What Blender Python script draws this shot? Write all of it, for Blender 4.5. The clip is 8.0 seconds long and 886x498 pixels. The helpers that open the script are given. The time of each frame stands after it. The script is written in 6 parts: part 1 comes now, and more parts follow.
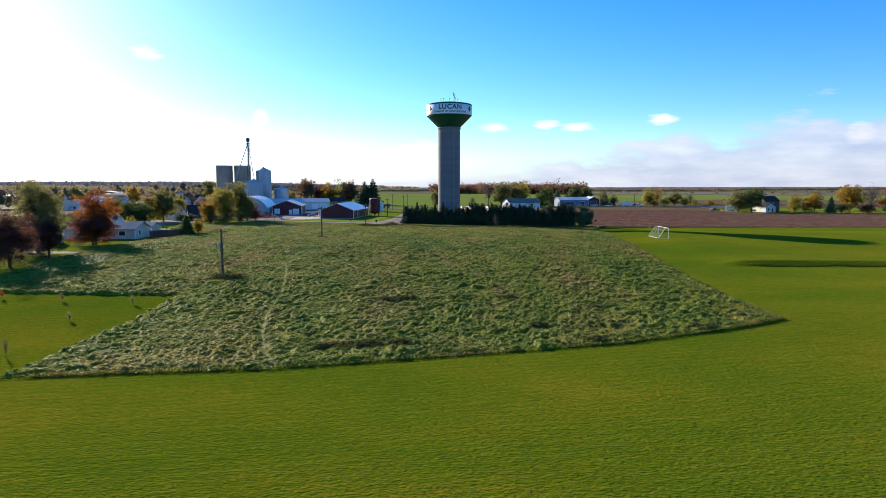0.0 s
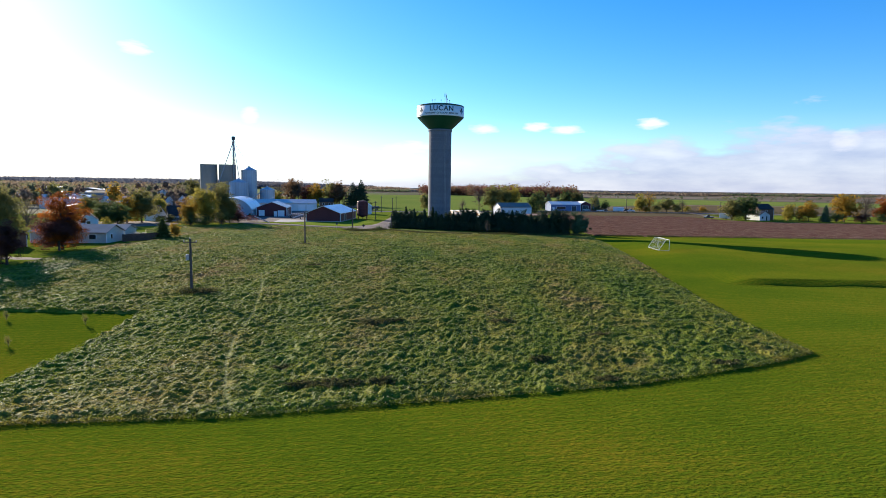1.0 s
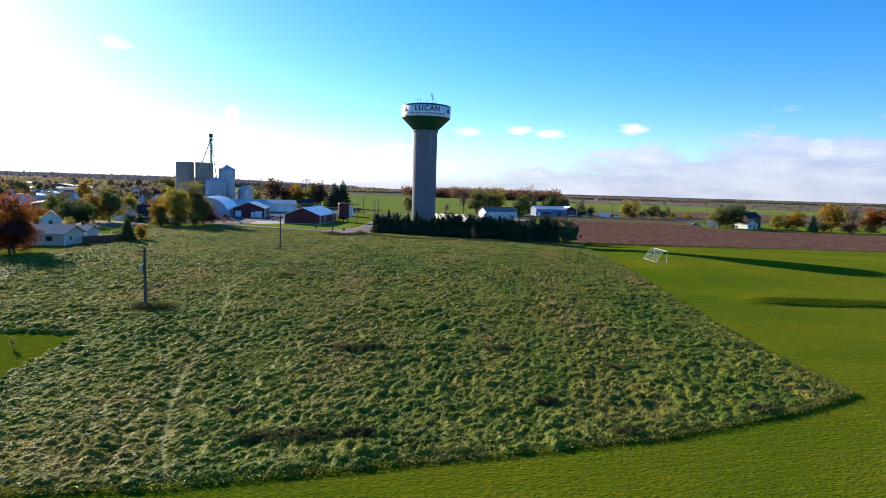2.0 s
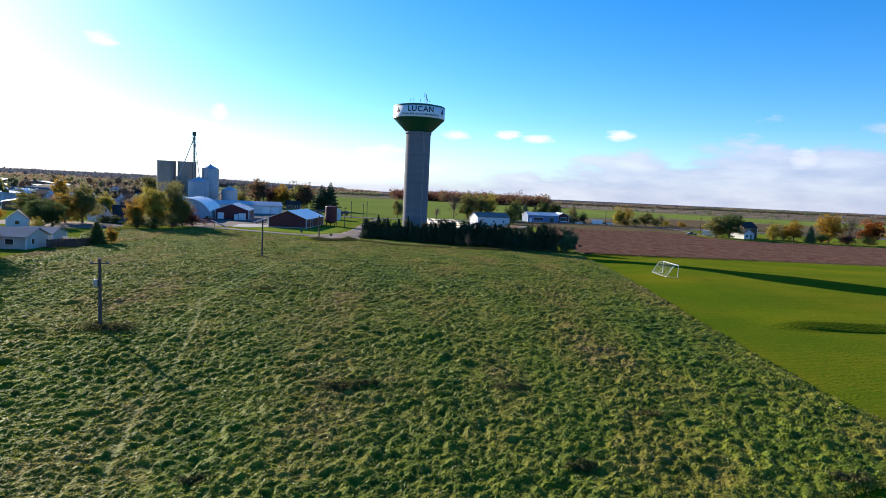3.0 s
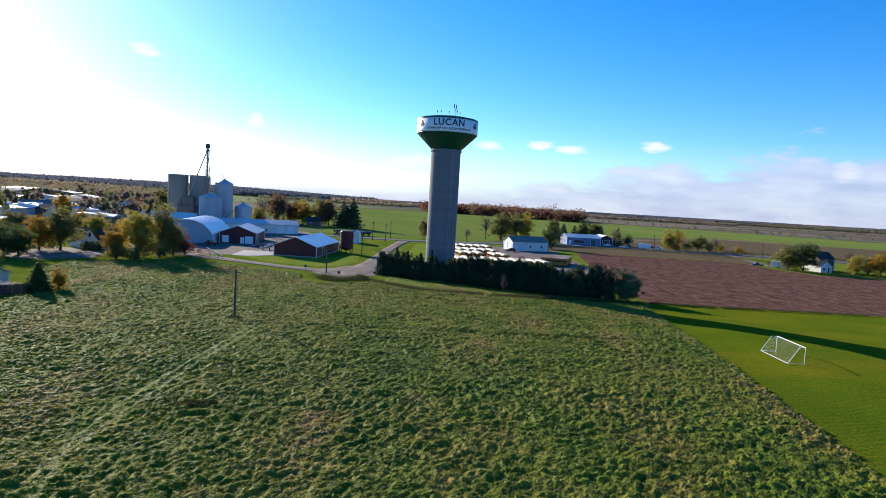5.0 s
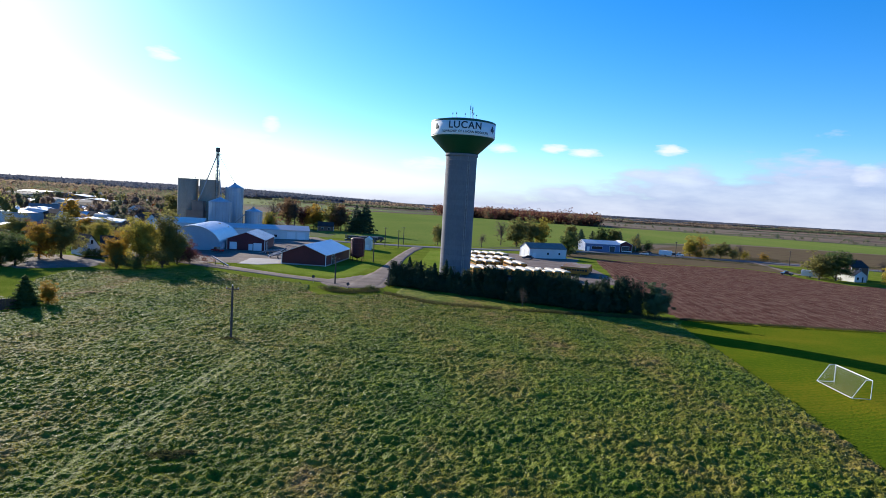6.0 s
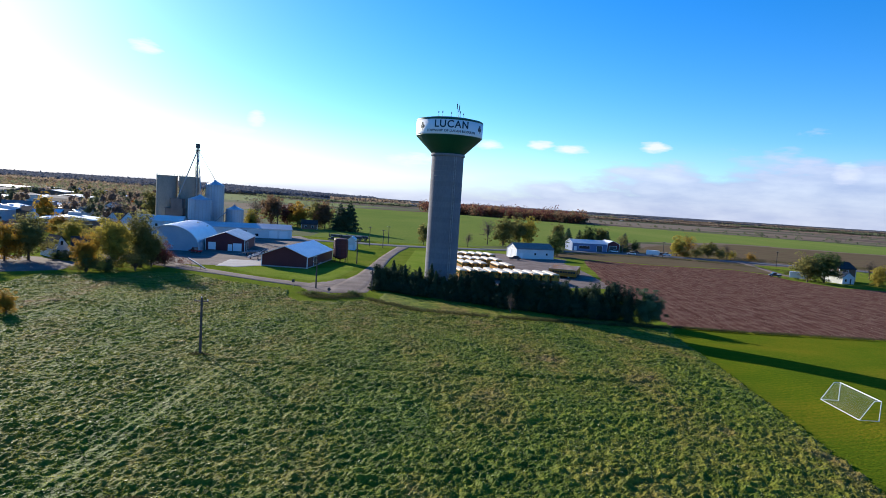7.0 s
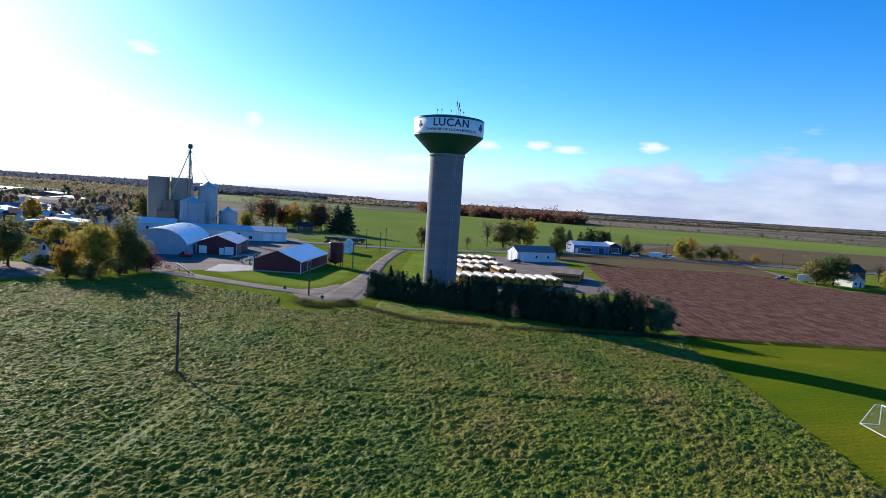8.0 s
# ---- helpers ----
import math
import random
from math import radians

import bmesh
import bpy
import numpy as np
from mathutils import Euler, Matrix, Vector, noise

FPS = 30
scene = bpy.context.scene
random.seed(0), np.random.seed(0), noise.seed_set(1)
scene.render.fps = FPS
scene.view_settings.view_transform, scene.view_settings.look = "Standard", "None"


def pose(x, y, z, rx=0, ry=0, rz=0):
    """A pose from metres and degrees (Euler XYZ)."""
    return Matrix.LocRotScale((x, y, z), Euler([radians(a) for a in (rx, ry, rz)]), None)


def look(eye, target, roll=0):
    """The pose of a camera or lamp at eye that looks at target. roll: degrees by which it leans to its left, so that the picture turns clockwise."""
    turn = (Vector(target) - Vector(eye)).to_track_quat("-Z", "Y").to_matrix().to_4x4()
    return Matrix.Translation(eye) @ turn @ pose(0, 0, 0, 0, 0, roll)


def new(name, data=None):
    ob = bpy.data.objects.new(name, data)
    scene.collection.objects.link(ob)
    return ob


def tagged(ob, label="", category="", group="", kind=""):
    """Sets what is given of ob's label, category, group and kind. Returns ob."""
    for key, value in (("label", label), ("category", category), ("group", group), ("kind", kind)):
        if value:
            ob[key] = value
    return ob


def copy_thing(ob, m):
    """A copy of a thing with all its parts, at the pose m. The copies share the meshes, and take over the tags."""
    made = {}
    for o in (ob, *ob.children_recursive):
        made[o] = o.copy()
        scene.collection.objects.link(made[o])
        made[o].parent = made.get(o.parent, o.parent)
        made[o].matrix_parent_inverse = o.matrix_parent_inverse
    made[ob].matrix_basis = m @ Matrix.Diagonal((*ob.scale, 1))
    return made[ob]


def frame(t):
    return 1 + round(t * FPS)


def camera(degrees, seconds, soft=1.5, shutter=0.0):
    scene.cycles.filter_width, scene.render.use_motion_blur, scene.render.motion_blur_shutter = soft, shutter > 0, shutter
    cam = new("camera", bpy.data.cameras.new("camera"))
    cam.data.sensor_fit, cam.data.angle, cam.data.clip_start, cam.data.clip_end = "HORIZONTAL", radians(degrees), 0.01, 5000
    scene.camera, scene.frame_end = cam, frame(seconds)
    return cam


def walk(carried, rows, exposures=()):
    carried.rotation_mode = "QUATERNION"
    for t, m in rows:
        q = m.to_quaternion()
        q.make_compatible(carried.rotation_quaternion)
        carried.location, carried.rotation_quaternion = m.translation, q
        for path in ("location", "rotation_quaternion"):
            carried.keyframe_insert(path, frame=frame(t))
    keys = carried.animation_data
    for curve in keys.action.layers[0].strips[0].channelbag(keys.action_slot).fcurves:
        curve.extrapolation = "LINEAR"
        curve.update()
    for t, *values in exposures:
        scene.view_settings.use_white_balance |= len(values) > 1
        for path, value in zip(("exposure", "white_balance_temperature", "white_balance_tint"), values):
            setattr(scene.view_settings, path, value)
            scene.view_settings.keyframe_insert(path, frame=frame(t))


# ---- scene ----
# camera: a low drone flight towards the water tower
cam = camera(71.83, 8.0, soft=0.35)


def aim(x, y, z, yaw, pitch, roll):
    a, b = radians(yaw), radians(pitch)
    way = Vector((-math.sin(a) * math.cos(b), math.cos(a) * math.cos(b), math.sin(b)))
    eye = Vector((x, y, z))
    return look(eye, eye + way * 10, roll)


PATH = [
    (0.0, 0.0, 5.0, 12.657, 1.72, -5.829, -0.08),
    (0.5, -0.19, 8.375, 13.392, 1.366, -5.762, 0.21),
    (1.0, -0.438, 12.069, 13.799, 0.654, -5.758, 0.76),
    (1.5, -0.758, 15.881, 14.109, -0.196, -5.677, 1.24),
    (2.1, -1.2, 21.0, 14.4, -1.2, -5.55, 1.85),
    (2.8, -2.2, 27.3, 14.68, -2.2, -5.36, 2.6),
    (3.0, -2.55, 28.95, 14.77, -2.25, -5.22, 2.66),
    (3.4, -2.63, 31.0, 14.96, -1.6, -4.88, 2.74),
    (3.5, -2.62, 31.9, 15.08, -1.44, -4.82, 2.75),
    (3.6, -2.45, 35.6, 15.73, -1.55, -4.80, 2.91),
    (3.7, -2.26, 39.3, 16.37, -1.65, -4.78, 3.07),
    (3.8, -2.08, 43.0, 17.01, -1.75, -4.76, 3.23),
    (3.9, -1.88, 46.7, 17.65, -1.85, -4.74, 3.39),
    (4.0, -1.70, 50.4, 18.29, -1.93, -4.72, 3.55),
    (4.1, -1.66, 51.7, 18.5, -1.75, -4.70, 3.53),
    (4.5, -1.59, 55.0, 19.109, -0.472, -4.586, 3.41),
    (5.2, -1.9, 61.3, 19.85, 0.95, -4.43, 3.3),
    (5.8, -2.25, 66.3, 20.43, 1.75, -4.32, 3.28),
    (6.0, -2.377, 68.059, 20.678, 1.928, -4.263, 3.43),
    (6.5, -2.53, 71.0, 21.344, 1.709, -4.297, 3.45),
    (7.0, -2.47, 73.1, 22.05, 0.598, -4.562, 3.69),
    (7.5, -2.652, 76.37, 22.336, 0.519, -4.532, 3.67),
    (8.0, -2.865, 79.923, 22.446, 0.423, -4.503, 3.61),
]
walk(cam, [(row[0], aim(*row[1:])) for row in PATH], [(0.0, 1.10, 6500, 10), (3.0, 1.06, 6350, 10), (8.0, 0.95, 5950, 11)])

# ---- daylight: a low autumn sun ahead and to the left ----
SUN_AZ, SUN_EL = 42.8, 18.4
sun_way = Vector((-math.sin(radians(SUN_AZ)) * math.cos(radians(SUN_EL)),
                  math.cos(radians(SUN_AZ)) * math.cos(radians(SUN_EL)), math.sin(radians(SUN_EL))))
sun_data = bpy.data.lights.new("sun", "SUN")
sun_data.energy, sun_data.angle, sun_data.color = 5.0, radians(0.53), (1.0, 0.88, 0.68)
sun = new("sun", sun_data)
sun.matrix_world = look((0, 0, 300), Vector((0, 0, 300)) - sun_way)

world = bpy.data.worlds.new("sky")
scene.world = world
world.use_nodes = True
wt = world.node_tree
wt.nodes.clear()


def wnode(kind, **values):
    n = wt.nodes.new(kind)
    for k, v in values.items():
        n.inputs[k].default_value = v
    return n


def wmath(op, a, b=None, c=None):
    n = wt.nodes.new("ShaderNodeMath")
    n.operation = op
    for i, v in enumerate((a, b, c)):
        if v is None:
            continue
        if isinstance(v, (int, float)):
            n.inputs[i].default_value = v
        else:
            wt.links.new(v, n.inputs[i])
    return n.outputs[0]


sky = wt.nodes.new("ShaderNodeTexSky")
sky.sky_type = "NISHITA"
sky.sun_disc = False
sky.sun_elevation = radians(SUN_EL)
sky.sun_rotation = radians(-SUN_AZ)
sky.altitude, sky.air_density, sky.dust_density, sky.ozone_density = 100, 1.0, 0.3, 3.2
geo = wt.nodes.new("ShaderNodeTexCoord")
sep = wt.nodes.new("ShaderNodeSeparateXYZ")
wt.links.new(geo.outputs["Generated"], sep.inputs[0])
az = wmath("ARCTAN2", sep.outputs[0], sep.outputs[1])
el = wmath("ARCSINE", sep.outputs[2])
# a low bank of cloud, ragged along its top, and small fair-weather puffs
stretch = wt.nodes.new("ShaderNodeCombineXYZ")
wt.links.new(wmath("MULTIPLY", az, 3.0), stretch.inputs[0])
wt.links.new(wmath("MULTIPLY", el, 11.0), stretch.inputs[1])
n1 = wnode("ShaderNodeTexNoise", Scale=2.3, Detail=7.0, Roughness=0.55)
wt.links.new(stretch.outputs[0], n1.inputs["Vector"])
n2 = wnode("ShaderNodeTexNoise", Scale=7.0, Detail=5.0, Roughness=0.6)
wt.links.new(stretch.outputs[0], n2.inputs["Vector"])
rise = wmath("MINIMUM", wmath("MAXIMUM", wmath("MULTIPLY", wmath("SUBTRACT", az, 0.08), 0.11), 0.0), 0.055)
bank_top = wmath("ADD", wmath("ADD", 0.033, rise), wmath("MULTIPLY", wmath("SUBTRACT", n1.outputs[0], 0.40), wmath("MINIMUM", wmath("MAXIMUM", wmath("MULTIPLY", wmath("ADD", az, 0.1), 0.6), 0.02), 0.20)))
bank = wmath("MULTIPLY", wmath("SUBTRACT", bank_top, el), 26.0)
bank = wmath("MINIMUM", wmath("MAXIMUM", bank, 0.0), 0.80)
puffs = None
for pa, pe, ra, re, white in ((0.055, 0.094, 0.030, 0.0095, 0.9), (0.135, 0.098, 0.022, 0.0085, 0.9), (0.185, 0.091, 0.032, 0.008, 0.9),
                       (0.31, 0.10, 0.025, 0.010, 0.9), (0.565, 0.070, 0.022, 0.014, 0.45), (-0.471, 0.19, 0.024, 0.011, 0.9), (-0.316, 0.107, 0.014, 0.014, 0.9), (-0.36, 0.085, 0.04, 0.010, 0.9), (-0.07, 0.062, 0.05, 0.012, 0.9)):
    u = wmath("DIVIDE", wmath("SUBTRACT", az, pa), ra)
    v = wmath("DIVIDE", wmath("SUBTRACT", el, pe), re)
    d = wmath("ADD", wmath("MULTIPLY", u, u), wmath("MULTIPLY", v, v))
    d = wmath("SUBTRACT", wmath("ADD", 1.0, wmath("MULTIPLY", wmath("SUBTRACT", n2.outputs[0], 0.5), 3.2)), d)
    d = wmath("MINIMUM", wmath("MAXIMUM", wmath("MULTIPLY", d, white), 0.0), white)
    puffs = d if puffs is None else wmath("MAXIMUM", puffs, d)
cover = bank
mixn = wt.nodes.new("ShaderNodeMix")
mixn.data_type = "RGBA"
wt.links.new(cover, mixn.inputs[0])
hs = wt.nodes.new("ShaderNodeHueSaturation")
hs.inputs["Saturation"].default_value = 1.38
wt.links.new(sky.outputs[0], hs.inputs["Color"])
wt.links.new(wmath("MINIMUM", wmath("MAXIMUM", wmath("MULTIPLY", el, 9.0), 0.0), 1.0), hs.inputs["Fac"])
tint = wt.nodes.new("ShaderNodeVectorMath")
tint.operation = "MULTIPLY"
tint.inputs[1].default_value = (0.79, 0.95, 1.17)
wt.links.new(hs.outputs[0], tint.inputs[0])
wt.links.new(tint.outputs[0], mixn.inputs[6])
shade = wt.nodes.new("ShaderNodeMix")
shade.data_type = "RGBA"
lit = wmath("MINIMUM", wmath("MAXIMUM", wmath("MULTIPLY", wmath("SUBTRACT", n1.outputs[0], 0.38), 3.2), 0.0), 1.0)
wt.links.new(lit, shade.inputs[0])
shade.inputs[6].default_value = (2.7, 2.95, 4.3, 1)
shade.inputs[7].default_value = (4.5, 4.6, 5.3, 1)
wt.links.new(shade.outputs[2], mixn.inputs[7])
mixp = wt.nodes.new("ShaderNodeMix")
mixp.data_type = "RGBA"
wt.links.new(puffs, mixp.inputs[0])
wt.links.new(mixn.outputs[2], mixp.inputs[6])
mixp.inputs[7].default_value = (5.6, 5.6, 6.0, 1)
bg = wt.nodes.new("ShaderNodeBackground")
bg.inputs[1].default_value = 0.092
wt.links.new(mixp.outputs[2], bg.inputs[0])
wo = wt.nodes.new("ShaderNodeOutputWorld")
wt.links.new(bg.outputs[0], wo.inputs[0])

# ---- materials ----
MATS = {}


def shader(name, colors, rough=0.8, metal=0.0, spec=0.3, scale=1.0, fine=12.0, bump=0.0, bump_scale=None,
           translucent=0.0, island=0.0, stretch=(1, 1, 1), coat=0.0, wave=None, objrand=0.0, stripe=None, sheen=None):
    """Two or three colours mixed by coarse and fine noise, in metres of the object; bump is in metres."""
    if name in MATS:
        return MATS[name]
    m = bpy.data.materials.new(name)
    m.use_nodes = True
    t = m.node_tree
    t.nodes.clear()
    out = t.nodes.new("ShaderNodeOutputMaterial")
    p = t.nodes.new("ShaderNodeBsdfPrincipled")
    p.inputs["Roughness"].default_value = rough
    p.inputs["Metallic"].default_value = metal
    p.inputs["Specular IOR Level"].default_value = spec
    p.inputs["Coat Weight"].default_value = coat
    if sheen:
        p.inputs["Sheen Weight"].default_value = sheen[0]
        p.inputs["Sheen Roughness"].default_value = 0.4
        p.inputs["Sheen Tint"].default_value = (*sheen[1], 1)
    co = t.nodes.new("ShaderNodeNewGeometry")
    vec = co.outputs["Position"]
    mp = t.nodes.new("ShaderNodeMapping")
    mp.inputs["Scale"].default_value = stretch
    t.links.new(vec, mp.inputs["Vector"])
    vec = mp.outputs[0]
    a = t.nodes.new("ShaderNodeTexNoise")
    a.inputs["Scale"].default_value = 1.0 / scale
    a.inputs["Detail"].default_value = 4
    b = t.nodes.new("ShaderNodeTexNoise")
    b.inputs["Scale"].default_value = fine / scale
    b.inputs["Detail"].default_value = 5
    b.inputs["Roughness"].default_value = 0.65
    for n in (a, b):
        t.links.new(vec, n.inputs["Vector"])
    mixv = t.nodes.new("ShaderNodeMix")
    mixv.inputs[0].default_value = 0.5
    t.links.new(a.outputs[0], mixv.inputs[2])
    t.links.new(b.outputs[0], mixv.inputs[3])
    value = mixv.outputs[0]
    if island or objrand:
        s = t.nodes.new("ShaderNodeMath")
        s.operation = "MULTIPLY_ADD"
        if island:
            t.links.new(co.outputs["Random Per Island"], s.inputs[0])
        else:
            oi = t.nodes.new("ShaderNodeObjectInfo")
            t.links.new(oi.outputs["Random"], s.inputs[0])
        k = island or objrand
        s.inputs[1].default_value = k
        off = t.nodes.new("ShaderNodeMath")
        off.operation = "SUBTRACT"
        t.links.new(value, off.inputs[0])
        off.inputs[1].default_value = k / 2
        t.links.new(off.outputs[0], s.inputs[2])
        value = s.outputs[0]
    if stripe:
        w = t.nodes.new("ShaderNodeTexWave")
        w.inputs["Scale"].default_value = stripe[0]
        w.inputs["Distortion"].default_value = 3.0
        w.inputs["Detail"].default_value = 2
        w.inputs["Detail Scale"].default_value = 0.4
        rot = t.nodes.new("ShaderNodeMapping")
        rot.inputs["Rotation"].default_value = (0, 0, radians(stripe[1]))
        t.links.new(co.outputs["Position"], rot.inputs["Vector"])
        t.links.new(rot.outputs[0], w.inputs["Vector"])
        sm = t.nodes.new("ShaderNodeMath")
        sm.operation = "MULTIPLY_ADD"
        t.links.new(w.outputs[1], sm.inputs[0])
        sm.inputs[1].default_value = stripe[2]
        t.links.new(value, sm.inputs[2])
        value = sm.outputs[0]
    ramp = t.nodes.new("ShaderNodeValToRGB")
    t.links.new(value, ramp.inputs[0])
    el = ramp.color_ramp.elements
    spots = [0.33, 0.67] if len(colors) == 2 else [0.30 + 0.40 * i / (len(colors) - 1) for i in range(len(colors))]
    while len(el) < len(colors):
        el.new(0.5)
    for e, s_, c in zip(el, spots, colors):
        e.position, e.color = s_, (*c, 1)
    t.links.new(ramp.outputs[0], p.inputs["Base Color"])
    height = None
    if wave:
        w = t.nodes.new("ShaderNodeTexWave")
        w.bands_direction = wave[0]
        w.inputs["Scale"].default_value = wave[1]
        tc = t.nodes.new("ShaderNodeTexCoord")
        t.links.new(tc.outputs["Object"], w.inputs["Vector"])
        height = w.outputs[1]
    if bump or wave:
        bp = t.nodes.new("ShaderNodeBump")
        bp.inputs["Distance"].default_value = bump or 0.03
        bp.inputs["Strength"].default_value = 1.0
        if height is None:
            c = t.nodes.new("ShaderNodeTexNoise")
            c.inputs["Scale"].default_value = 1.0 / (bump_scale or scale / fine)
            c.inputs["Detail"].default_value = 4
            t.links.new(vec, c.inputs["Vector"])
            height = c.outputs[0]
        t.links.new(height, bp.inputs["Height"])
        t.links.new(bp.outputs[0], p.inputs["Normal"])
    last = p.outputs[0]
    if translucent:
        tr = t.nodes.new("ShaderNodeBsdfTranslucent")
        t.links.new(ramp.outputs[0], tr.inputs[0])
        mx = t.nodes.new("ShaderNodeMixShader")
        mx.inputs[0].default_value = translucent
        t.links.new(p.outputs[0], mx.inputs[1])
        t.links.new(tr.outputs[0], mx.inputs[2])
        last = mx.outputs[0]
    t.links.new(last, out.inputs[0])
    MATS[name] = m
    return m


def meadow(name, hues, lo, hi, rough=0.8, spec=0.06, translucent=0.0, island=0.0, bump=0.0):
    """Grassland: hues by broad drifts drawn out along the swaths, light and dark by tuft and by leaf."""
    m = bpy.data.materials.new(name)
    m.use_nodes = True
    t = m.node_tree
    t.nodes.clear()
    out = t.nodes.new("ShaderNodeOutputMaterial")
    p = t.nodes.new("ShaderNodeBsdfPrincipled")
    p.inputs["Roughness"].default_value = rough
    p.inputs["Specular IOR Level"].default_value = spec
    geo_ = t.nodes.new("ShaderNodeNewGeometry")
    swath = t.nodes.new("ShaderNodeMapping")
    swath.inputs["Rotation"].default_value = (0, 0, radians(4))
    swath.inputs["Scale"].default_value = (1.0, 0.32, 1.0)
    t.links.new(geo_.outputs["Position"], swath.inputs["Vector"])

    def noise_(scale, detail, vec):
        n = t.nodes.new("ShaderNodeTexNoise")
        n.inputs["Scale"].default_value, n.inputs["Detail"].default_value = scale, detail
        t.links.new(vec, n.inputs["Vector"])
        return n.outputs[0]

    def madd(a, k, b):
        n = t.nodes.new("ShaderNodeMath")
        n.operation = "MULTIPLY_ADD"
        t.links.new(a, n.inputs[0])
        n.inputs[1].default_value = k
        if isinstance(b, float):
            n.inputs[2].default_value = b
        else:
            t.links.new(b, n.inputs[2])
        return n.outputs[0]

    drift = noise_(0.11, 3, swath.outputs[0])
    clump = noise_(0.42, 4, geo_.outputs["Position"])
    tuft = noise_(2.6, 4, geo_.outputs["Position"])
    hue_v = madd(drift, 0.62, madd(clump, 0.38, 0.0))
    tone = madd(tuft, 0.6, madd(clump, 0.4, 0.0))
    if island:
        hue_v = madd(geo_.outputs["Random Per Island"], island * 0.5, madd(hue_v, 1.0, -island * 0.25))
        tone = madd(geo_.outputs["Random Per Island"], island, madd(tone, 1.0, -island * 0.5))
    ramp = t.nodes.new("ShaderNodeValToRGB")
    t.links.new(hue_v, ramp.inputs[0])
    el_ = ramp.color_ramp.elements
    while len(el_) < len(hues):
        el_.new(0.5)
    for k, (e, c) in enumerate(zip(el_, hues)):
        e.position, e.color = 0.38 + 0.30 * k / (len(hues) - 1), (*c, 1)
    span = t.nodes.new("ShaderNodeMapRange")
    span.inputs["From Min"].default_value, span.inputs["From Max"].default_value = 0.28, 0.72
    span.inputs["To Min"].default_value, span.inputs["To Max"].default_value = lo, hi
    t.links.new(tone, span.inputs[0])
    mul = t.nodes.new("ShaderNodeVectorMath")
    mul.operation = "SCALE"
    t.links.new(ramp.outputs[0], mul.inputs[0])
    t.links.new(span.outputs[0], mul.inputs["Scale"])
    t.links.new(mul.outputs[0], p.inputs["Base Color"])
    if bump:
        bp = t.nodes.new("ShaderNodeBump")
        bp.inputs["Distance"].default_value = bump
        t.links.new(noise_(9.0, 4, geo_.outputs["Position"]), bp.inputs["Height"])
        t.links.new(bp.outputs[0], p.inputs["Normal"])
    last = p.outputs[0]
    if translucent:
        tr = t.nodes.new("ShaderNodeBsdfTranslucent")
        t.links.new(mul.outputs[0], tr.inputs[0])
        mx = t.nodes.new("ShaderNodeMixShader")
        mx.inputs[0].default_value = translucent
        t.links.new(p.outputs[0], mx.inputs[1])
        t.links.new(tr.outputs[0], mx.inputs[2])
        last = mx.outputs[0]
    t.links.new(last, out.inputs[0])
    MATS[name] = m
    return m


def parcels(name, size, hues):
    """Far farmland: parcels of unlike crops, long along the roads, with a little mottling."""
    m = shader(name, hues, 0.95, spec=0.02, scale=size * 0.3, fine=9, stretch=(1, 0.4, 1))
    t = m.node_tree
    p = next(n for n in t.nodes if n.type == "BSDF_PRINCIPLED")
    mottle = p.inputs["Base Color"].links[0].from_socket
    co = t.nodes.new("ShaderNodeNewGeometry")
    mp = t.nodes.new("ShaderNodeMapping")
    mp.inputs["Rotation"].default_value = (0, 0, radians(-14))
    mp.inputs["Scale"].default_value = (0.42 / size, 1.0 / size, 0)
    t.links.new(co.outputs["Position"], mp.inputs["Vector"])
    cell = t.nodes.new("ShaderNodeTexVoronoi")
    cell.distance = "CHEBYCHEV"
    cell.inputs["Scale"].default_value = 1.0
    cell.inputs["Randomness"].default_value = 0.7
    t.links.new(mp.outputs[0], cell.inputs["Vector"])
    pick = t.nodes.new("ShaderNodeSeparateColor")
    t.links.new(cell.outputs["Color"], pick.inputs[0])
    ramp = t.nodes.new("ShaderNodeValToRGB")
    ramp.color_ramp.interpolation = "CONSTANT"
    crops = [(0.045, 0.062, 0.026), (0.165, 0.125, 0.090), (0.078, 0.108, 0.038), (0.080, 0.058, 0.046), (0.190, 0.150, 0.110), (0.058, 0.082, 0.030), (0.120, 0.095, 0.070)]
    el_ = ramp.color_ramp.elements
    while len(el_) < len(crops):
        el_.new(0.5)
    for k, (e, c) in enumerate(zip(el_, crops)):
        e.position, e.color = k / len(crops), (*c, 1)
    t.links.new(pick.outputs[0], ramp.inputs[0])
    mix = t.nodes.new("ShaderNodeMix")
    mix.data_type = "RGBA"
    mix.inputs[0].default_value = 0.3
    t.links.new(ramp.outputs[0], mix.inputs[6])
    t.links.new(mottle, mix.inputs[7])
    t.links.new(mix.outputs[2], p.inputs["Base Color"])
    return m


M_ground = parcels("far_fields", 190, [(0.085, 0.066, 0.045), (0.14, 0.100, 0.068), (0.070, 0.085, 0.035)])
M_rough = shader("rough_grass", [(0.045, 0.072, 0.006), (0.100, 0.132, 0.012), (0.175, 0.162, 0.034)], 0.95, spec=0.0, scale=8, fine=40, bump=0.2, bump_scale=0.2, sheen=(0.08, (0.6, 0.75, 0.2)))
M_lawn = shader("mown_lawn", [(0.028, 0.066, 0.0035), (0.068, 0.096, 0.0045), (0.165, 0.124, 0.0090)], 0.95, spec=0.0, scale=18, fine=65, bump=0.13, bump_scale=0.2, stretch=(0.7, 1.15, 1), stripe=(0.36, 77, 0.05), sheen=(0.05, (0.55, 0.80, 0.12)))
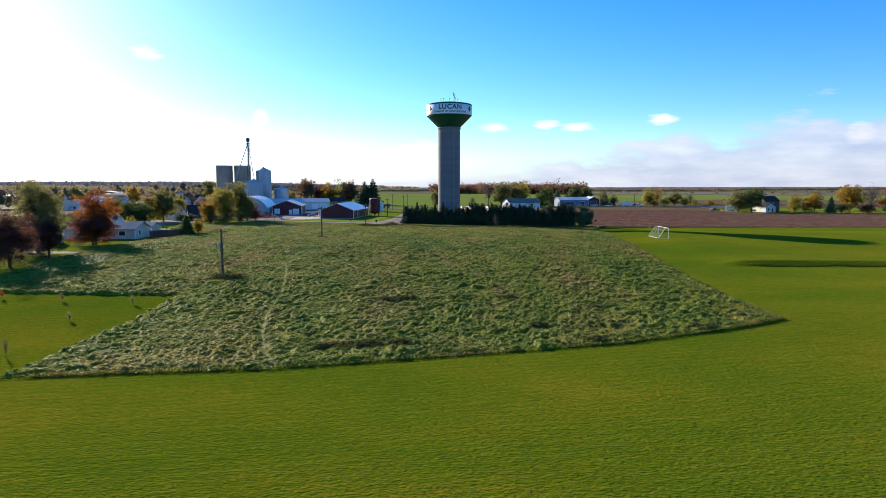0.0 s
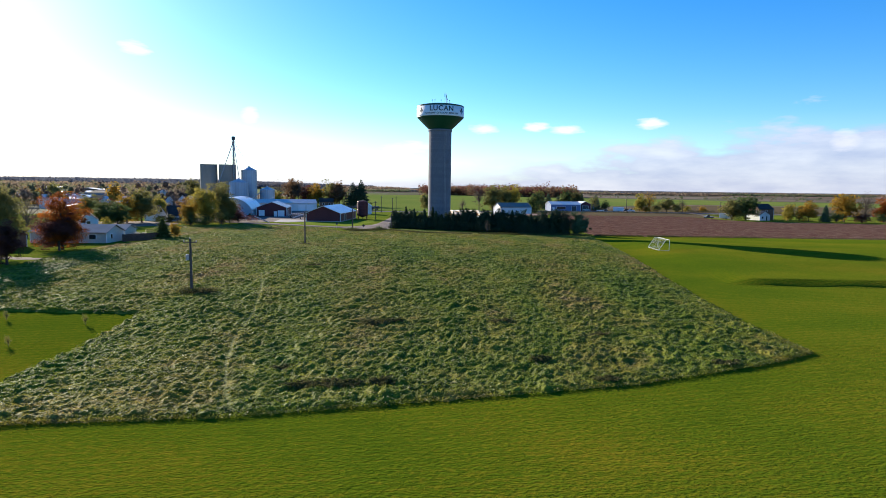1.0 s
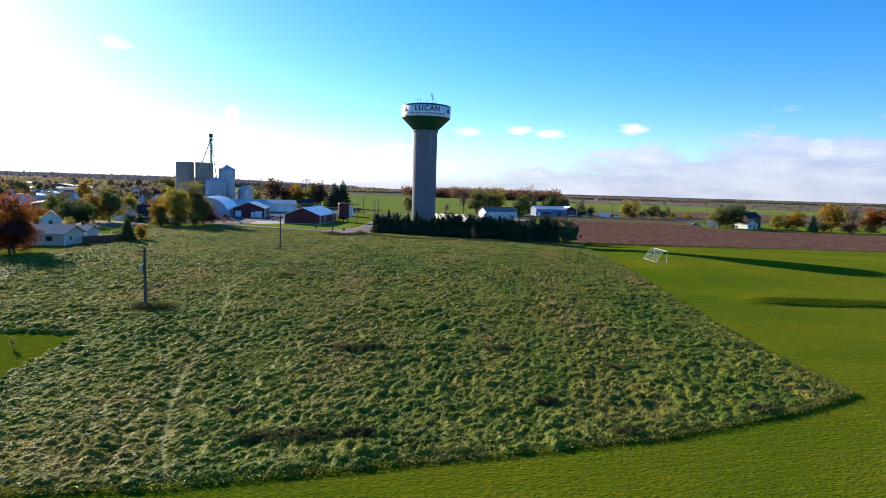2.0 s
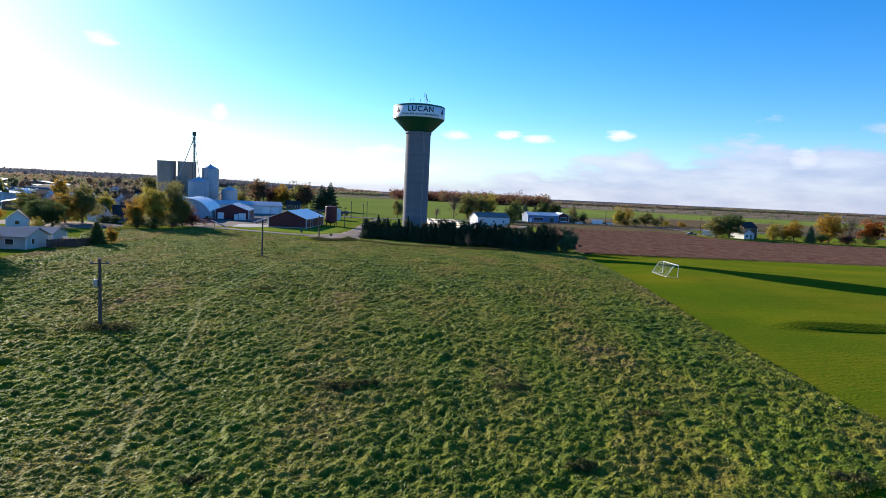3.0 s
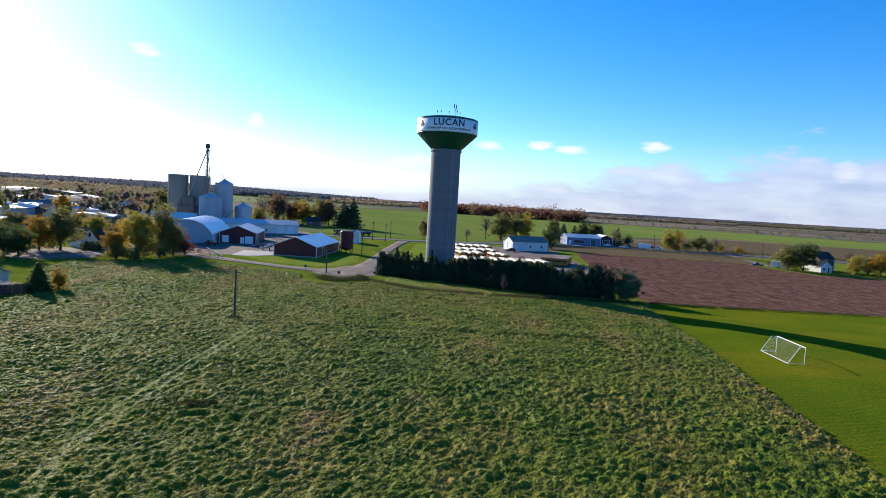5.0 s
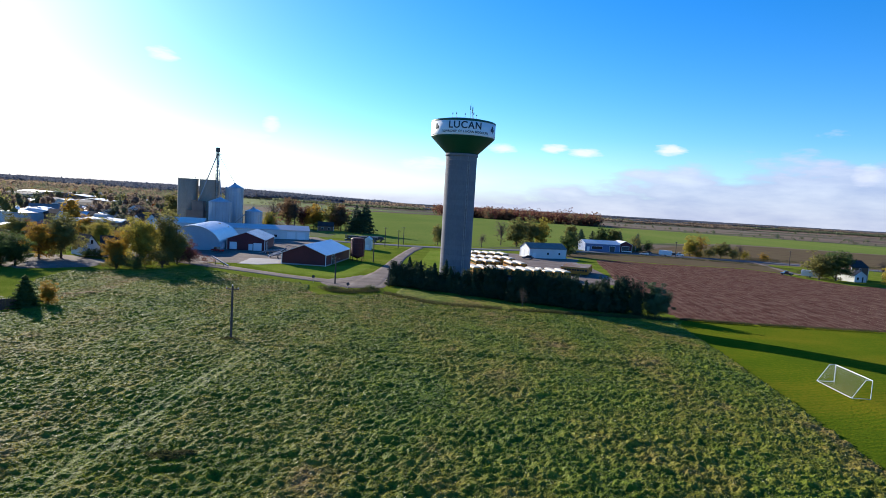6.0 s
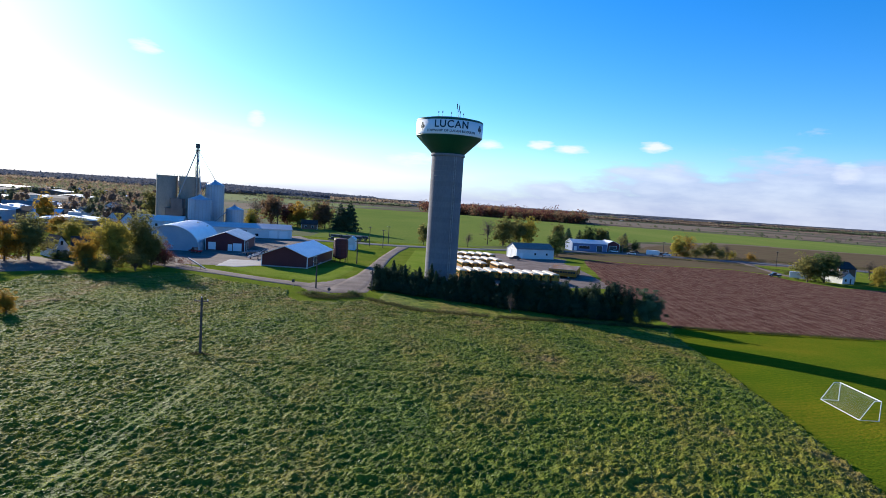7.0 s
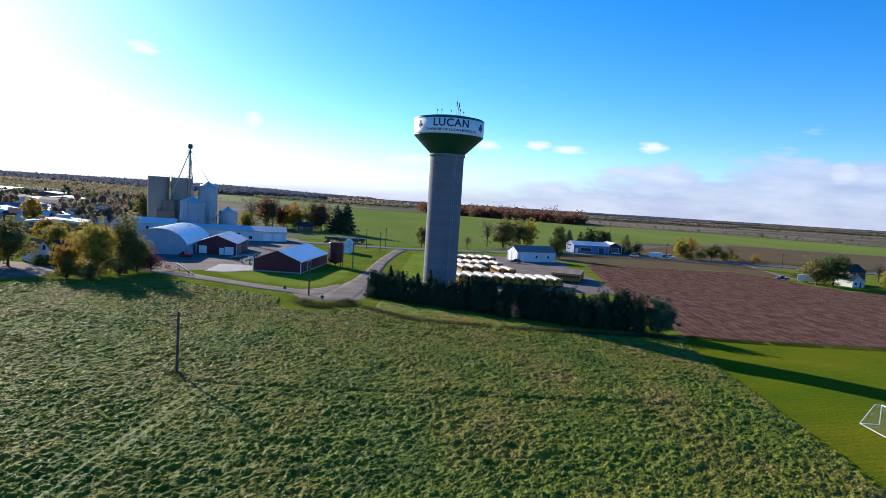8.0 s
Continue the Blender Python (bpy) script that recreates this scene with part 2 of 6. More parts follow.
M_verge = shader("verge_grass", [(0.075, 0.120, 0.010), (0.130, 0.172, 0.020), (0.200, 0.200, 0.045)], 0.95, spec=0.0, scale=8, fine=40, bump=0.12, bump_scale=0.15, sheen=(0.08, (0.6, 0.8, 0.2)))
M_hay = meadow("hay_thatch", [(0.074, 0.110, 0.009), (0.112, 0.136, 0.011), (0.148, 0.134, 0.019), (0.168, 0.112, 0.038)], 0.34, 1.66, 0.72, 0.078, bump=0.06)
M_clover = meadow("hay_blades", [(0.099, 0.150, 0.013), (0.147, 0.176, 0.016), (0.198, 0.180, 0.025), (0.226, 0.156, 0.050)], 0.36, 1.62, 0.45, 0.50, translucent=0.5, island=0.22)
M_blade = meadow("mown_blades", [(0.085, 0.140, 0.006), (0.125, 0.160, 0.007), (0.175, 0.160, 0.010), (0.205, 0.150, 0.016)], 0.55, 1.45, 0.8, 0.05, translucent=0.5, island=0.2)
M_track = shader("flattened_hay", [(0.100, 0.120, 0.020), (0.175, 0.175, 0.045)], 0.75, spec=0.08, scale=1.2, fine=24, bump=0.05, bump_scale=0.1)
M_weed = shader("dry_weeds", [(0.055, 0.055, 0.018), (0.085, 0.090, 0.03), (0.13, 0.105, 0.045)], 0.8, spec=0.1, scale=3, fine=10, island=0.3, translucent=0.3)
M_soil = shader("ploughed_soil", [(0.044, 0.021, 0.016), (0.105, 0.053, 0.040), (0.200, 0.128, 0.095)], 0.95, spec=0.0, scale=2.6, fine=14, bump=0.2, bump_scale=0.2, stretch=(1.0, 0.6, 1), stripe=(0.17, 3, 0.06))
M_gravel = shader("gravel", [(0.095, 0.075, 0.068), (0.165, 0.130, 0.115), (0.26, 0.215, 0.19)], 0.95, spec=0.06, scale=5, fine=26, bump=0.05, bump_scale=0.15)
M_pad = shader("worn_concrete", [(0.26, 0.235, 0.22), (0.36, 0.335, 0.315), (0.44, 0.41, 0.39)], 0.9, spec=0.1, scale=4, fine=14, bump=0.01)
M_asphalt = shader("asphalt", [(0.11, 0.11, 0.115), (0.16, 0.16, 0.165)], 0.95, spec=0.03, scale=9, fine=20, bump=0.02)
M_strips = parcels("stubble_strips", 75, [(0.15, 0.105, 0.075), (0.20, 0.145, 0.10), (0.24, 0.18, 0.125)])
M_wheat = shader("winter_wheat", [(0.066, 0.116, 0.022), (0.110, 0.150, 0.028), (0.160, 0.172, 0.044)], 0.9, spec=0.0, scale=60, fine=30, stretch=(1, 0.35, 1), bump=0.25, bump_scale=0.4, sheen=(0.05, (0.7, 0.8, 0.35)))
M_stubble = shader("stubble_field", [(0.13, 0.085, 0.058), (0.19, 0.128, 0.088), (0.24, 0.17, 0.115)], 0.95, spec=0.03, scale=80, fine=22, stretch=(1, 0.3, 1))
M_straw = shader("straw_bits", [(0.22, 0.165, 0.11), (0.33, 0.26, 0.175)], 0.9, spec=0.05, scale=2, fine=8, island=0.3)
M_fallow = shader("fallow_weeds", [(0.078, 0.056, 0.034), (0.130, 0.096, 0.060), (0.115, 0.110, 0.050)], 0.95, spec=0.0, scale=14, fine=24, bump=0.2, bump_scale=0.6, stretch=(0.6, 1.4, 1))
# darker green-brown than rough_grass, so gaps between the town trees look shaded
M_townfloor = shader("darkened_town_grass", [(0.040, 0.046, 0.022), (0.062, 0.062, 0.034), (0.060, 0.076, 0.024)], 0.95, spec=0.03, scale=30, fine=10)
M_pasture = shader("pasture", [(0.08, 0.12, 0.02), (0.14, 0.155, 0.04)], 0.9, spec=0.03, scale=70, fine=18)
M_concrete = shader("tower_concrete", [(0.140, 0.138, 0.165), (0.178, 0.175, 0.200), (0.215, 0.212, 0.235)], 0.85, spec=0.2, scale=5, fine=14, bump=0.015, stretch=(1, 1, 0.35), objrand=0.12)
M_white = shader("white_paint", [(0.74, 0.75, 0.77), (0.82, 0.82, 0.83)], 0.45, scale=4, fine=10, bump=0.004)
M_green = shader("green_paint", [(0.003, 0.062, 0.036), (0.006, 0.088, 0.052)], 0.45, scale=4, fine=10, bump=0.004)
M_navy = shader("navy_letter_paint", [(0.012, 0.03, 0.05), (0.02, 0.045, 0.07)], 0.5, scale=1, fine=6)
M_silo = shader("silo_concrete", [(0.20, 0.185, 0.16), (0.28, 0.26, 0.225), (0.33, 0.31, 0.275)], 0.85, scale=4, fine=14, bump=0.03, stretch=(1, 1, 0.3))
M_headhouse = shader("stained_concrete", [(0.085, 0.082, 0.085), (0.13, 0.125, 0.125), (0.17, 0.165, 0.16)], 0.9, spec=0.1, scale=2, fine=10, bump=0.02, stretch=(1, 1, 0.4))
M_galv = shader("galvanised_steel", [(0.40, 0.44, 0.50), (0.52, 0.56, 0.60)], 0.42, metal=0.6, scale=3, fine=9, wave=("Z", 2.6))
M_roofmetal = shader("roof_steel", [(0.52, 0.56, 0.62), (0.64, 0.67, 0.72)], 0.36, metal=0.55, scale=5, fine=9, wave=("Y", 1.4))
M_roofwhite = shader("white_roofing", [(0.60, 0.62, 0.64), (0.72, 0.73, 0.74)], 0.6, metal=0.0, scale=5, fine=12, wave=("Y", 1.2))
M_roofdark = shader("dark_shingle", [(0.040, 0.037, 0.040), (0.075, 0.07, 0.07)], 0.95, spec=0.04, scale=2, fine=12, bump=0.03, bump_scale=0.25)
M_roofgrey = shader("grey_shingle", [(0.17, 0.15, 0.145), (0.25, 0.23, 0.215)], 0.95, spec=0.05, scale=2, fine=12, bump=0.03, bump_scale=0.25)
# paler than grey_shingle, for the ranch house and garage
M_rooflight = shader("pale_grey_shingle", [(0.26, 0.245, 0.235), (0.36, 0.34, 0.325)], 0.9, spec=0.1, scale=2, fine=14, bump=0.03, bump_scale=0.25)
M_red = shader("barn_red_steel", [(0.085, 0.018, 0.024), (0.125, 0.028, 0.034)], 0.55, scale=4, fine=12, wave=("X", 1.6))
M_redtank = shader("red_tank_paint", [(0.075, 0.016, 0.018), (0.12, 0.028, 0.028)], 0.6, scale=1.5, fine=12, bump=0.01)
M_siding = shader("white_siding", [(0.62, 0.63, 0.64), (0.74, 0.75, 0.75)], 0.6, scale=3, fine=12, wave=("Z", 3.2))
M_cream = shader("cream_siding", [(0.52, 0.51, 0.46), (0.62, 0.61, 0.56)], 0.6, scale=3, fine=12, wave=("Z", 3.2))
M_bluewall = shader("pale_blue_siding", [(0.11, 0.155, 0.29), (0.15, 0.20, 0.35)], 0.55, scale=3, fine=12, wave=("X", 1.4))
M_brown = shader("brown_brick", [(0.16, 0.09, 0.06), (0.24, 0.14, 0.10)], 0.85, scale=1.5, fine=16, bump=0.01)
M_fencewood = shader("weathered_fence_wood", [(0.060, 0.036, 0.030), (0.115, 0.070, 0.056)], 0.9, scale=0.8, fine=12, bump=0.01, stretch=(3, 3, 0.5))
M_pole = shader("creosoted_pole", [(0.055, 0.045, 0.04), (0.11, 0.09, 0.08)], 0.9, scale=0.6, fine=10, bump=0.01, stretch=(4, 4, 0.4))
M_dark = shader("dark_steel", [(0.05, 0.055, 0.06), (0.09, 0.095, 0.10)], 0.5, metal=0.6, scale=1, fine=8)
M_steel = shader("grey_steel", [(0.30, 0.31, 0.33), (0.42, 0.43, 0.45)], 0.45, metal=0.7, scale=1, fine=8)
M_glass = shader("window_glass", [(0.02, 0.025, 0.03), (0.035, 0.04, 0.045)], 0.08, spec=0.8, scale=2, fine=4)
M_bus = shader("bus_yellow", [(0.33, 0.145, 0.012), (0.40, 0.18, 0.018)], 0.4, scale=2, fine=8, coat=0.3)
M_busroof = shader("bus_white_roof", [(0.60, 0.50, 0.36), (0.72, 0.62, 0.47)], 0.5, scale=2, fine=8, objrand=0.3)
M_black = shader("black_rubber", [(0.015, 0.015, 0.016), (0.03, 0.03, 0.03)], 0.85, scale=0.5, fine=8)
M_bark = shader("bark", [(0.07, 0.055, 0.045), (0.13, 0.105, 0.085)], 0.95, scale=0.8, fine=10, bump=0.03, stretch=(3, 3, 0.5))
M_net = shader("white_net_cord", [(0.70, 0.70, 0.70), (0.80, 0.80, 0.80)], 0.7, scale=1, fine=6)
M_signdark = shader("sign_back", [(0.05, 0.05, 0.055), (0.08, 0.08, 0.085)], 0.6, scale=0.5, fine=6)
M_tan = shader("tan_roof_steel", [(0.36, 0.37, 0.39), (0.48, 0.48, 0.50)], 0.4, metal=0.4, scale=5, fine=9, wave=("Y", 1.4))
M_carwhite = shader("white_car_paint", [(0.72, 0.73, 0.74), (0.80, 0.80, 0.80)], 0.25, coat=0.6, scale=2, fine=4)
M_carblue = shader("dark_car_paint", [(0.02, 0.03, 0.05), (0.03, 0.045, 0.07)], 0.25, coat=0.6, scale=2, fine=4)
M_carred = shader("red_car_paint", [(0.25, 0.02, 0.02), (0.32, 0.03, 0.03)], 0.25, coat=0.6, scale=2, fine=4)

LEAF = {
    "green": [(0.055, 0.085, 0.028), (0.092, 0.132, 0.040), (0.15, 0.175, 0.055)],
    "olive": [(0.12, 0.122, 0.042), (0.195, 0.185, 0.058), (0.28, 0.24, 0.075)],
    "yellow": [(0.21, 0.19, 0.040), (0.34, 0.28, 0.050), (0.47, 0.38, 0.07)],
    "gold": [(0.22, 0.135, 0.022), (0.36, 0.215, 0.030), (0.46, 0.30, 0.045)],
    "orange": [(0.16, 0.045, 0.012), (0.32, 0.09, 0.015), (0.40, 0.15, 0.02)],
    "maroon": [(0.080, 0.036, 0.032), (0.13, 0.050, 0.042), (0.18, 0.080, 0.055)],
    "russet": [(0.14, 0.085, 0.052), (0.21, 0.125, 0.070), (0.28, 0.18, 0.095)],
    # ridge: distance haze put into the leaf colour; brownwood paled for it too
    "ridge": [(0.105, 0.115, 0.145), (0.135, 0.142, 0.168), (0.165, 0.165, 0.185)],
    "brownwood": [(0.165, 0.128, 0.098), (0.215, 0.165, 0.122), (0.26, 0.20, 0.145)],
    "autumnwood": [(0.060, 0.050, 0.052), (0.135, 0.062, 0.042), (0.215, 0.110, 0.052), (0.125, 0.110, 0.045)],
    "dullgreen": [(0.100, 0.118, 0.068), (0.138, 0.152, 0.088), (0.178, 0.180, 0.104)],
    "bare": [(0.085, 0.066, 0.052), (0.13, 0.10, 0.08), (0.17, 0.135, 0.10)],
    "pale": [(0.34, 0.32, 0.30), (0.46, 0.43, 0.42), (0.55, 0.50, 0.50)],
    "spruce": [(0.024, 0.044, 0.024), (0.038, 0.064, 0.032), (0.062, 0.090, 0.042)],
    "pine": [(0.050, 0.092, 0.048), (0.082, 0.135, 0.066), (0.13, 0.18, 0.085)],
}


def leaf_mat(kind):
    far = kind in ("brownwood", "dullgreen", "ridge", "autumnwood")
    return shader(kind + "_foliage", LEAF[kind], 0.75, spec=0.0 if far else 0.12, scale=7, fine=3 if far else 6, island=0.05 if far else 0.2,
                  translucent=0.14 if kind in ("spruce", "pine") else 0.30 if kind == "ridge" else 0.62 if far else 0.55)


# ---- shape helpers ----
def smooth01(v):
    v = np.clip(v, 0.0, 1.0)
    return v * v * (3 - 2 * v)


def wob(x, y, s, seed=0.0):
    """Smooth wandering values about 0, from a few crossed waves."""
    r = np.random.RandomState(int(seed * 7) + 11)
    v = 0
    for k in range(7):
        a, f, p = r.uniform(0, 6.28), r.uniform(0.6, 1.7) / s, r.uniform(0, 6.28)
        v = v + np.sin((x * np.cos(a) + y * np.sin(a)) * f * 6.28 + p)
    return v / 7 * 1.9


def land(x, y):
    """Height of the land: nearly flat, a low swell under the hay, a small bank across the playing field, far hills."""
    x, y = np.asarray(x, float), np.asarray(y, float)
    z = 0.9 * np.exp(-((x - 20) / 70) ** 2 - ((y - 138) / 42) ** 2) - 1.4 * np.exp(-((x + 25) / 55) ** 2 - ((y - 60) / 28) ** 2)
    z = z + 0.78 * smooth01((x - 39) / 6) * smooth01((y - 99.6 - 0.25 * wob(x, y, 14, 3)) / 1.3) * (1 - 0.55 * smooth01((y - 101) / 12)) * (1 - smooth01((y - 150) / 40)) * (1 - smooth01((x - 150) / 40))
    z = z + 0.55 * smooth01((x - 34) / 18) * smooth01((y - 102) / 24) * (1 - smooth01((y - 152) / 40)) * (1 - smooth01((x - 150) / 40))
    far = smooth01((y - 1100) / 900)
    z = z + 13 * far * smooth01((-x - 250) / 700)
    return z


def vnoise(x, y, s, seed=0):
    """Smooth random heights, 0 to 1, on a jumbled grid of spacing s."""
    u, v = x / s + 0.37 * y / s, y / s - 0.29 * x / s
    i, j = np.floor(u).astype(int), np.floor(v).astype(int)
    fu, fv = smooth01(u - i), smooth01(v - j)

    def h(a, b):
        n = (a * 73856093) ^ (b * 19349663) ^ (seed * 83492791 + 12345)
        n = (n ^ (n >> 13)) * 1274126177
        return ((n ^ (n >> 16)) & 65535) / 65535.0
    return (h(i, j) * (1 - fu) + h(i + 1, j) * fu) * (1 - fv) + (h(i, j + 1) * (1 - fu) + h(i + 1, j + 1) * fu) * fv


def mesh_ob(name, verts, faces, mat, parent=None, smooth=False):
    me = bpy.data.meshes.new(name)
    verts, faces = np.asarray(verts, float), np.asarray(faces, int)
    me.from_pydata(verts.tolist(), [], faces.tolist())
    me.materials.append(mat)
    if smooth:
        me.polygons.foreach_set("use_smooth", [True] * len(me.polygons))
    me.update()
    ob = new(name, me)
    ob.parent = parent
    return ob


def part(name, bm, mat, parent=None, label="", smooth=False):
    me = bpy.data.meshes.new(name)
    bm.to_mesh(me)
    bm.free()
    me.materials.append(mat)
    if smooth:
        me.polygons.foreach_set("use_smooth", [True] * len(me.polygons))
    ob = new(name, me)
    ob.parent = parent
    return tagged(ob, label)


def empty(name, m, label, category, group="", kind=""):
    ob = new(name)
    ob.matrix_world = m
    ob.empty_display_size = 0.2
    return tagged(ob, label, category, group, kind)


def box(bm, x0, y0, z0, x1, y1, z1, m=None):
    vs = [bm.verts.new((x, y, z)) for z in (z0, z1) for x, y in ((x0, y0), (x1, y0), (x1, y1), (x0, y1))]
    for f in ((3, 2, 1, 0), (4, 5, 6, 7), (0, 1, 5, 4), (1, 2, 6, 5), (2, 3, 7, 6), (3, 0, 4, 7)):
        bm.faces.new([vs[i] for i in f])
    if m:
        bmesh.ops.transform(bm, matrix=m, verts=vs)
    return bm


def cube(x0, y0, z0, x1, y1, z1, bevel=0.0):
    bm = box(bmesh.new(), x0, y0, z0, x1, y1, z1)
    if bevel:
        bmesh.ops.bevel(bm, geom=bm.edges[:], offset=bevel, segments=2, affect="EDGES")
    return bm


def prism(bm, pts, y0, y1):
    """A solid from a closed outline in x, z, drawn out along y."""
    a = [bm.verts.new((x, y0, z)) for x, z in pts]
    b = [bm.verts.new((x, y1, z)) for x, z in pts]
    n = len(pts)
    bm.faces.new(a)
    bm.faces.new(b[::-1])
    for i in range(n):
        bm.faces.new((a[i], b[i], b[(i + 1) % n], a[(i + 1) % n]))
    bmesh.ops.recalc_face_normals(bm, faces=bm.faces[:])
    return bm


def lathe(profile, n=48, bm=None):
    """A body of revolution about z, from (radius, z) pairs."""
    bm = bm or bmesh.new()
    rings = []
    for r, z in profile:
        if r < 1e-5:
            rings.append([bm.verts.new((0, 0, z))])
        else:
            rings.append([bm.verts.new((r * math.cos(2 * math.pi * k / n), r * math.sin(2 * math.pi * k / n), z)) for k in range(n)])
    for a, b in zip(rings, rings[1:]):
        for k in range(n):
            q = [a[k % len(a)], a[(k + 1) % len(a)], b[(k + 1) % len(b)], b[k % len(b)]]
            q = [v for i, v in enumerate(q) if v not in q[:i]]
            if len(q) > 2:
                bm.faces.new(q)
    bmesh.ops.recalc_face_normals(bm, faces=bm.faces[:])
    return bm


def rod(bm, a, b, r0, r1=None, n=8):
    a, b = Vector(a), Vector(b)
    r1 = r0 if r1 is None else r1
    q = (b - a).to_track_quat("Z", "Y")
    lo = [bm.verts.new(a + q @ Vector((r0 * math.cos(6.2832 * k / n), r0 * math.sin(6.2832 * k / n), 0))) for k in range(n)]
    hi = [bm.verts.new(b + q @ Vector((r1 * math.cos(6.2832 * k / n), r1 * math.sin(6.2832 * k / n), 0))) for k in range(n)]
    for k in range(n):
        bm.faces.new((lo[k], lo[(k + 1) % n], hi[(k + 1) % n], hi[k]))
    bm.faces.new(lo[::-1])
    bm.faces.new(hi)
    return bm


def inside(x, y, poly):
    x, y = np.asarray(x, float), np.asarray(y, float)
    ok = np.zeros(x.shape, bool)
    for (x0, y0), (x1, y1) in zip(poly, poly[1:] + poly[:1]):
        if y0 == y1:
            continue
        c = ((y0 > y) != (y1 > y)) & (x < (x1 - x0) * (y - y0) / (y1 - y0) + x0)
        ok ^= c
    return ok


def edge_dist(x, y, poly, closed=True):
    d = np.full(np.shape(x), 1e9)
    ends = poly[1:] + poly[:1] if closed else poly[1:]
    for (x0, y0), (x1, y1) in zip(poly, ends):
        ux, uy = x1 - x0, y1 - y0
        k = np.clip(((x - x0) * ux + (y - y0) * uy) / (ux * ux + uy * uy), 0, 1)
        d = np.minimum(d, np.hypot(x - x0 - k * ux, y - y0 - k * uy))
    return d


def sheet(name, poly, step, lift, mat, label, category="", relief=None, edge=1.0, uneven=0.0):
    """A sheet of ground over a polygon, laid on the land; its rim sinks into the land over `edge` metres."""
    xs = np.arange(min(p[0] for p in poly) - step, max(p[0] for p in poly) + step, step)
    ys = np.arange(min(p[1] for p in poly) - step, max(p[1] for p in poly) + step, step)
    X, Y = np.meshgrid(xs, ys)
    Xw = X + uneven * wob(X, Y, 9 * max(uneven, 0.1), 1) if uneven else X
    Yw = Y + uneven * wob(X, Y, 7 * max(uneven, 0.1), 2) if uneven else Y
    ins = inside(Xw, Yw, poly)
    d = np.where(ins, 1, -1) * edge_dist(Xw, Yw, poly)
    k = smooth01((d + 0.05) / edge)
    Z = land(X, Y) - 0.12 + (lift + 0.12) * k
    if relief is not None:
        Z = Z + relief(X, Y) * k
    keep = d > -step * 1.5
    cell = keep[:-1, :-1] & keep[1:, :-1] & keep[:-1, 1:] & keep[1:, 1:]
    idx = np.arange(X.size).reshape(X.shape)
    q = np.stack([idx[:-1, :-1], idx[:-1, 1:], idx[1:, 1:], idx[1:, :-1]], -1)[cell]
    used = np.unique(q)
    remap = np.zeros(X.size, int)
    remap[used] = np.arange(len(used))
    v = np.stack([X.ravel(), Y.ravel(), Z.ravel()], 1)[used]
    ob = mesh_ob(name, v, remap[q], mat, smooth=True)
    return tagged(ob, label, category or name.replace("_", " "), kind="structure")


def ribbon(name, line, width, lift, mat, label, category, step=4.0):
    """A strip of road along a line of points."""
    pts = []
    for (x0, y0, w0), (x1, y1, w1) in zip(line, line[1:]):
        n = max(1, int(math.hypot(x1 - x0, y1 - y0) / step))
        for k in range(n):
            f = k / n
            pts.append((x0 + (x1 - x0) * f, y0 + (y1 - y0) * f, w0 + (w1 - w0) * f))
    pts.append(line[-1])
    P = np.array(pts)
    T = np.gradient(P[:, :2], axis=0)
    T /= np.linalg.norm(T, axis=1)[:, None]
    N = np.stack([-T[:, 1], T[:, 0]], 1)
    across = [-1.06, -1.0, -0.5, 0.0, 0.5, 1.0, 1.06]
    V = []
    for c in across:
        q = P[:, :2] + N * (P[:, 2] / 2 * width * c)[:, None]
        z = land(q[:, 0], q[:, 1]) + (lift if abs(c) <= 1 else -0.1) + 0.04 * (1 - c * c)
        V.append(np.stack([q[:, 0], q[:, 1], z], 1))
    n, m = len(P), len(across)
    V = np.concatenate(V)
    F = [(j * n + i, j * n + i + 1, (j + 1) * n + i + 1, (j + 1) * n + i) for j in range(m - 1) for i in range(n - 1)]
    ob = mesh_ob(name, V, [f[::-1] for f in F], mat, smooth=True)
    return tagged(ob, label, category, kind="structure")


# ---- ground ----
def spread(lo, hi, near, n):
    k = np.linspace(-1, 1, n)
    return lo + (hi - lo) * (0.5 + 0.5 * (near * k + (1 - near) * k ** 5))


gx = spread(-4200, 4200, 0.10, 121)
gy = np.concatenate([np.linspace(-1500, -120, 14), np.linspace(-100, 560, 111), 560 + 3900 * np.linspace(0.02, 1, 60) ** 2])
GX, GY = np.meshgrid(gx, gy)
GZ = land(GX, GY) - 0.10 - 1.6 * ((np.abs(GX) < 318) & (GY > -80) & (GY < 328))
gi = np.arange(GX.size).reshape(GX.shape)
gq = np.stack([gi[:-1, :-1], gi[:-1, 1:], gi[1:, 1:], gi[1:, :-1]], -1).reshape(-1, 4)
ground = mesh_ob("ground", np.stack([GX.ravel(), GY.ravel(), GZ.ravel()], 1), gq, M_ground, smooth=True)
tagged(ground, "open autumn farmland of brown and tan fields", "ground", kind="structure")

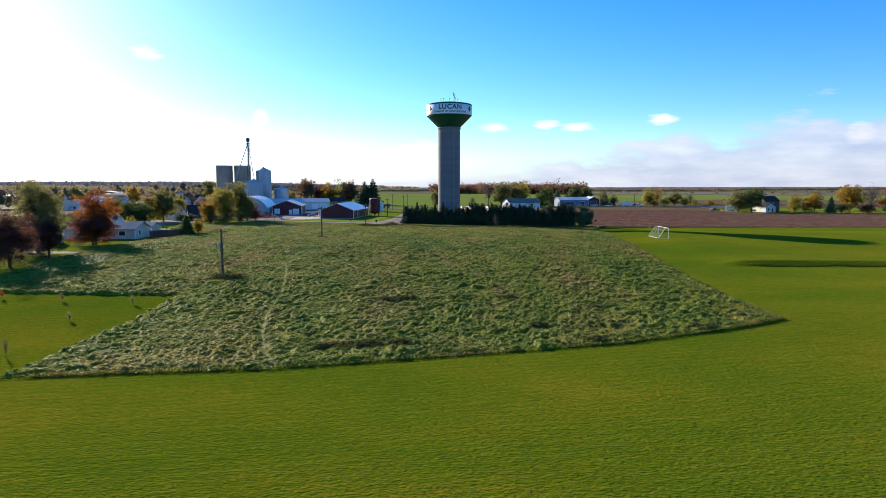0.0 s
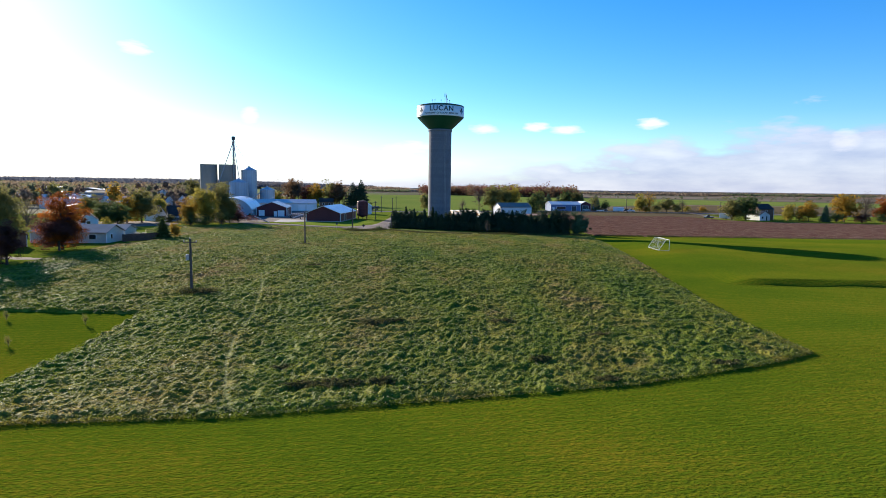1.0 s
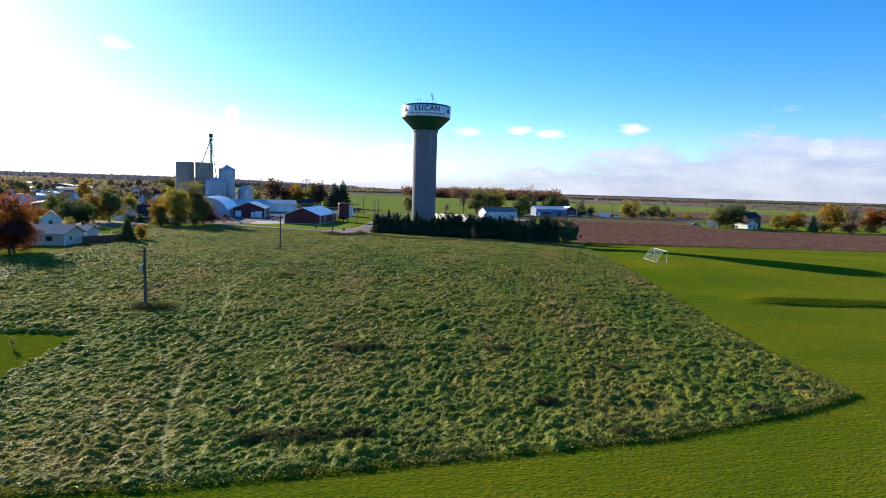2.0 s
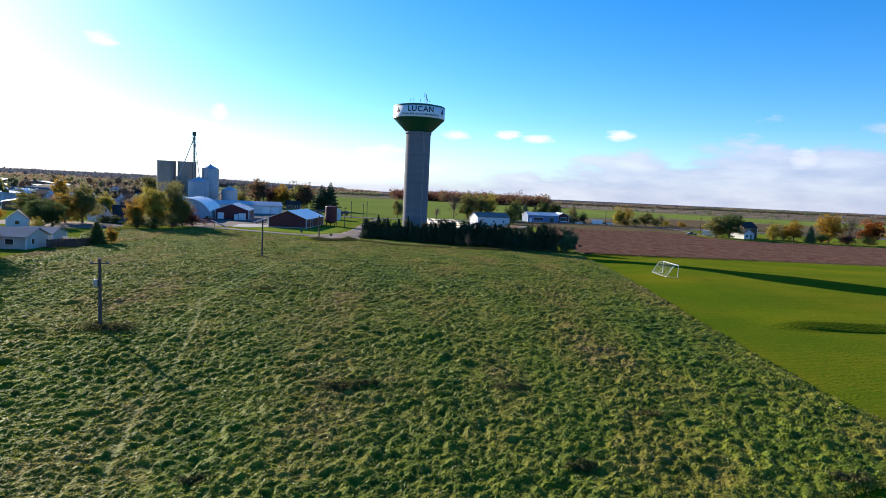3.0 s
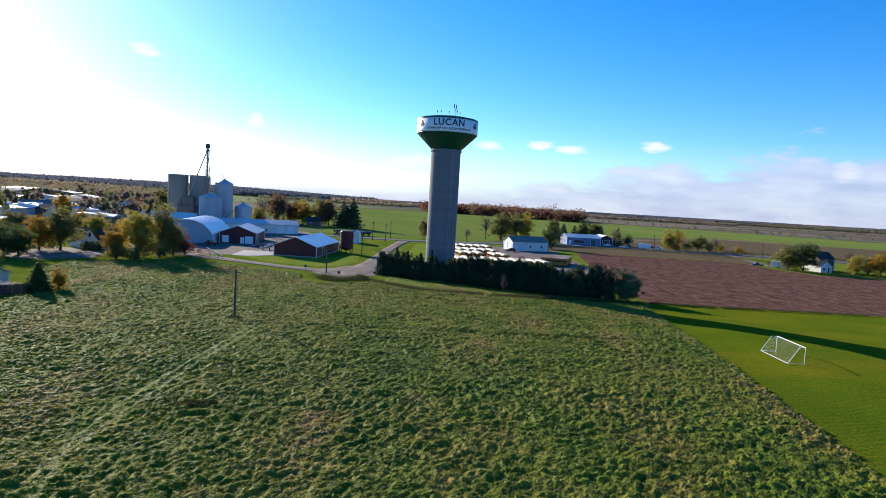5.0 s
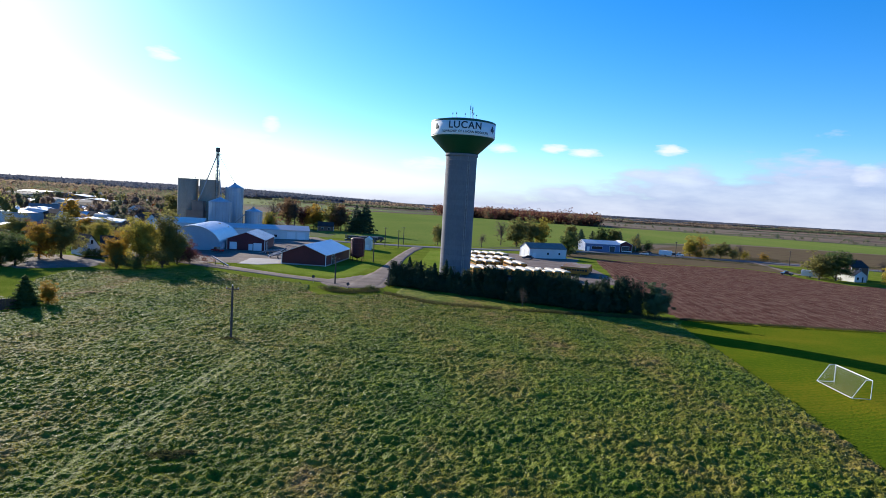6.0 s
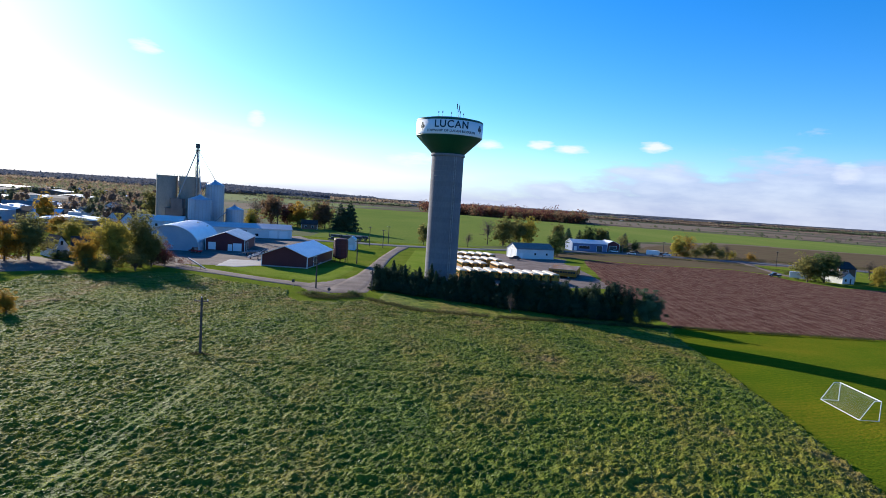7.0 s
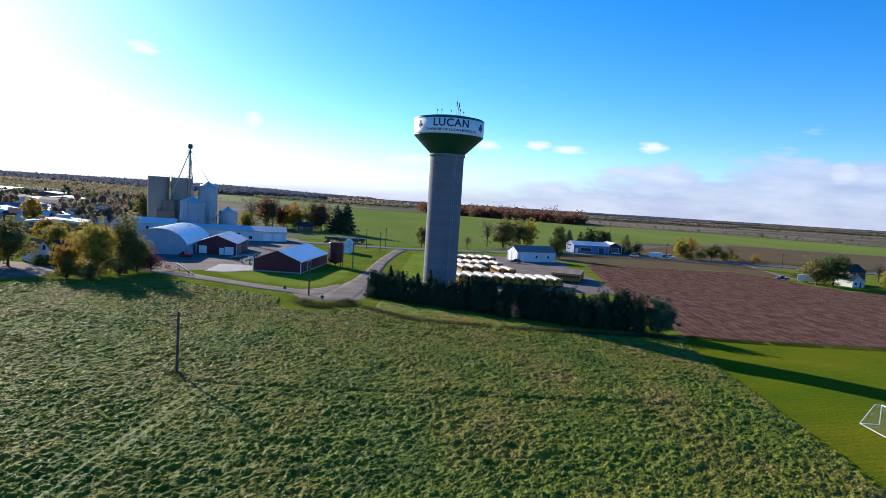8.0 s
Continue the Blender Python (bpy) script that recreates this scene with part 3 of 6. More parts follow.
HAY = [(-33.4, 47.0), (-25.5, 48.5), (-14.5, 50.0), (-1.7, 53.3), (13.8, 57.0), (24.4, 61.4), (28.5, 63.6), (31.3, 65.4), (31.2, 73), (31.4, 84),
       (32.3, 103), (35.5, 140), (39.6, 187.6), (24, 187.4), (10, 187.2), (-7.4, 188.6), (-19.5, 199.0), (-24.5, 194.5), (-31.5, 193), (-35.3, 198), (-37.2, 206.5),
       (-45, 210.2), (-55, 213.5), (-63, 219.0), (-72, 221), (-88, 209.5), (-92.5, 204), (-90, 190), (-84, 178), (-76, 170), (-70, 165), (-71, 155), (-74, 143), (-74, 133), (-72.5, 121),
       (-72, 116), (-71, 108), (-68, 97), (-66, 88), (-64, 79.2), (-44.5, 78.6), (-35.2, 78.9), (-34.6, 70), (-34.2, 58)]
TRAIL = [(-14.6, 50.5), (-16.6, 55), (-19.4, 62.7), (-21.1, 69.3), (-22.6, 80), (-26, 94), (-29.2, 104), (-29.7, 112), (-29.5, 126), (-28.9, 145)]
TRAIL2 = [(-28.2, 94), (-28.4, 110), (-28.5, 124), (-27.9, 145)]
GROOVE = [(-31, 146.0), (-10, 146.2), (5, 146.9), (34, 148.6)]

LAWN = [(-130, -80), (280, -80), (280, 194), (130, 194.5), (43, 194), (39, 186), (-30, 168), (-36, 100), (-57, 82), (-62, 60), (-130, 40)]
rough = sheet("rough_ground", [(-330, -90), (330, -90), (330, 376), (-330, 376)], 6.0, 0.0, M_rough,
              "rough green grass round the yards and gardens", "grass", edge=8,
              relief=lambda x, y: -0.7 * (inside(x, y, LAWN) & (edge_dist(x, y, LAWN) > 9)))
lawn = sheet("lawn", LAWN, 1.0, 0.03, M_lawn,
             "bright green mown sports lawn with faint mowing lines", "lawn", edge=1.2)


def hay_relief(x, y):
    t = np.minimum(edge_dist(x, y, TRAIL, False), edge_dist(x, y, TRAIL2, False))
    g_ = edge_dist(x, y, GROOVE, False)
    big = vnoise(x, y, 5.5, 1)
    mid = vnoise(x, y, 1.7, 2)
    lumps = 0.14 * (mid - 0.5) * (0.3 + big) + 0.36 * (vnoise(x * 0.8, y, 0.75, 3) - 0.5) * (0.35 + 1.0 * big * mid) + 0.37 * (vnoise(x, y, 0.42, 4) - 0.5) * (0.5 + 0.6 * big)
    lumps = lumps + 0.17 * (vnoise(x, y, 0.19, 5) - 0.5)
    lumps = lumps * (1 - 0.18 * smooth01((y - 105) / 60))
    return lumps * (1 - 0.7 * np.exp(-(t / 0.32) ** 2)) - 0.06 * np.exp(-(t / 0.3) ** 2) - 0.25 * np.exp(-(g_ / 0.5) ** 2)


hay = sheet("hay_field", HAY, 0.175, 0.30, M_hay, "lumpy green hay meadow with a cut edge", "hay field", relief=hay_relief, edge=0.55, uneven=0.35)
hay.data.polygons.foreach_set("use_smooth", [False] * len(hay.data.polygons))
corner = np.empty(len(hay.data.vertices) * 3)
hay.data.vertices.foreach_get("co", corner)
first = np.empty(len(hay.data.polygons) * 4, int)
hay.data.polygons.foreach_get("vertices", first)
face_mid = corner.reshape(-1, 3)[first.reshape(-1, 4)].mean(1)
td = np.minimum(edge_dist(face_mid[:, 0], face_mid[:, 1], TRAIL, False), edge_dist(face_mid[:, 0], face_mid[:, 1], TRAIL2, False))
hay.data.materials.append(M_track)
hay.data.polygons.foreach_set("material_index", (td + 0.10 * wob(face_mid[:, 0], face_mid[:, 1], 0.9, 6) < 0.045).astype(int))

hedge_verge = sheet("hedge_verge", [(-17, 202), (-7, 190.4), (10, 188.8), (38, 189.2), (34, 193.5), (26, 196), (16, 199.3), (6, 203.3), (-4, 207.8), (-12, 211.8), (-17, 214)], 0.35, 0.14, M_hay,
                   "rough uncut grass before the evergreen hedge", "grass", relief=lambda x, y: 0.7 * hay_relief(x, y), edge=0.8, uneven=0.3)
SOIL = [(41.5, 191.6), (52, 191.2), (66, 192.0), (90, 193.4), (150, 194.4), (275, 188), (280, 268), (215, 276), (165, 288), (137, 291), (129, 308), (129, 326), (120, 339), (104, 337), (82, 335), (56, 341), (52, 318), (48.5, 285), (45, 262), (42, 235)]
soil = sheet("ploughed_field", SOIL, 0.8, 0.12, M_soil, "reddish-brown ploughed field with faint furrows", "ploughed field",
             relief=lambda x, y: 0.07 * (vnoise(x, y, 2.3, 8) - 0.5) + 0.08 * (vnoise(x, y, 1.1, 9) - 0.5), edge=1.2, uneven=0.5)
lot = sheet("bus_yard", [(-5, 238), (20, 236), (46, 246), (47, 285), (44, 310), (49, 336), (20, 346), (-4, 338)], 2.0, 0.05, M_gravel, "pale gravel yard where buses park", "gravel yard", edge=1.5, uneven=0.4)
yard = sheet("farm_yard", [(-110, 236), (-92, 232), (-60, 243), (-55, 246), (-55, 262), (-52, 300), (-60, 345), (-75, 372), (-140, 360), (-140, 300), (-112, 262)], 2.0, 0.05, M_gravel,
             "worn gravel farm yard between the sheds", "gravel yard", edge=1.5, uneven=0.6)
house_yard = sheet("house_yard", [(-112, 206), (-104, 203), (-92, 214), (-95, 228), (-112, 236), (-135, 232), (-135, 212)], 1.5, 0.05, M_gravel, "grey gravel drive by the small white house", "gravel drive", edge=1.2, uneven=0.5)
drive = sheet("driveway", [(-92, 120), (-73.5, 117.5), (-72.5, 121), (-92, 125)], 0.8, 0.06, M_gravel, "pale gravel driveway end beside the hay", "driveway", edge=0.5)
green_verge = sheet("grass_verge", [(-63, 238.5), (-58, 232.5), (-49.6, 227.3), (-42, 224.4), (-35.3, 223.2), (-31.2, 229.2), (-29.8, 249), (-31, 262), (-40, 250), (-56, 244.5)], 0.8, 0.07, M_verge, "mown green verge beside the lane", "grass verge", edge=0.6, uneven=0.3)
pad = sheet("concrete_pad", [(-67, 240.5), (-61, 240.3), (-56.2, 246.5), (-57, 259), (-69, 257)], 0.6, 0.12, M_pad, "pale worn concrete pad beside the barn", "concrete pad", edge=0.3)
apron = sheet("lane_apron", [(-37, 213.6), (-36.5, 219.5), (-33, 223), (-30.2, 231), (-22.4, 231), (-19.4, 220), (-20.6, 209.5), (-23.5, 208.2), (-28, 206.4), (-33, 207)], 0.6, 0.1, M_gravel, "rutted gravel where the two lanes meet", "gravel apron", edge=0.5, uneven=0.4)
tower_lawn = sheet("tower_lawn", [(-18, 222), (-6, 212), (-5, 238), (-5, 338), (-18, 332)], 1.5, 0.05, M_verge, "bright green lawn round the water tower", "lawn", edge=0.8)
lane = ribbon("farm_lane", [(-23, 345, 1.0), (-24.5, 320, 0.8), (-25.2, 290, 0.8), (-24.8, 262, 0.9), (-24.6, 240, 1.1), (-25.2, 228, 1.4), (-25.6, 218, 1.7), (-26, 209, 1.6)],
              5.2, 0.09, M_gravel, "gravel lane with wheel tracks", "lane", 2.0)
lane2 = ribbon("field_lane", [(-31, 214, 1.8), (-37, 216.5, 1.5), (-46, 219.8, 1.3), (-57, 225.2, 1.3), (-69, 231, 1.6), (-82, 238, 1.9), (-95, 246, 2.2)],
               3.6, 0.11, M_gravel, "narrow gravel lane along the hay field", "lane", 2.0)
highway = ribbon("highway", [(-420, 330, 1), (-140, 352, 1), (-70, 352, 1), (-25, 350, 1), (10, 360, 1), (55, 385, 1), (85, 395, 1), (120, 396, 1), (170, 386, 1), (240, 372, 1), (420, 340, 1), (900, 250, 1)],
                 9.0, 0.12, M_asphalt, "grey two-lane country road", "road", 6.0)
road_verge = sheet("road_verge", [(44, 338), (56, 342.5), (82, 336.5), (104, 338.5), (120, 340.5), (130, 327), (138, 332), (142, 347), (147, 380), (120, 389), (85, 388), (55, 378), (40, 362)], 2.0, 0.07, M_fallow, "dry brown grass verge beside the road", "verge", edge=1.5, uneven=0.6)
cottage_drive = ribbon("cottage_drive", [(147, 392, 1), (145.5, 378, 1), (140, 347, 1), (136.6, 329, 1.2), (141, 315, 1.4)], 3.4, 0.1, M_gravel, "gravel drive from the road to the cottage", "driveway", 3.0)
wheat = sheet("wheat_field", [(-58, 366), (-20, 362), (25, 392), (60, 412), (75, 430), (130, 520), (241, 620), (347, 590), (900, 560), (1250, 760), (520, 800), (379, 905), (215, 985), (150, 1000), (20, 1090), (-150, 1090), (-215, 700), (-110, 470)],
              14, 0.06, M_wheat, "bright green field of winter wheat", "wheat field", edge=16, uneven=3)
strip = sheet("fallow_strip", [(92, 412), (150, 404), (250, 392), (430, 362), (900, 330), (900, 540), (347, 575), (241, 600), (140, 500)], 9, 0.05, M_fallow, "brown fallow strip beside the road", "fallow field", edge=8, uneven=2)
town_floor = sheet("town_ground", [(-85, 372), (-128, 470), (-225, 700), (-330, 900), (-560, 1300), (-1500, 1500), (-1500, 330), (-330, 250), (-150, 262), (-140, 362)], 22, 0.05, M_townfloor, "autumn gardens of the town, darkened in colour like shaded ground", "garden ground", edge=20, uneven=2)
past = sheet("pasture", [(240, 960), (420, 930), (560, 850), (1300, 800), (1700, 1000), (900, 1180), (600, 1290)], 30, 0.12, M_strips, "tan stubble strips far beyond the wheat", "stubble field", edge=20, uneven=4)
past2 = sheet("far_pasture", [(-900, 1150), (-170, 1090), (-150, 1260), (-500, 1650), (-1000, 1500)], 40, 0.5, M_pasture, "pale green pasture far off", "pasture", edge=40, uneven=4)
past3 = sheet("far_stubble", [(600, 1600), (1500, 1350), (2300, 1500), (1600, 2000), (700, 2200)], 40, 0.5, M_stubble, "thin tan band of a far field", "stubble field", edge=40, uneven=4)

# ---- plants ----
def quads(cent, size, rs, flat=0.0, long=1.0, three=False, out=None, loose=0.6):
    """Small leaf faces about the given centres, of random turn, or facing outward by `out` with some looseness."""
    n = len(cent)
    if out is None:
        a = rs.normal(size=(n, 3))
        a[:, 2] *= 1 - flat
        a /= np.linalg.norm(a, axis=1)[:, None]
        b = np.cross(a, rs.normal(size=(n, 3)))
    else:
        face = out / (np.linalg.norm(out, axis=1)[:, None] + 1e-6) + rs.normal(size=(n, 3)) * loose
        a = np.cross(face, rs.normal(size=(n, 3)))
        a /= np.linalg.norm(a, axis=1)[:, None]
        b = np.cross(face, a)
    b /= np.linalg.norm(b, axis=1)[:, None]
    s = np.asarray(size).reshape(-1, 1) * rs.uniform(0.6, 1.25, (n, 1))
    a, b = a * s * long, b * s * 0.62
    if three:
        return np.stack([cent + a, cent - 0.6 * a + b, cent - 0.6 * a - b], 1).reshape(-1, 3), np.arange(3 * n).reshape(-1, 3)
    V = np.stack([cent - a, cent - 0.15 * a + b, cent + a, cent - 0.1 * a - b], 1).reshape(-1, 3)
    F = np.arange(4 * n).reshape(-1, 4)
    return V, F


def crown_points(rs, n, kind):
    """Leaf places of a crown one unit high: clumps on the ends of limbs, with gaps between."""
    if kind == "cone":
        z = 1 - np.sqrt(rs.uniform(0.0, 1.0, n)) * 0.95
        tier = 0.82 + 0.26 * np.sin(z * 55 + rs.uniform(0, 6.28))
        r = (0.03 + 0.30 * (1 - z) ** 0.9) * tier * np.sqrt(rs.uniform(0.25, 1, n))
        a = rs.uniform(0, 6.283, n)
        lobe = 1 + 0.18 * np.sin(a * 5 + z * 17)
        return np.stack([r * lobe * np.cos(a), r * lobe * np.sin(a), z - 0.10 * r], 1), None
    k = 34 if kind != "thin" else 26
    cc = rs.normal(size=(k, 3))
    cc /= np.linalg.norm(cc, axis=1)[:, None]
    rad = rs.uniform(0.25, 1.12, (k, 1))
    sc = {"round": (0.40, 0.40, 0.50), "broad": (0.44, 0.44, 0.50), "tall": (0.27, 0.27, 0.49), "thin": (0.38, 0.38, 0.42), "shrub": (0.48, 0.48, 0.50)}[kind]
    mid = {"round": 0.50, "broad": 0.49, "tall": 0.49, "thin": 0.56, "shrub": 0.44}[kind]
    cc = cc * rad * np.array(sc) * 0.86 + np.array((0, 0, mid))
    cc[:, 2] = np.clip(cc[:, 2], 0.10, 0.93)
    pick = rs.randint(0, k, n)
    off = rs.normal(size=(n, 3))
    off *= (rs.uniform(0, 1, (n, 1)) ** 0.4) / np.linalg.norm(off, axis=1)[:, None]
    sub = rs.normal(size=(k, 7, 3)) * 0.105
    spread_ = rs.uniform(0.05, 0.12, (k, 7))
    twig = rs.randint(0, 7, n)
    return cc[pick] + sub[pick, twig] + off * spread_[pick, twig][:, None] * np.array((1.2, 1.2, 0.8)), cc


TREES = {}


def tree(name, kind, hue, x, y, h, r, label, variant=0, group="", z=None):
    """A tree or shrub with trunk and crown, at x, y, h high and r in radius."""
    far = math.hypot(x + 2, y - 75) > 260
    near = math.hypot(x + 2, y - 75) < 125 and kind not in ("thin", "shrub")
    key = (kind, hue, variant, far, near)
    base_r = {"cone": 0.31, "round": 0.42, "broad": 0.45, "tall": 0.29, "thin": 0.42, "shrub": 0.50}[kind]
    zz = float(land(x, y)) - 0.05 if z is None else z
    rs0 = random.Random(f"{x:.1f},{y:.1f}")
    m = Matrix.LocRotScale((x, y, zz), Euler((0, 0, rs0.uniform(0, 6.28))), (r / base_r, r / base_r, h))
    cat = "shrub" if kind == "shrub" else "tree"
    if key in TREES:
        ob = copy_thing(TREES[key], Matrix.Identity(4))
        ob.matrix_world = m
        ob.name = name
        return tagged(ob, label, cat, group)
    rs = np.random.RandomState(abs(hash_key(key)) % 100000)
    top = empty(name, m, label, cat, group)
    n = {"cone": 7000, "round": 16000, "broad": 17000, "tall": 9500, "thin": 5000, "shrub": 9000}[kind]
    if far:
        n = n // 3
    if near:
        n = n * 2
    if hue == "pine":
        n = n * 2
    if hue == "bare":
        n = 700
    P, cc = crown_points(rs, n, kind)
    size = {"cone": 0.027, "thin": 0.012, "tall": 0.020}.get(kind, 0.0178) * (1.7 if far and kind != "cone" else 1.0) * (0.75 if hue == "pine" else 0.68 if near else 1.0)
    if kind != "cone":
        P[:, :2] *= base_r / np.percentile(np.hypot(P[:, 0], P[:, 1]), 97)
        lo, hi = np.percentile(P[:, 2], (0.5, 99.5))
        low = {"thin": 0.16, "shrub": 0.01}.get(kind, 0.05)
        P[:, 2] = low + (0.98 - low) * (np.clip((P[:, 2] - lo) / (hi - lo), 0, 1.03) ** (1.15 if kind == "shrub" else 1.0))
        if kind != "thin":
            P[:, :2] *= (1 + {"shrub": 0.5, "broad": 0.12}.get(kind, 0.06) * np.clip((0.5 - P[:, 2]) / 0.5, 0, 1))[:, None]
    outward = P - np.array((0, 0, 0.45)) if kind != "cone" else P * np.array((1, 1, 0)) + np.array((0, 0, 0.05))
    V, F = quads(P, np.full(n, size), rs, long=1.35 if kind == "cone" else 1.0, three=True, out=outward, loose=0.5)
    crown = mesh_ob("crown", V, F, leaf_mat(hue), top)
    bm = bmesh.new()
    if kind == "cone":
        rod(bm, (0, 0, -0.01), (0, 0, 0.96), 0.016, 0.002, 7)
        for k in range(26):
            a, zk = k * 2.4, 0.08 + 0.032 * k
            l = 0.29 * (1 - zk)
            rod(bm, (0, 0, zk), (l * math.cos(a), l * math.sin(a), zk - 0.05 * l), 0.004, 0.001, 4)
    else:
        fork = 0.24 if kind != "shrub" else 0.06
        rod(bm, (0, 0, -0.01), (0.004, 0.003, fork), 0.026, 0.018, 8)
        rod(bm, (0.004, 0.003, fork), (0.01, -0.01, 0.78), 0.017, 0.003, 6)
        for k, c in enumerate(cc):
            zs = fork + 0.35 * max(0.0, c[2] - fork - 0.1) * (0.3 + 0.7 * ((k * 7) % 10) / 10)
            midp = Vector((c[0] * 0.45, c[1] * 0.45, zs + (c[2] - zs) * 0.62))
            rod(bm, (0.004, 0.0, zs), midp, 0.0095, 0.006, 5)
            rod(bm, midp, Vector(c), 0.006, 0.0015, 5)
            if hue == "bare" or kind == "thin":
                for j in range(5):
                    q = Vector(c) + Vector(rs.normal(size=3) * 0.09)
                    rod(bm, midp + (Vector(c) - midp) * 0.5, q, 0.003, 0.0008, 4)
    part("trunk", bm, M_bark, top)
    TREES[key] = top
    return top


def hash_key(key):
    v = 7
    for c in str(key):
        v = (v * 31 + ord(c)) % 1000003
    return v


# hay: clumps of leaves over the whole meadow
rs = np.random.RandomState(5)


def hay_leaves(n, region, size, seed):
    """Short blades and leaves leaning every way over the lumps of the meadow."""
    rs = np.random.RandomState(seed)
    x0, x1, y0, y1 = region
    x, y = rs.uniform(x0, x1, n), rs.uniform(y0, y1, n)
    ok = inside(x, y, HAY) & (edge_dist(x, y, HAY) > 0.25)
    t = np.minimum(edge_dist(x, y, TRAIL, False), edge_dist(x, y, TRAIL2, False))
    ok &= (t > 0.13) | (rs.uniform(0, 1, n) < 0.30)
    x, y = x[ok], y[ok]
    n = len(x)
    lift = np.abs(rs.normal(size=n)) * size * 0.6 + 0.02
    c = np.stack([x, y, land(x, y) + 0.30 + hay_relief(x, y) + lift], 1)
    a = rs.normal(size=(n, 3)) * np.array((0.8, 0.8, 0.35)) + np.array((0, 0, 0.45))
    a /= np.linalg.norm(a, axis=1)[:, None]
    b = np.cross(a, rs.normal(size=(n, 3)))
    b /= np.linalg.norm(b, axis=1)[:, None]
    s = (size * rs.uniform(0.55, 1.3, n))[:, None]
    V = np.stack([c + a * s * 1.5, c - a * s * 0.6 + b * s * 0.5, c - a * s * 0.6 - b * s * 0.5], 1).reshape(-1, 3)
    return V, np.arange(3 * n).reshape(-1, 3)


parts_hay = [hay_leaves(760000, (-60, 42, 45, 112), 0.052, 21), hay_leaves(600000, (-94, 42, 112, 222), 0.066, 22)]
V = np.concatenate([p_[0] for p_ in parts_hay])
F = np.concatenate([parts_hay[0][1], parts_hay[1][1] + len(parts_hay[0][0])])
tagged(mesh_ob("hay_growth", V, F, M_clover), "leafy green clover and grass of the hay meadow", "hay", kind="stuff")


def lawn_blades(n, size, seed):
    """Short mown blades in rows along the mower's way, near the start of the flight."""
    rs = np.random.RandomState(seed)
    x, y = rs.uniform(-48, 52, n), rs.uniform(17, 68, n)
    rowv = np.sin((x * 0.225 - y * 0.974) * 6.2832 / 0.88 + 1.2 * wob(x, y, 12, 8))
    ok = inside(x, y, LAWN) & ~(inside(x, y, HAY) & (edge_dist(x, y, HAY) > 0.3)) & (rs.uniform(-1.2, 1.2, n) < 0.25 * rowv + 0.9 * wob(x, y, 5, 9))
    x, y = x[ok], y[ok]
    n = len(x)
    a = rs.normal(size=(n, 3)) * np.array((0.7, 0.7, 0.3)) + np.array((0, 0, 0.6))
    a /= np.linalg.norm(a, axis=1)[:, None]
    b = np.cross(a, rs.normal(size=(n, 3)))
    b /= np.linalg.norm(b, axis=1)[:, None]
    c = np.stack([x, y, land(x, y) + 0.035 + size * 0.4], 1)
    s = (size * rs.uniform(0.6, 1.3, n))[:, None]
    V = np.stack([c + a * s, c - a * s * 0.6 + b * s * 0.5, c - a * s * 0.6 - b * s * 0.5], 1).reshape(-1, 3)
    return V, np.arange(3 * n).reshape(-1, 3)


V, F = lawn_blades(420000, 0.036, 71)
tagged(mesh_ob("lawn_grass", V, F, M_blade), "short mown grass blades in faint mowing rows", "grass", kind="stuff")


def weeds(name, line, n, width, hgt, mat, label, seed):
    rs = np.random.RandomState(seed)
    L = np.array(line, float)
    seg = rs.randint(0, len(L) - 1, n)
    k = rs.uniform(0, 1, (n, 1))
    p = L[seg] * (1 - k) + L[seg + 1] * k
    p = p + rs.normal(size=(n, 2)) * width * 0.5
    dense = wob(p[:, 0], p[:, 1], 6.0, seed) > -0.8
    p = p[dense]
    n = len(p)
    s = hgt * rs.uniform(0.5, 1.1, n)
    c = np.stack([p[:, 0], p[:, 1], land(p[:, 0], p[:, 1]) + 0.1 + s * rs.uniform(0.1, 1.0, n)], 1)
    V, F = quads(c, 0.035 + 0.055 * s, rs, long=1.6)
    return tagged(mesh_ob(name, V, F, mat), label, "weeds", kind="stuff")


# rank growth on the meadow's cut edge, by the hedge and along the ploughed land
weeds("field_edge_weeds", HAY[0:9], 15000, 0.45, 0.26, M_clover, "ragged uncut growth along the meadow's edge", 31)
weeds("hedge_ditch_weeds", [(-19, 200.0), (-8, 190.4), (10, 188.4), (24, 188.5), (40, 189.2)], 22000, 1.2, 0.7, M_weed, "rank weeds in the ditch before the hedge", 32)
weeds("plough_edge_weeds", [(42, 190.9), (52, 190.4), (66, 191.2), (90, 192.6), (150, 193.7), (200, 191.2), (275, 187.5)], 26000, 0.7, 0.45, M_weed, "dark weeds along the edge of the ploughed land", 33)
weeds("pole_weeds", [(-34.6, 89.5), (-32.6, 89.2), (-31.0, 89.2)], 3600, 1.2, 0.8, M_weed, "brown weeds round the foot of the pole", 34)
weeds("roadside_weeds", [(48, 368), (70, 374), (105, 378), (125, 372), (150, 345), (140, 330)], 20000, 2.2, 0.8, M_weed, "dry brown weeds along the roadside ditch", 35)
weeds("road_fence_weeds", [(150, 402), (220, 390), (330, 372)], 13000, 2.0, 1.6, M_weed, "dark dry growth along the far road verge", 36)
weeds("island_weeds", [(-32.5, 203.5), (-29.5, 200), (-26, 199.5), (-22.5, 203.5), (-23, 206)], 15000, 2.2, 0.6, M_weed, "dark weeds and brush on the lane's island", 37)

# brown, half-bare patches in the meadow
rs = np.random.RandomState(91)
dry = []
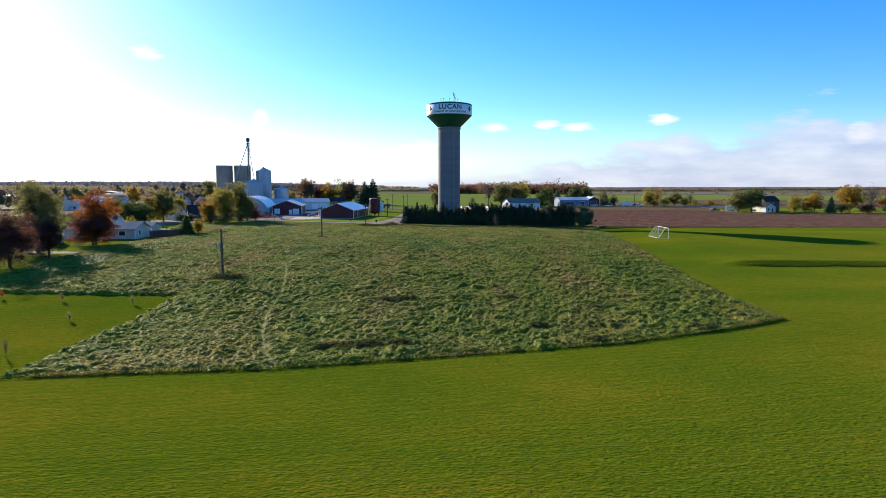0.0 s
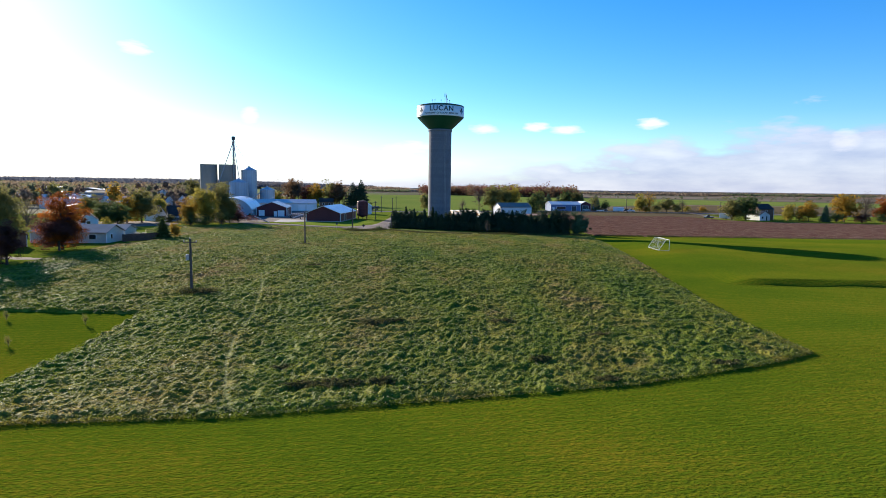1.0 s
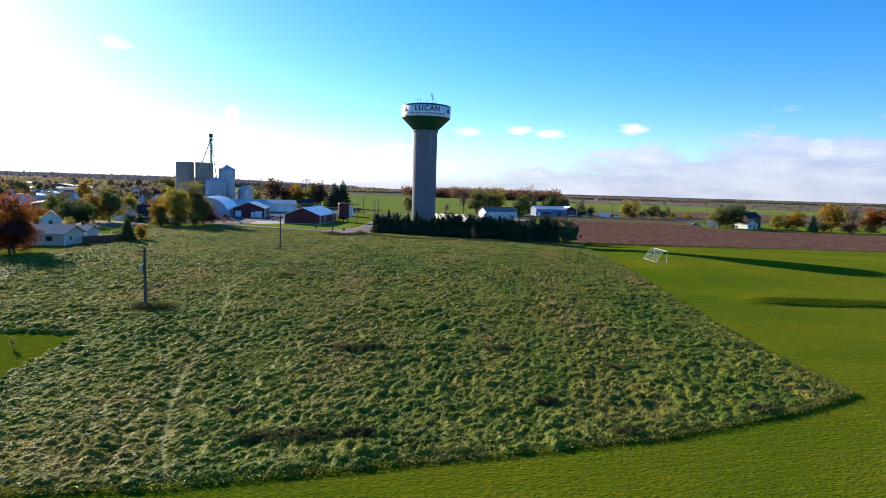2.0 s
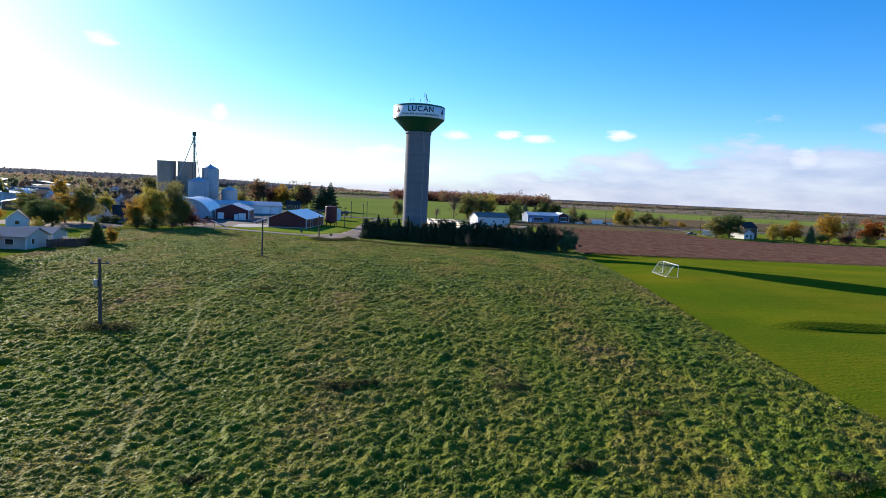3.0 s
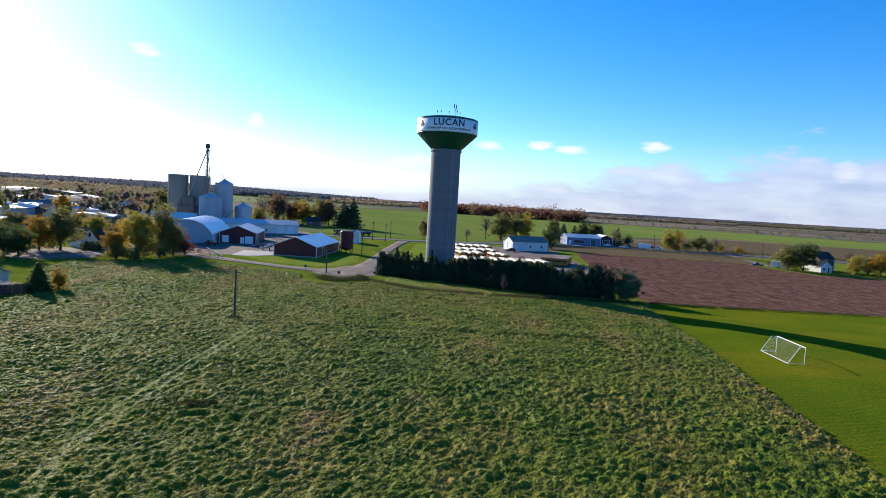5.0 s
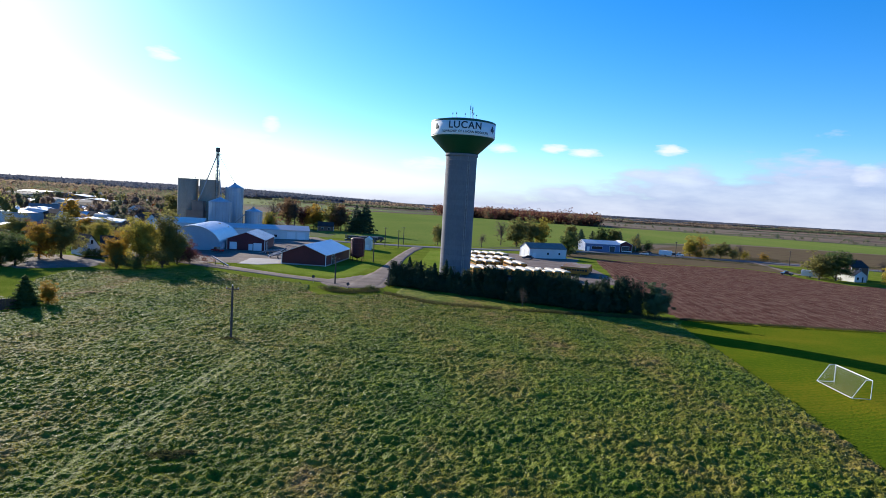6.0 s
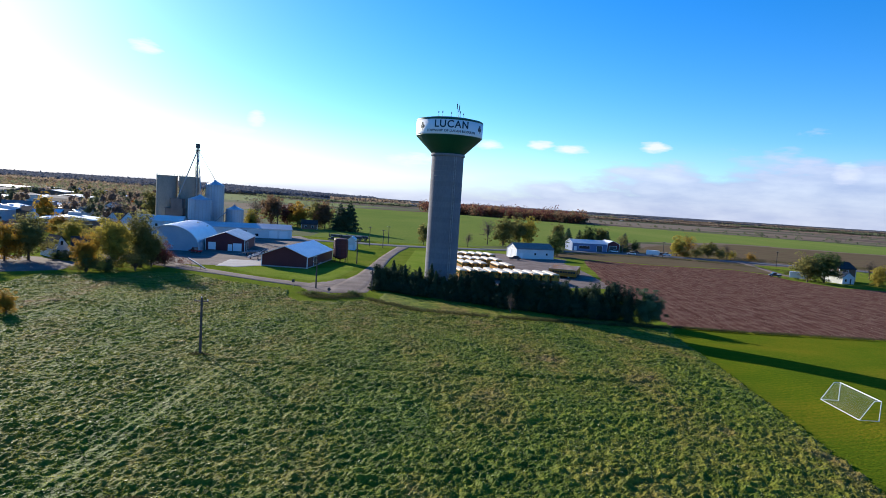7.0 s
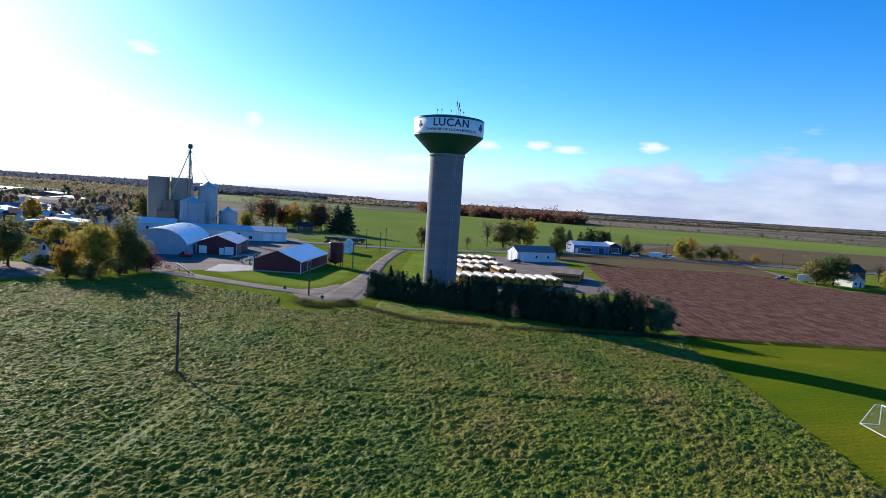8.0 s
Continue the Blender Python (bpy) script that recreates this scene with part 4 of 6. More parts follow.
for px, py, pr in ((-11.2, 55.9, 1.2), (-8.6, 56.4, 1.5), (-5.5, 57.0, 0.9), (-8.4, 75.3, 1.3), (-6.2, 76.2, 0.8), (5.1, 76.0, 1.1), (7.4, 62.6, 0.8), (11.6, 57.4, 0.8), (22.5, 61.5, 0.9), (-23.7, 111.5, 1.1), (-22.4, 112.3, 0.7), (-14.0, 60.5, 0.7), (14.5, 71.0, 0.8), (-33.0, 148.3, 1.0)):
    k = int(900 * pr * pr)
    ang, rad = rs.uniform(0, 6.283, k), pr * np.sqrt(rs.uniform(0, 1, k)) * rs.uniform(0.6, 1.15, k)
    qx, qy = px + 1.3 * rad * np.cos(ang), py + 0.7 * rad * np.sin(ang)
    dry.append(np.stack([qx, qy, land(qx, qy) + 0.36 + hay_relief(qx, qy) + rs.uniform(0.0, 0.14, k)], 1))
dry = np.concatenate(dry)
V, F = quads(dry, np.full(len(dry), 0.06), rs, long=1.6)
tagged(mesh_ob("dry_patches", V, F, M_weed), "brown dead patches of growth in the hay meadow", "weeds", kind="stuff")

# pale straw left on the ploughed land
rs = np.random.RandomState(77)
sx_, sy_ = rs.uniform(42, 280, 80000), rs.uniform(188, 331, 80000)
across = sx_ - sy_ * 0.06
ok_ = inside(sx_, sy_, SOIL) & (rs.uniform(-0.5, 1.6, 80000) < 0.7 * wob(sx_, sy_, 22, 41) + 1.1 * wob(across, sy_ * 0.06, 1.6, 42))
c_ = np.stack([sx_[ok_], sy_[ok_], land(sx_[ok_], sy_[ok_]) + 0.20], 1)
V, F = quads(c_, np.full(len(c_), 0.06), rs, long=2.8)
tagged(mesh_ob("straw", V, F, M_straw), "pale straw scattered over the ploughed soil", "straw", kind="stuff")

# the dark evergreen hedge in front of the tower
HEDGE = [(-19.0, 217.5), (-12, 213.6), (-4, 209.6), (6, 205.0), (16, 201.0), (26, 197.6), (35.0, 194.6)]
rs = random.Random(4)
count = 0
for (x0, y0), (x1, y1) in zip(HEDGE, HEDGE[1:]):
    steps = max(1, round(math.hypot(x1 - x0, y1 - y0) / 1.0))
    for k in range(steps):
        f = k / steps
        hx_, hy_ = x0 + (x1 - x0) * f + rs.uniform(-0.5, 0.5), y0 + (y1 - y0) * f + rs.uniform(-1.3, 1.3)
        hh = rs.uniform(4.6, 7.3) * (0.94 if f < 0.5 else 1.0) + 1.2 * min(1.0, max(0.0, (hx_ + 6) / 16))
        if count % 2 == 0 and (hx_ < 6 or count % 6 == 0):
            tree("hedge_conifer", "cone", "spruce", hx_, hy_, hh + 0.5, rs.uniform(1.5, 2.0), "dark green conifer in a close evergreen hedge", (count // 2) % 3, "hedge conifers")
        else:
            tree("hedge_conifer", "tall", "spruce", hx_, hy_, hh * 0.92, rs.uniform(1.4, 2.1), "bushy dark conifer in a close evergreen hedge", count % 2, "hedge conifers")
        # added row of bushes, filling the shadow zone at the hedge's foot
        if count % 2 or hx_ > 12:
            tree("hedge_shrub", "shrub", "spruce", hx_ - 0.3, hy_ - rs.uniform(1.4, 2.6), rs.uniform(2.4, 3.8), rs.uniform(1.5, 2.1), "low dark evergreen bush added to darken the hedge's foot", count % 3, "hedge shrubs")
        count += 1
tree("pine_tree", "round", "pine", 37.4, 193.2, 7.0, 3.1, "fuller green pine at the end of the evergreen hedge", 0)
tree("sapling", "thin", "bare", 10.6, 195.0, 4.4, 1.2, "thin bare sapling in the weeds before the hedge")
for sx, sy, hue, sh in ((-38.3, 74.2, "olive", 2.2), (-47.3, 75.2, "olive", 2.0), (-40.6, 66.2, "olive", 2.0), (-55.2, 76.0, "orange", 2.4), (-37.2, 52.8, "bare", 3.0)):
    tree("sapling", "thin", hue, sx, sy, sh * 0.6, 0.34, "young staked sapling on the mown lawn", 1)

TREE_ROWS = [
    # kind, hue, x, y, height, radius, variant
    ("round", "maroon", -71.8, 99.5, 9.0, 4.6, 0), ("round", "olive", -80.8, 119, 13.8, 4.8, 0), ("tall", "maroon", -73.6, 111.5, 7.8, 2.7, 0),
    ("round", "russet", -92, 108, 13, 6, 0), ("round", "orange", -79.6, 135.5, 11.8, 5.0, 0), ("broad", "maroon", -79.0, 133.5, 7.6, 4.6, 1),
    ("thin", "bare", -104, 160, 12, 5.0, 0), ("round", "green", -107.5, 207.5, 8.2, 4.4, 0), ("round", "green", -112.3, 209.0, 8.2, 4.3, 1),
    ("round", "olive", -109.6, 227.0, 12.2, 5.6, 0), ("round", "gold", -112.5, 222.5, 9.5, 4.4, 1), ("tall", "olive", -125.5, 266, 7.0, 2.0, 1), ("shrub", "russet", -119, 272, 5.0, 3.0, 1), ("shrub", "bare", -113, 262, 4.2, 3.0, 0), ("round", "olive", -133, 285, 8.0, 3.6, 1), ("tall", "russet", -118, 284, 8.2, 2.8, 0), ("round", "gold", -147, 296, 8.5, 4.0, 0), ("round", "maroon", -141, 262, 7.5, 3.8, 1), ("broad", "olive", -152, 268, 9.5, 5.0, 1), ("thin", "bare", -131, 300, 11.0, 4.0, 0), ("shrub", "yellow", -104.5, 196, 3.6, 2.2, 0), ("shrub", "green", -106.5, 233.2, 2.4, 2.6, 0), ("shrub", "olive", -101.8, 232.6, 2.8, 2.8, 1), ("shrub", "maroon", -97.5, 233.5, 3.2, 3.0, 0), ("shrub", "olive", -92.5, 226.5, 4.0, 3.2, 0), ("shrub", "bare", -88.5, 236.5, 5.0, 3.4, 1),
    ("cone", "green", -71.5, 162.0, 5.4, 2.5, 1), ("tall", "gold", -69.8, 165.0, 4.2, 1.5, 0),
    ("round", "gold", -87.2, 214.2, 9.2, 2.9, 0), ("round", "yellow", -84.6, 220.5, 13.8, 4.9, 1), ("tall", "olive", -81.0, 227.5, 14.6, 4.0, 1), ("shrub", "olive", -86.0, 212.5, 4.6, 3.2, 0), ("shrub", "green", -82.0, 214.0, 4.4, 3.2, 1), ("shrub", "olive", -79.0, 221, 5.6, 4.0, 1), ("round", "olive", -79.5, 230, 8.5, 4.2, 0),
    ("shrub", "maroon", -77.5, 233.0, 6.6, 4.4, 0), ("round", "olive", -97, 300, 8, 4, 1), ("tall", "yellow", -120, 262, 9.5, 3.6, 1),
    ("round", "russet", -112, 268, 8.0, 3.6, 1), ("broad", "olive", -99, 252, 9, 4.5, 0),
    ("tall", "olive", -163, 400, 17, 5.5, 0), ("tall", "yellow", -118, 425, 10, 4.0, 0),
    ("thin", "bare", -120, 440, 18, 7, 0), ("round", "russet", -113, 447, 18.5, 7.6, 0), ("thin", "bare", -108, 444, 19, 7, 1), ("shrub", "russet", -118, 430, 8, 5, 0),
    ("round", "maroon", -103, 449, 14, 6, 1), ("round", "gold", -95.5, 443, 15.5, 6.2, 1), ("round", "olive", -85, 447, 18, 7.6, 0), ("broad", "russet", -78.5, 442, 17.5, 6.4, 0), ("shrub", "green", -90, 437, 6, 5, 1),
    ("cone", "spruce", -67.5, 431, 16.5, 6.6, 3), ("cone", "spruce", -61.5, 430, 18.4, 7.2, 4), ("tall", "spruce", -64.5, 428, 14.0, 5.6, 0),
    ("round", "olive", -15.2, 367, 10.4, 3.6, 1), ("thin", "bare", 6.4, 372, 7.6, 3.2, 1),
    ("broad", "olive", 25.5, 395, 15.5, 6.4, 0), ("thin", "bare", 17.5, 399, 15.5, 5.5, 1), ("broad", "olive", 33, 402, 15.5, 6.0, 1), ("round", "yellow", 39.5, 405, 16.2, 5.4, 0),
    ("round", "green", 45.0, 350, 11.4, 5.0, 0), ("tall", "olive", 58, 420, 13, 4.5, 1), ("tall", "green", 77, 426, 13, 5.0, 1), ("tall", "olive", 84, 424, 12, 4.5, 1), ("cone", "pine", 61, 427, 12.5, 4.4, 1), ("cone", "pine", 66, 430, 11, 4.5, 2), ("cone", "spruce", 73, 432, 10, 4, 3),
    ("cone", "pine", 88, 428, 11, 4.4, 1), ("cone", "pine", 95.5, 418, 10.5, 4.2, 2), ("shrub", "green", 100, 414, 7, 4, 0), ("thin", "olive", 91, 404, 12, 4.0, 0),
    ("broad", "yellow", 119, 401, 11.5, 4.6, 1), ("thin", "gold", 126, 404, 13.5, 5.0, 0), ("round", "olive", 137, 404, 9.0, 5.0, 1), ("shrub", "yellow", 151, 408, 5, 3.5, 0), ("shrub", "olive", 130, 402, 6.0, 4.4, 1), ("shrub", "olive", 143.5, 405, 6.5, 5.0, 0), ("shrub", "gold", 123, 400, 5.0, 3.6, 0), ("thin", "bare", 148, 406, 9.0, 3.5, 1), ("shrub", "gold", 160, 404, 5, 3, 1),
    ("round", "olive", 134.0, 306, 11.2, 5.6, 0), ("round", "green", 141.5, 308, 11.6, 6.0, 1), ("round", "yellow", 160, 305, 8.2, 3.6, 0), ("tall", "olive", 166, 306, 7.4, 2.4, 1),
    ("round", "gold", 167.5, 301, 9.8, 4.2, 1), ("cone", "pine", 174, 299, 8, 3.2, 0), ("broad", "gold", 184, 301, 13.2, 6.4, 0), ("thin", "bare", 195, 303, 14.5, 6, 1), ("round", "orange", 203, 300, 11.5, 6, 1),
    ("shrub", "green", 178, 297, 5.5, 3.6, 1), ("shrub", "maroon", 189, 296, 5.2, 4.4, 1), ("shrub", "green", 199, 296, 5.4, 4.2, 0), ("round", "gold", 216, 299, 11, 5.6, 0), ("cone", "spruce", 210, 294, 7.5, 3, 3),
    ("round", "maroon", 228, 296, 10, 5.5, 0), ("round", "olive", 241, 296, 11, 5.5, 1), ("cone", "spruce", 234, 291, 8, 3.2, 4), ("thin", "bare", 177, 335, 9, 3.5, 0),
]
COLOUR = {"green": "dark green", "olive": "olive green", "yellow": "yellowing", "gold": "golden", "orange": "orange-red", "maroon": "dark maroon", "russet": "russet brown", "bare": "nearly bare", "spruce": "dark green", "pine": "green"}
for kind, hue, x, y, h, r, var in TREE_ROWS:
    if kind == "cone":
        nm, lb = "spruce_tree", COLOUR[hue] + " evergreen tree with drooping branches"
    elif kind == "shrub":
        nm, lb = "shrub", COLOUR[hue] + " autumn shrub with dense low branches"
    else:
        nm, lb = "autumn_tree", COLOUR[hue] + " broad-leaved tree in autumn leaf"
    tree(nm, kind, hue, x, y, h, r, lb, var)
tree("shrub", "shrub", "pale", -76.2, 160.5, 2.0, 2.0, "pale seeding shrub by the garden fence", 0)
tree("shrub", "shrub", "pale", -79.0, 163.0, 1.8, 1.9, "pale seeding shrub by the garden fence", 0)


bm = bmesh.new()
bmesh.ops.create_icosphere(bm, subdivisions=1, radius=1.0)
bm.verts.index_update()
CORE_V = np.array([q.co[:] for q in bm.verts])
CORE_F = np.array([[q.index for q in face.verts] for face in bm.faces])
bm.free()


def woods(name, spots, leaves, hue, label, seed, size=0.30, lobes=6):
    """Far woods: crowns of several leafy clumps, in one mesh. spots: x, y, height, radius."""
    rs = np.random.RandomState(seed)
    S = np.asarray(spots, float)
    n = len(S)
    span = np.stack([S[:, 3], S[:, 3], S[:, 2] * 0.42], 1)[:, None, :]
    base = np.stack([S[:, 0], S[:, 1], land(S[:, 0], S[:, 1]) + S[:, 2] * 0.54], 1)[:, None, :]
    clump = rs.normal(size=(n, lobes, 3)) * 0.42
    P = rs.normal(size=(n, leaves, 3))
    P *= (rs.uniform(0.3, 1, (n, leaves, 1)) ** 0.4) / np.linalg.norm(P, axis=2)[:, :, None]
    pick = rs.randint(0, lobes, (n, leaves))
    cent = (base + (np.take_along_axis(clump, pick[:, :, None], 1) + P * 0.55) * span).reshape(-1, 3)
    cent[:, 2] = np.maximum(cent[:, 2], land(cent[:, 0], cent[:, 1]) + 0.3)
    V, F = quads(cent, np.repeat(S[:, 3] * size, leaves), rs, three=True, out=P.reshape(-1, 3) + np.array((0, 0, 0.3)), loose=0.8)
    if leaves > 200:
        # the close inner growth of each clump, through which no light shows
        core = (base + (clump - np.array((0, 0, 0.12))) * span).reshape(-1, 1, 3)
        wide = np.repeat(span * 0.36, lobes, 1).reshape(-1, 1, 3) * rs.uniform(0.75, 1.15, (n * lobes, len(CORE_V), 1))
        V3 = (core + CORE_V[None] * wide).reshape(-1, 3)
        F3 = (CORE_F[None] + (np.arange(n * lobes) * len(CORE_V))[:, None, None]).reshape(-1, 3)
        V3[:, 2] = np.maximum(V3[:, 2], land(V3[:, 0], V3[:, 1]) - 0.1)
        V, F = np.concatenate([V, V3]), np.concatenate([F, F3 + len(V)])
    return tagged(mesh_ob(name, V, F, leaf_mat(hue)), label, "woods", kind="stuff")


rs = np.random.RandomState(12)


def scatter(n, x0, x1, y0, y1, h0, h1, keep=None):
    x, y, h = rs.uniform(x0, x1, n), rs.uniform(y0, y1, n), rs.uniform(h0, h1, n)
    S = np.stack([x, y, h, h * rs.uniform(0.30, 0.45, n)], 1)
    return S if keep is None else S[keep(x, y)]


# the autumn wood behind the tower, and the wooded skyline all round
wood = lambda x, y: (y > 1085 - 0.72 * x + 12 * np.sin(x / 9)) & (y < 1270 - 0.72 * x) & (x > -0.05 * y) & (x < 0.2 * y)
woods("far_woods", scatter(1500, -60, 240, 930, 1300, 13, 19, wood), 60, "maroon", "dark red autumn wood beyond the wheat", 51, 0.2)
woods("far_woods", scatter(900, -60, 240, 930, 1300, 12, 19, wood), 60, "russet", "russet autumn wood beyond the wheat", 52, 0.2)
woods("far_woods", scatter(500, -60, 240, 930, 1300, 9, 17, wood), 60, "dullgreen", "olive edge trees of the autumn wood", 53, 0.2)


def canopy(name, polys, step, hgt, hue, label, seed):
    """Far woods: crowded leaf masses of uneven height within the given outlines."""
    rs_ = np.random.RandomState(seed)
    VV = []
    for poly in polys:
        xs = np.arange(min(q[0] for q in poly) - step, max(q[0] for q in poly) + 2 * step, step)
        ys = np.arange(min(q[1] for q in poly) - step, max(q[1] for q in poly) + 2 * step, step)
        X, Y = np.meshgrid(xs, ys)
        ins = inside(X + 0.8 * step * wob(X, Y, 9 * step, seed), Y + 0.8 * step * wob(X, Y, 7 * step, seed + 1), poly)
        X, Y = X + rs_.uniform(-0.35, 0.35, X.shape) * step, Y + rs_.uniform(-0.35, 0.35, X.shape) * step
        top_ = hgt * (0.45 + 0.35 * vnoise(X, Y, 2.2 * step, seed) + 0.30 * vnoise(X, Y, 12 * step, seed + 2) + 0.22 * rs_.uniform(-0.5, 0.5, X.shape))
        x, y, t_ = X[ins], Y[ins], top_[ins]
        for k in range(8):
            dx, dy = rs_.uniform(-0.6, 0.6, x.shape) * step, rs_.uniform(-0.6, 0.6, x.shape) * step
            rise = np.sqrt(np.maximum(0.0, 1 - (dx * dx + dy * dy) / (0.8 * step * step)))
            VV.append(np.stack([x + dx, y + dy, land(x, y) + t_ * (0.25 + 0.75 * rise) * rs_.uniform(0.55, 1.05, x.shape)], 1))
    cent = np.concatenate(VV)
    V, F = quads(cent, np.full(len(cent), 0.46 * step), rs_, three=True)
    return tagged(mesh_ob(name, V, F, leaf_mat(hue)), label, "woods", kind="stuff")


canopy("far_woods", [[(-50, 1132), (60, 1055), (186, 960), (216, 1108), (80, 1205), (-55, 1300)]], 6.5, 15, "autumnwood", "crowded red and brown crowns of the autumn wood", 50)
canopy("ridge_woods", [[(-2800, 1750), (-1500, 1560), (-760, 1480), (-560, 1620), (-430, 1900), (-330, 2300), (-330, 2760), (-2800, 2760)]], 10, 17, "ridge", "dark wooded ridge on the skyline beyond the town, tinted blue-grey as haze", 54)
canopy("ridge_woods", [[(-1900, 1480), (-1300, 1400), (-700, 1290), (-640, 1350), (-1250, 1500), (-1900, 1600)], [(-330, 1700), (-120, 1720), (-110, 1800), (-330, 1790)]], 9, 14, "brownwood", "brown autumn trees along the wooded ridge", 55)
lots = {"ridge": [], "brownwood": [], "dullgreen": []}
for k in range(36):
    ly = 1400 + 1900 * ((k + 0.5) / 36)
    lx, lw, ld = rs.uniform(-0.28, 1.0) * ly, rs.uniform(60, 330) * ly / 2000, rs.uniform(25, 70)
    slant = -0.2 * lw
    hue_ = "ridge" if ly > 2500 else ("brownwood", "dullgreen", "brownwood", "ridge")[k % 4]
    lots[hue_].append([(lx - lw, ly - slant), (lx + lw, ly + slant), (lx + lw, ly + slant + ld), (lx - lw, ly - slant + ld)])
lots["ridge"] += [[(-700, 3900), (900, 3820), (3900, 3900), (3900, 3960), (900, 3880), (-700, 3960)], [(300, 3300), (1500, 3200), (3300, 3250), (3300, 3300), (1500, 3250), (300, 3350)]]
canopy("skyline_trees", lots["ridge"], 7, 6.5, "ridge", "woods along the flat skyline, tinted blue-grey as haze", 56)
canopy("skyline_trees", lots["brownwood"], 5, 8, "brownwood", "brown autumn woodlots on the far fields", 57)
canopy("skyline_trees", lots["dullgreen"], 5, 8, "dullgreen", "dull green woodlots on the far fields", 58)
# hedgerows between the far fields
rows = []
for (x0, y0), (x1, y1), gap in (((205, 1115), (520, 815), 9), ((520, 815), (1250, 770), 16), ((640, 1290), (1700, 1010), 10), ((240, 965), (560, 860), 16), ((-210, 705), (-150, 1060), 12), ((-420, 900), (-150, 1062), 8),
                                ((-600, 1200), (-160, 1100), 8), ((700, 1500), (2300, 1350), 9), ((-60, 1180), (190, 1150), 10), ((-500, 1500), (-120, 1300), 8), ((-40, 1080), (10, 1095), 14)):
    m_ = int(math.hypot(x1 - x0, y1 - y0) / gap)
    for k in range(m_):
        if rs.uniform() < 0.42:
            continue
        f = (k + rs.uniform()) / m_
        hh = rs.uniform(2.0, 7)
        rows.append((x0 + (x1 - x0) * f, y0 + (y1 - y0) * f, hh, hh * rs.uniform(0.4, 0.7)))
woods("hedgerow_bushes", rows, 90, "dullgreen", "scattered dark bushes along far field edges", 58, 0.2)
# trees among the roofs of the town, kept clear of the stores and their forecourts
STORES = ((-327, 530, 22, 34, 7.5, 20, M_roofgrey), (-305, 521, 18, 26, 7.0, 16, M_roofwhite), (-284, 517, 16, 30, 7.2, 66, M_roofgrey), (-296, 545, 24, 44, 8.0, 24, M_roofwhite),
          (-262, 474, 14, 28, 7.0, 70, M_roofdark), (-234, 392, 16, 30, 5.6, 22, M_roofmetal), (-350, 470, 18, 30, 6.8, 20, M_roofwhite), (-400, 610, 26, 50, 8.5, 64, M_roofgrey),
          (-372, 640, 22, 40, 8.5, 22, M_roofwhite), (-450, 700, 26, 52, 9.0, 60, M_roofwhite), (-246, 440, 12, 20, 6.2, 30, M_roofmetal), (-500, 640, 24, 44, 8.5, 20, M_roofgrey))


def open_ground(x, y):
    free = np.ones(len(x), bool)
    for sx, sy, w_, l_, *_ in STORES:
        d = math.hypot(sx, sy)
        along, across = ((x - sx) * sx + (y - sy) * sy) / d, np.abs((x - sx) * sy - (y - sy) * sx) / d
        free &= ~((along > -58) & (along < l_ * 0.5 + 4) & (across < l_ * 0.5 + 2))
    return free


town = lambda x, y: (x < -0.40 * y - 16) & (x > -1.05 * y + 60) & (y > 330)
for hue, n_, sd in (("dullgreen", 420, 61), ("brownwood", 460, 62), ("gold", 34, 63), ("olive", 80, 64), ("russet", 60, 65), ("bare", 120, 66), ("orange", 12, 67)):
    label_ = "crowded " + {"dullgreen": "dull green", "brownwood": "brown"}.get(hue, COLOUR.get(hue, "")) + " trees among the roofs of the town"
    woods("town_trees", scatter(int(n_ * 1.7), -760, -120, 330, 720, 7, 14, lambda x, y: town(x, y) & open_ground(x, y) & (wob(x, y, 90, 17) > -0.6)), 260, hue, label_, sd, 0.115)
    if hue not in ("gold", "orange"):
        woods("town_trees", scatter(n_ * 3, -1700, -250, 700, 1500, 8, 15, lambda x, y: (x < -0.36 * y - 20) & (x > -1.15 * y) & (wob(x, y, 160, 19) > -0.75)), 60, hue, label_, sd + 10, 0.2)

# ---- the water tower ----
TX, TY = -4.25, 218.7
tower = empty("water_tower", pose(TX, TY, float(land(TX, TY))), "tall concrete water tower with a white and green tank", "water tower")
ring_me = None
RINGS, SHAFT_TOP, SHAFT_R = 27, 32.4, 3.78
step_z = SHAFT_TOP / RINGS
for k in range(RINGS):
    if ring_me is None:
        ob = part("shaft_ring", lathe([(SHAFT_R, 0.03), (SHAFT_R, step_z - 0.03)], 96), M_concrete, tower, smooth=True)
        ring_me = ob.data
        for p_ in ring_me.polygons:
            p_.use_smooth = abs(p_.normal.z) < 0.3
    else:
        ob = new("shaft_ring", ring_me)
        ob.parent = tower
    ob.location = (0, 0, step_z * k)
part("shaft_core", lathe([(0, 0), (SHAFT_R - 0.028, 0), (SHAFT_R - 0.028, SHAFT_TOP), (0, SHAFT_TOP)], 64), M_concrete, tower, smooth=True)
part("collar", lathe([(3.9, 32.2), (4.0, 32.3), (4.0, 32.75), (3.9, 32.85), (3.2, 32.85)], 64), M_concrete, tower, "pale ring under the tank", smooth=True)
part("tank_cone", lathe([(3.75, 32.8), (3.95, 32.95), (7.62, 36.55), (7.76, 36.75), (7.5, 36.8)], 96), M_green, tower, "dark green painted cone", smooth=True)
part("tank_band", lathe([(7.66, 36.74), (7.78, 36.8), (7.80, 37.0), (7.80, 40.05), (7.6, 40.06)], 96), M_white, tower, "white painted band", smooth=True)
part("roof_rim", lathe([(7.80, 40.05), (7.84, 40.1), (7.82, 40.38), (7.55, 40.55), (7.4, 40.5)], 96), M_green, tower, "dark green rim")
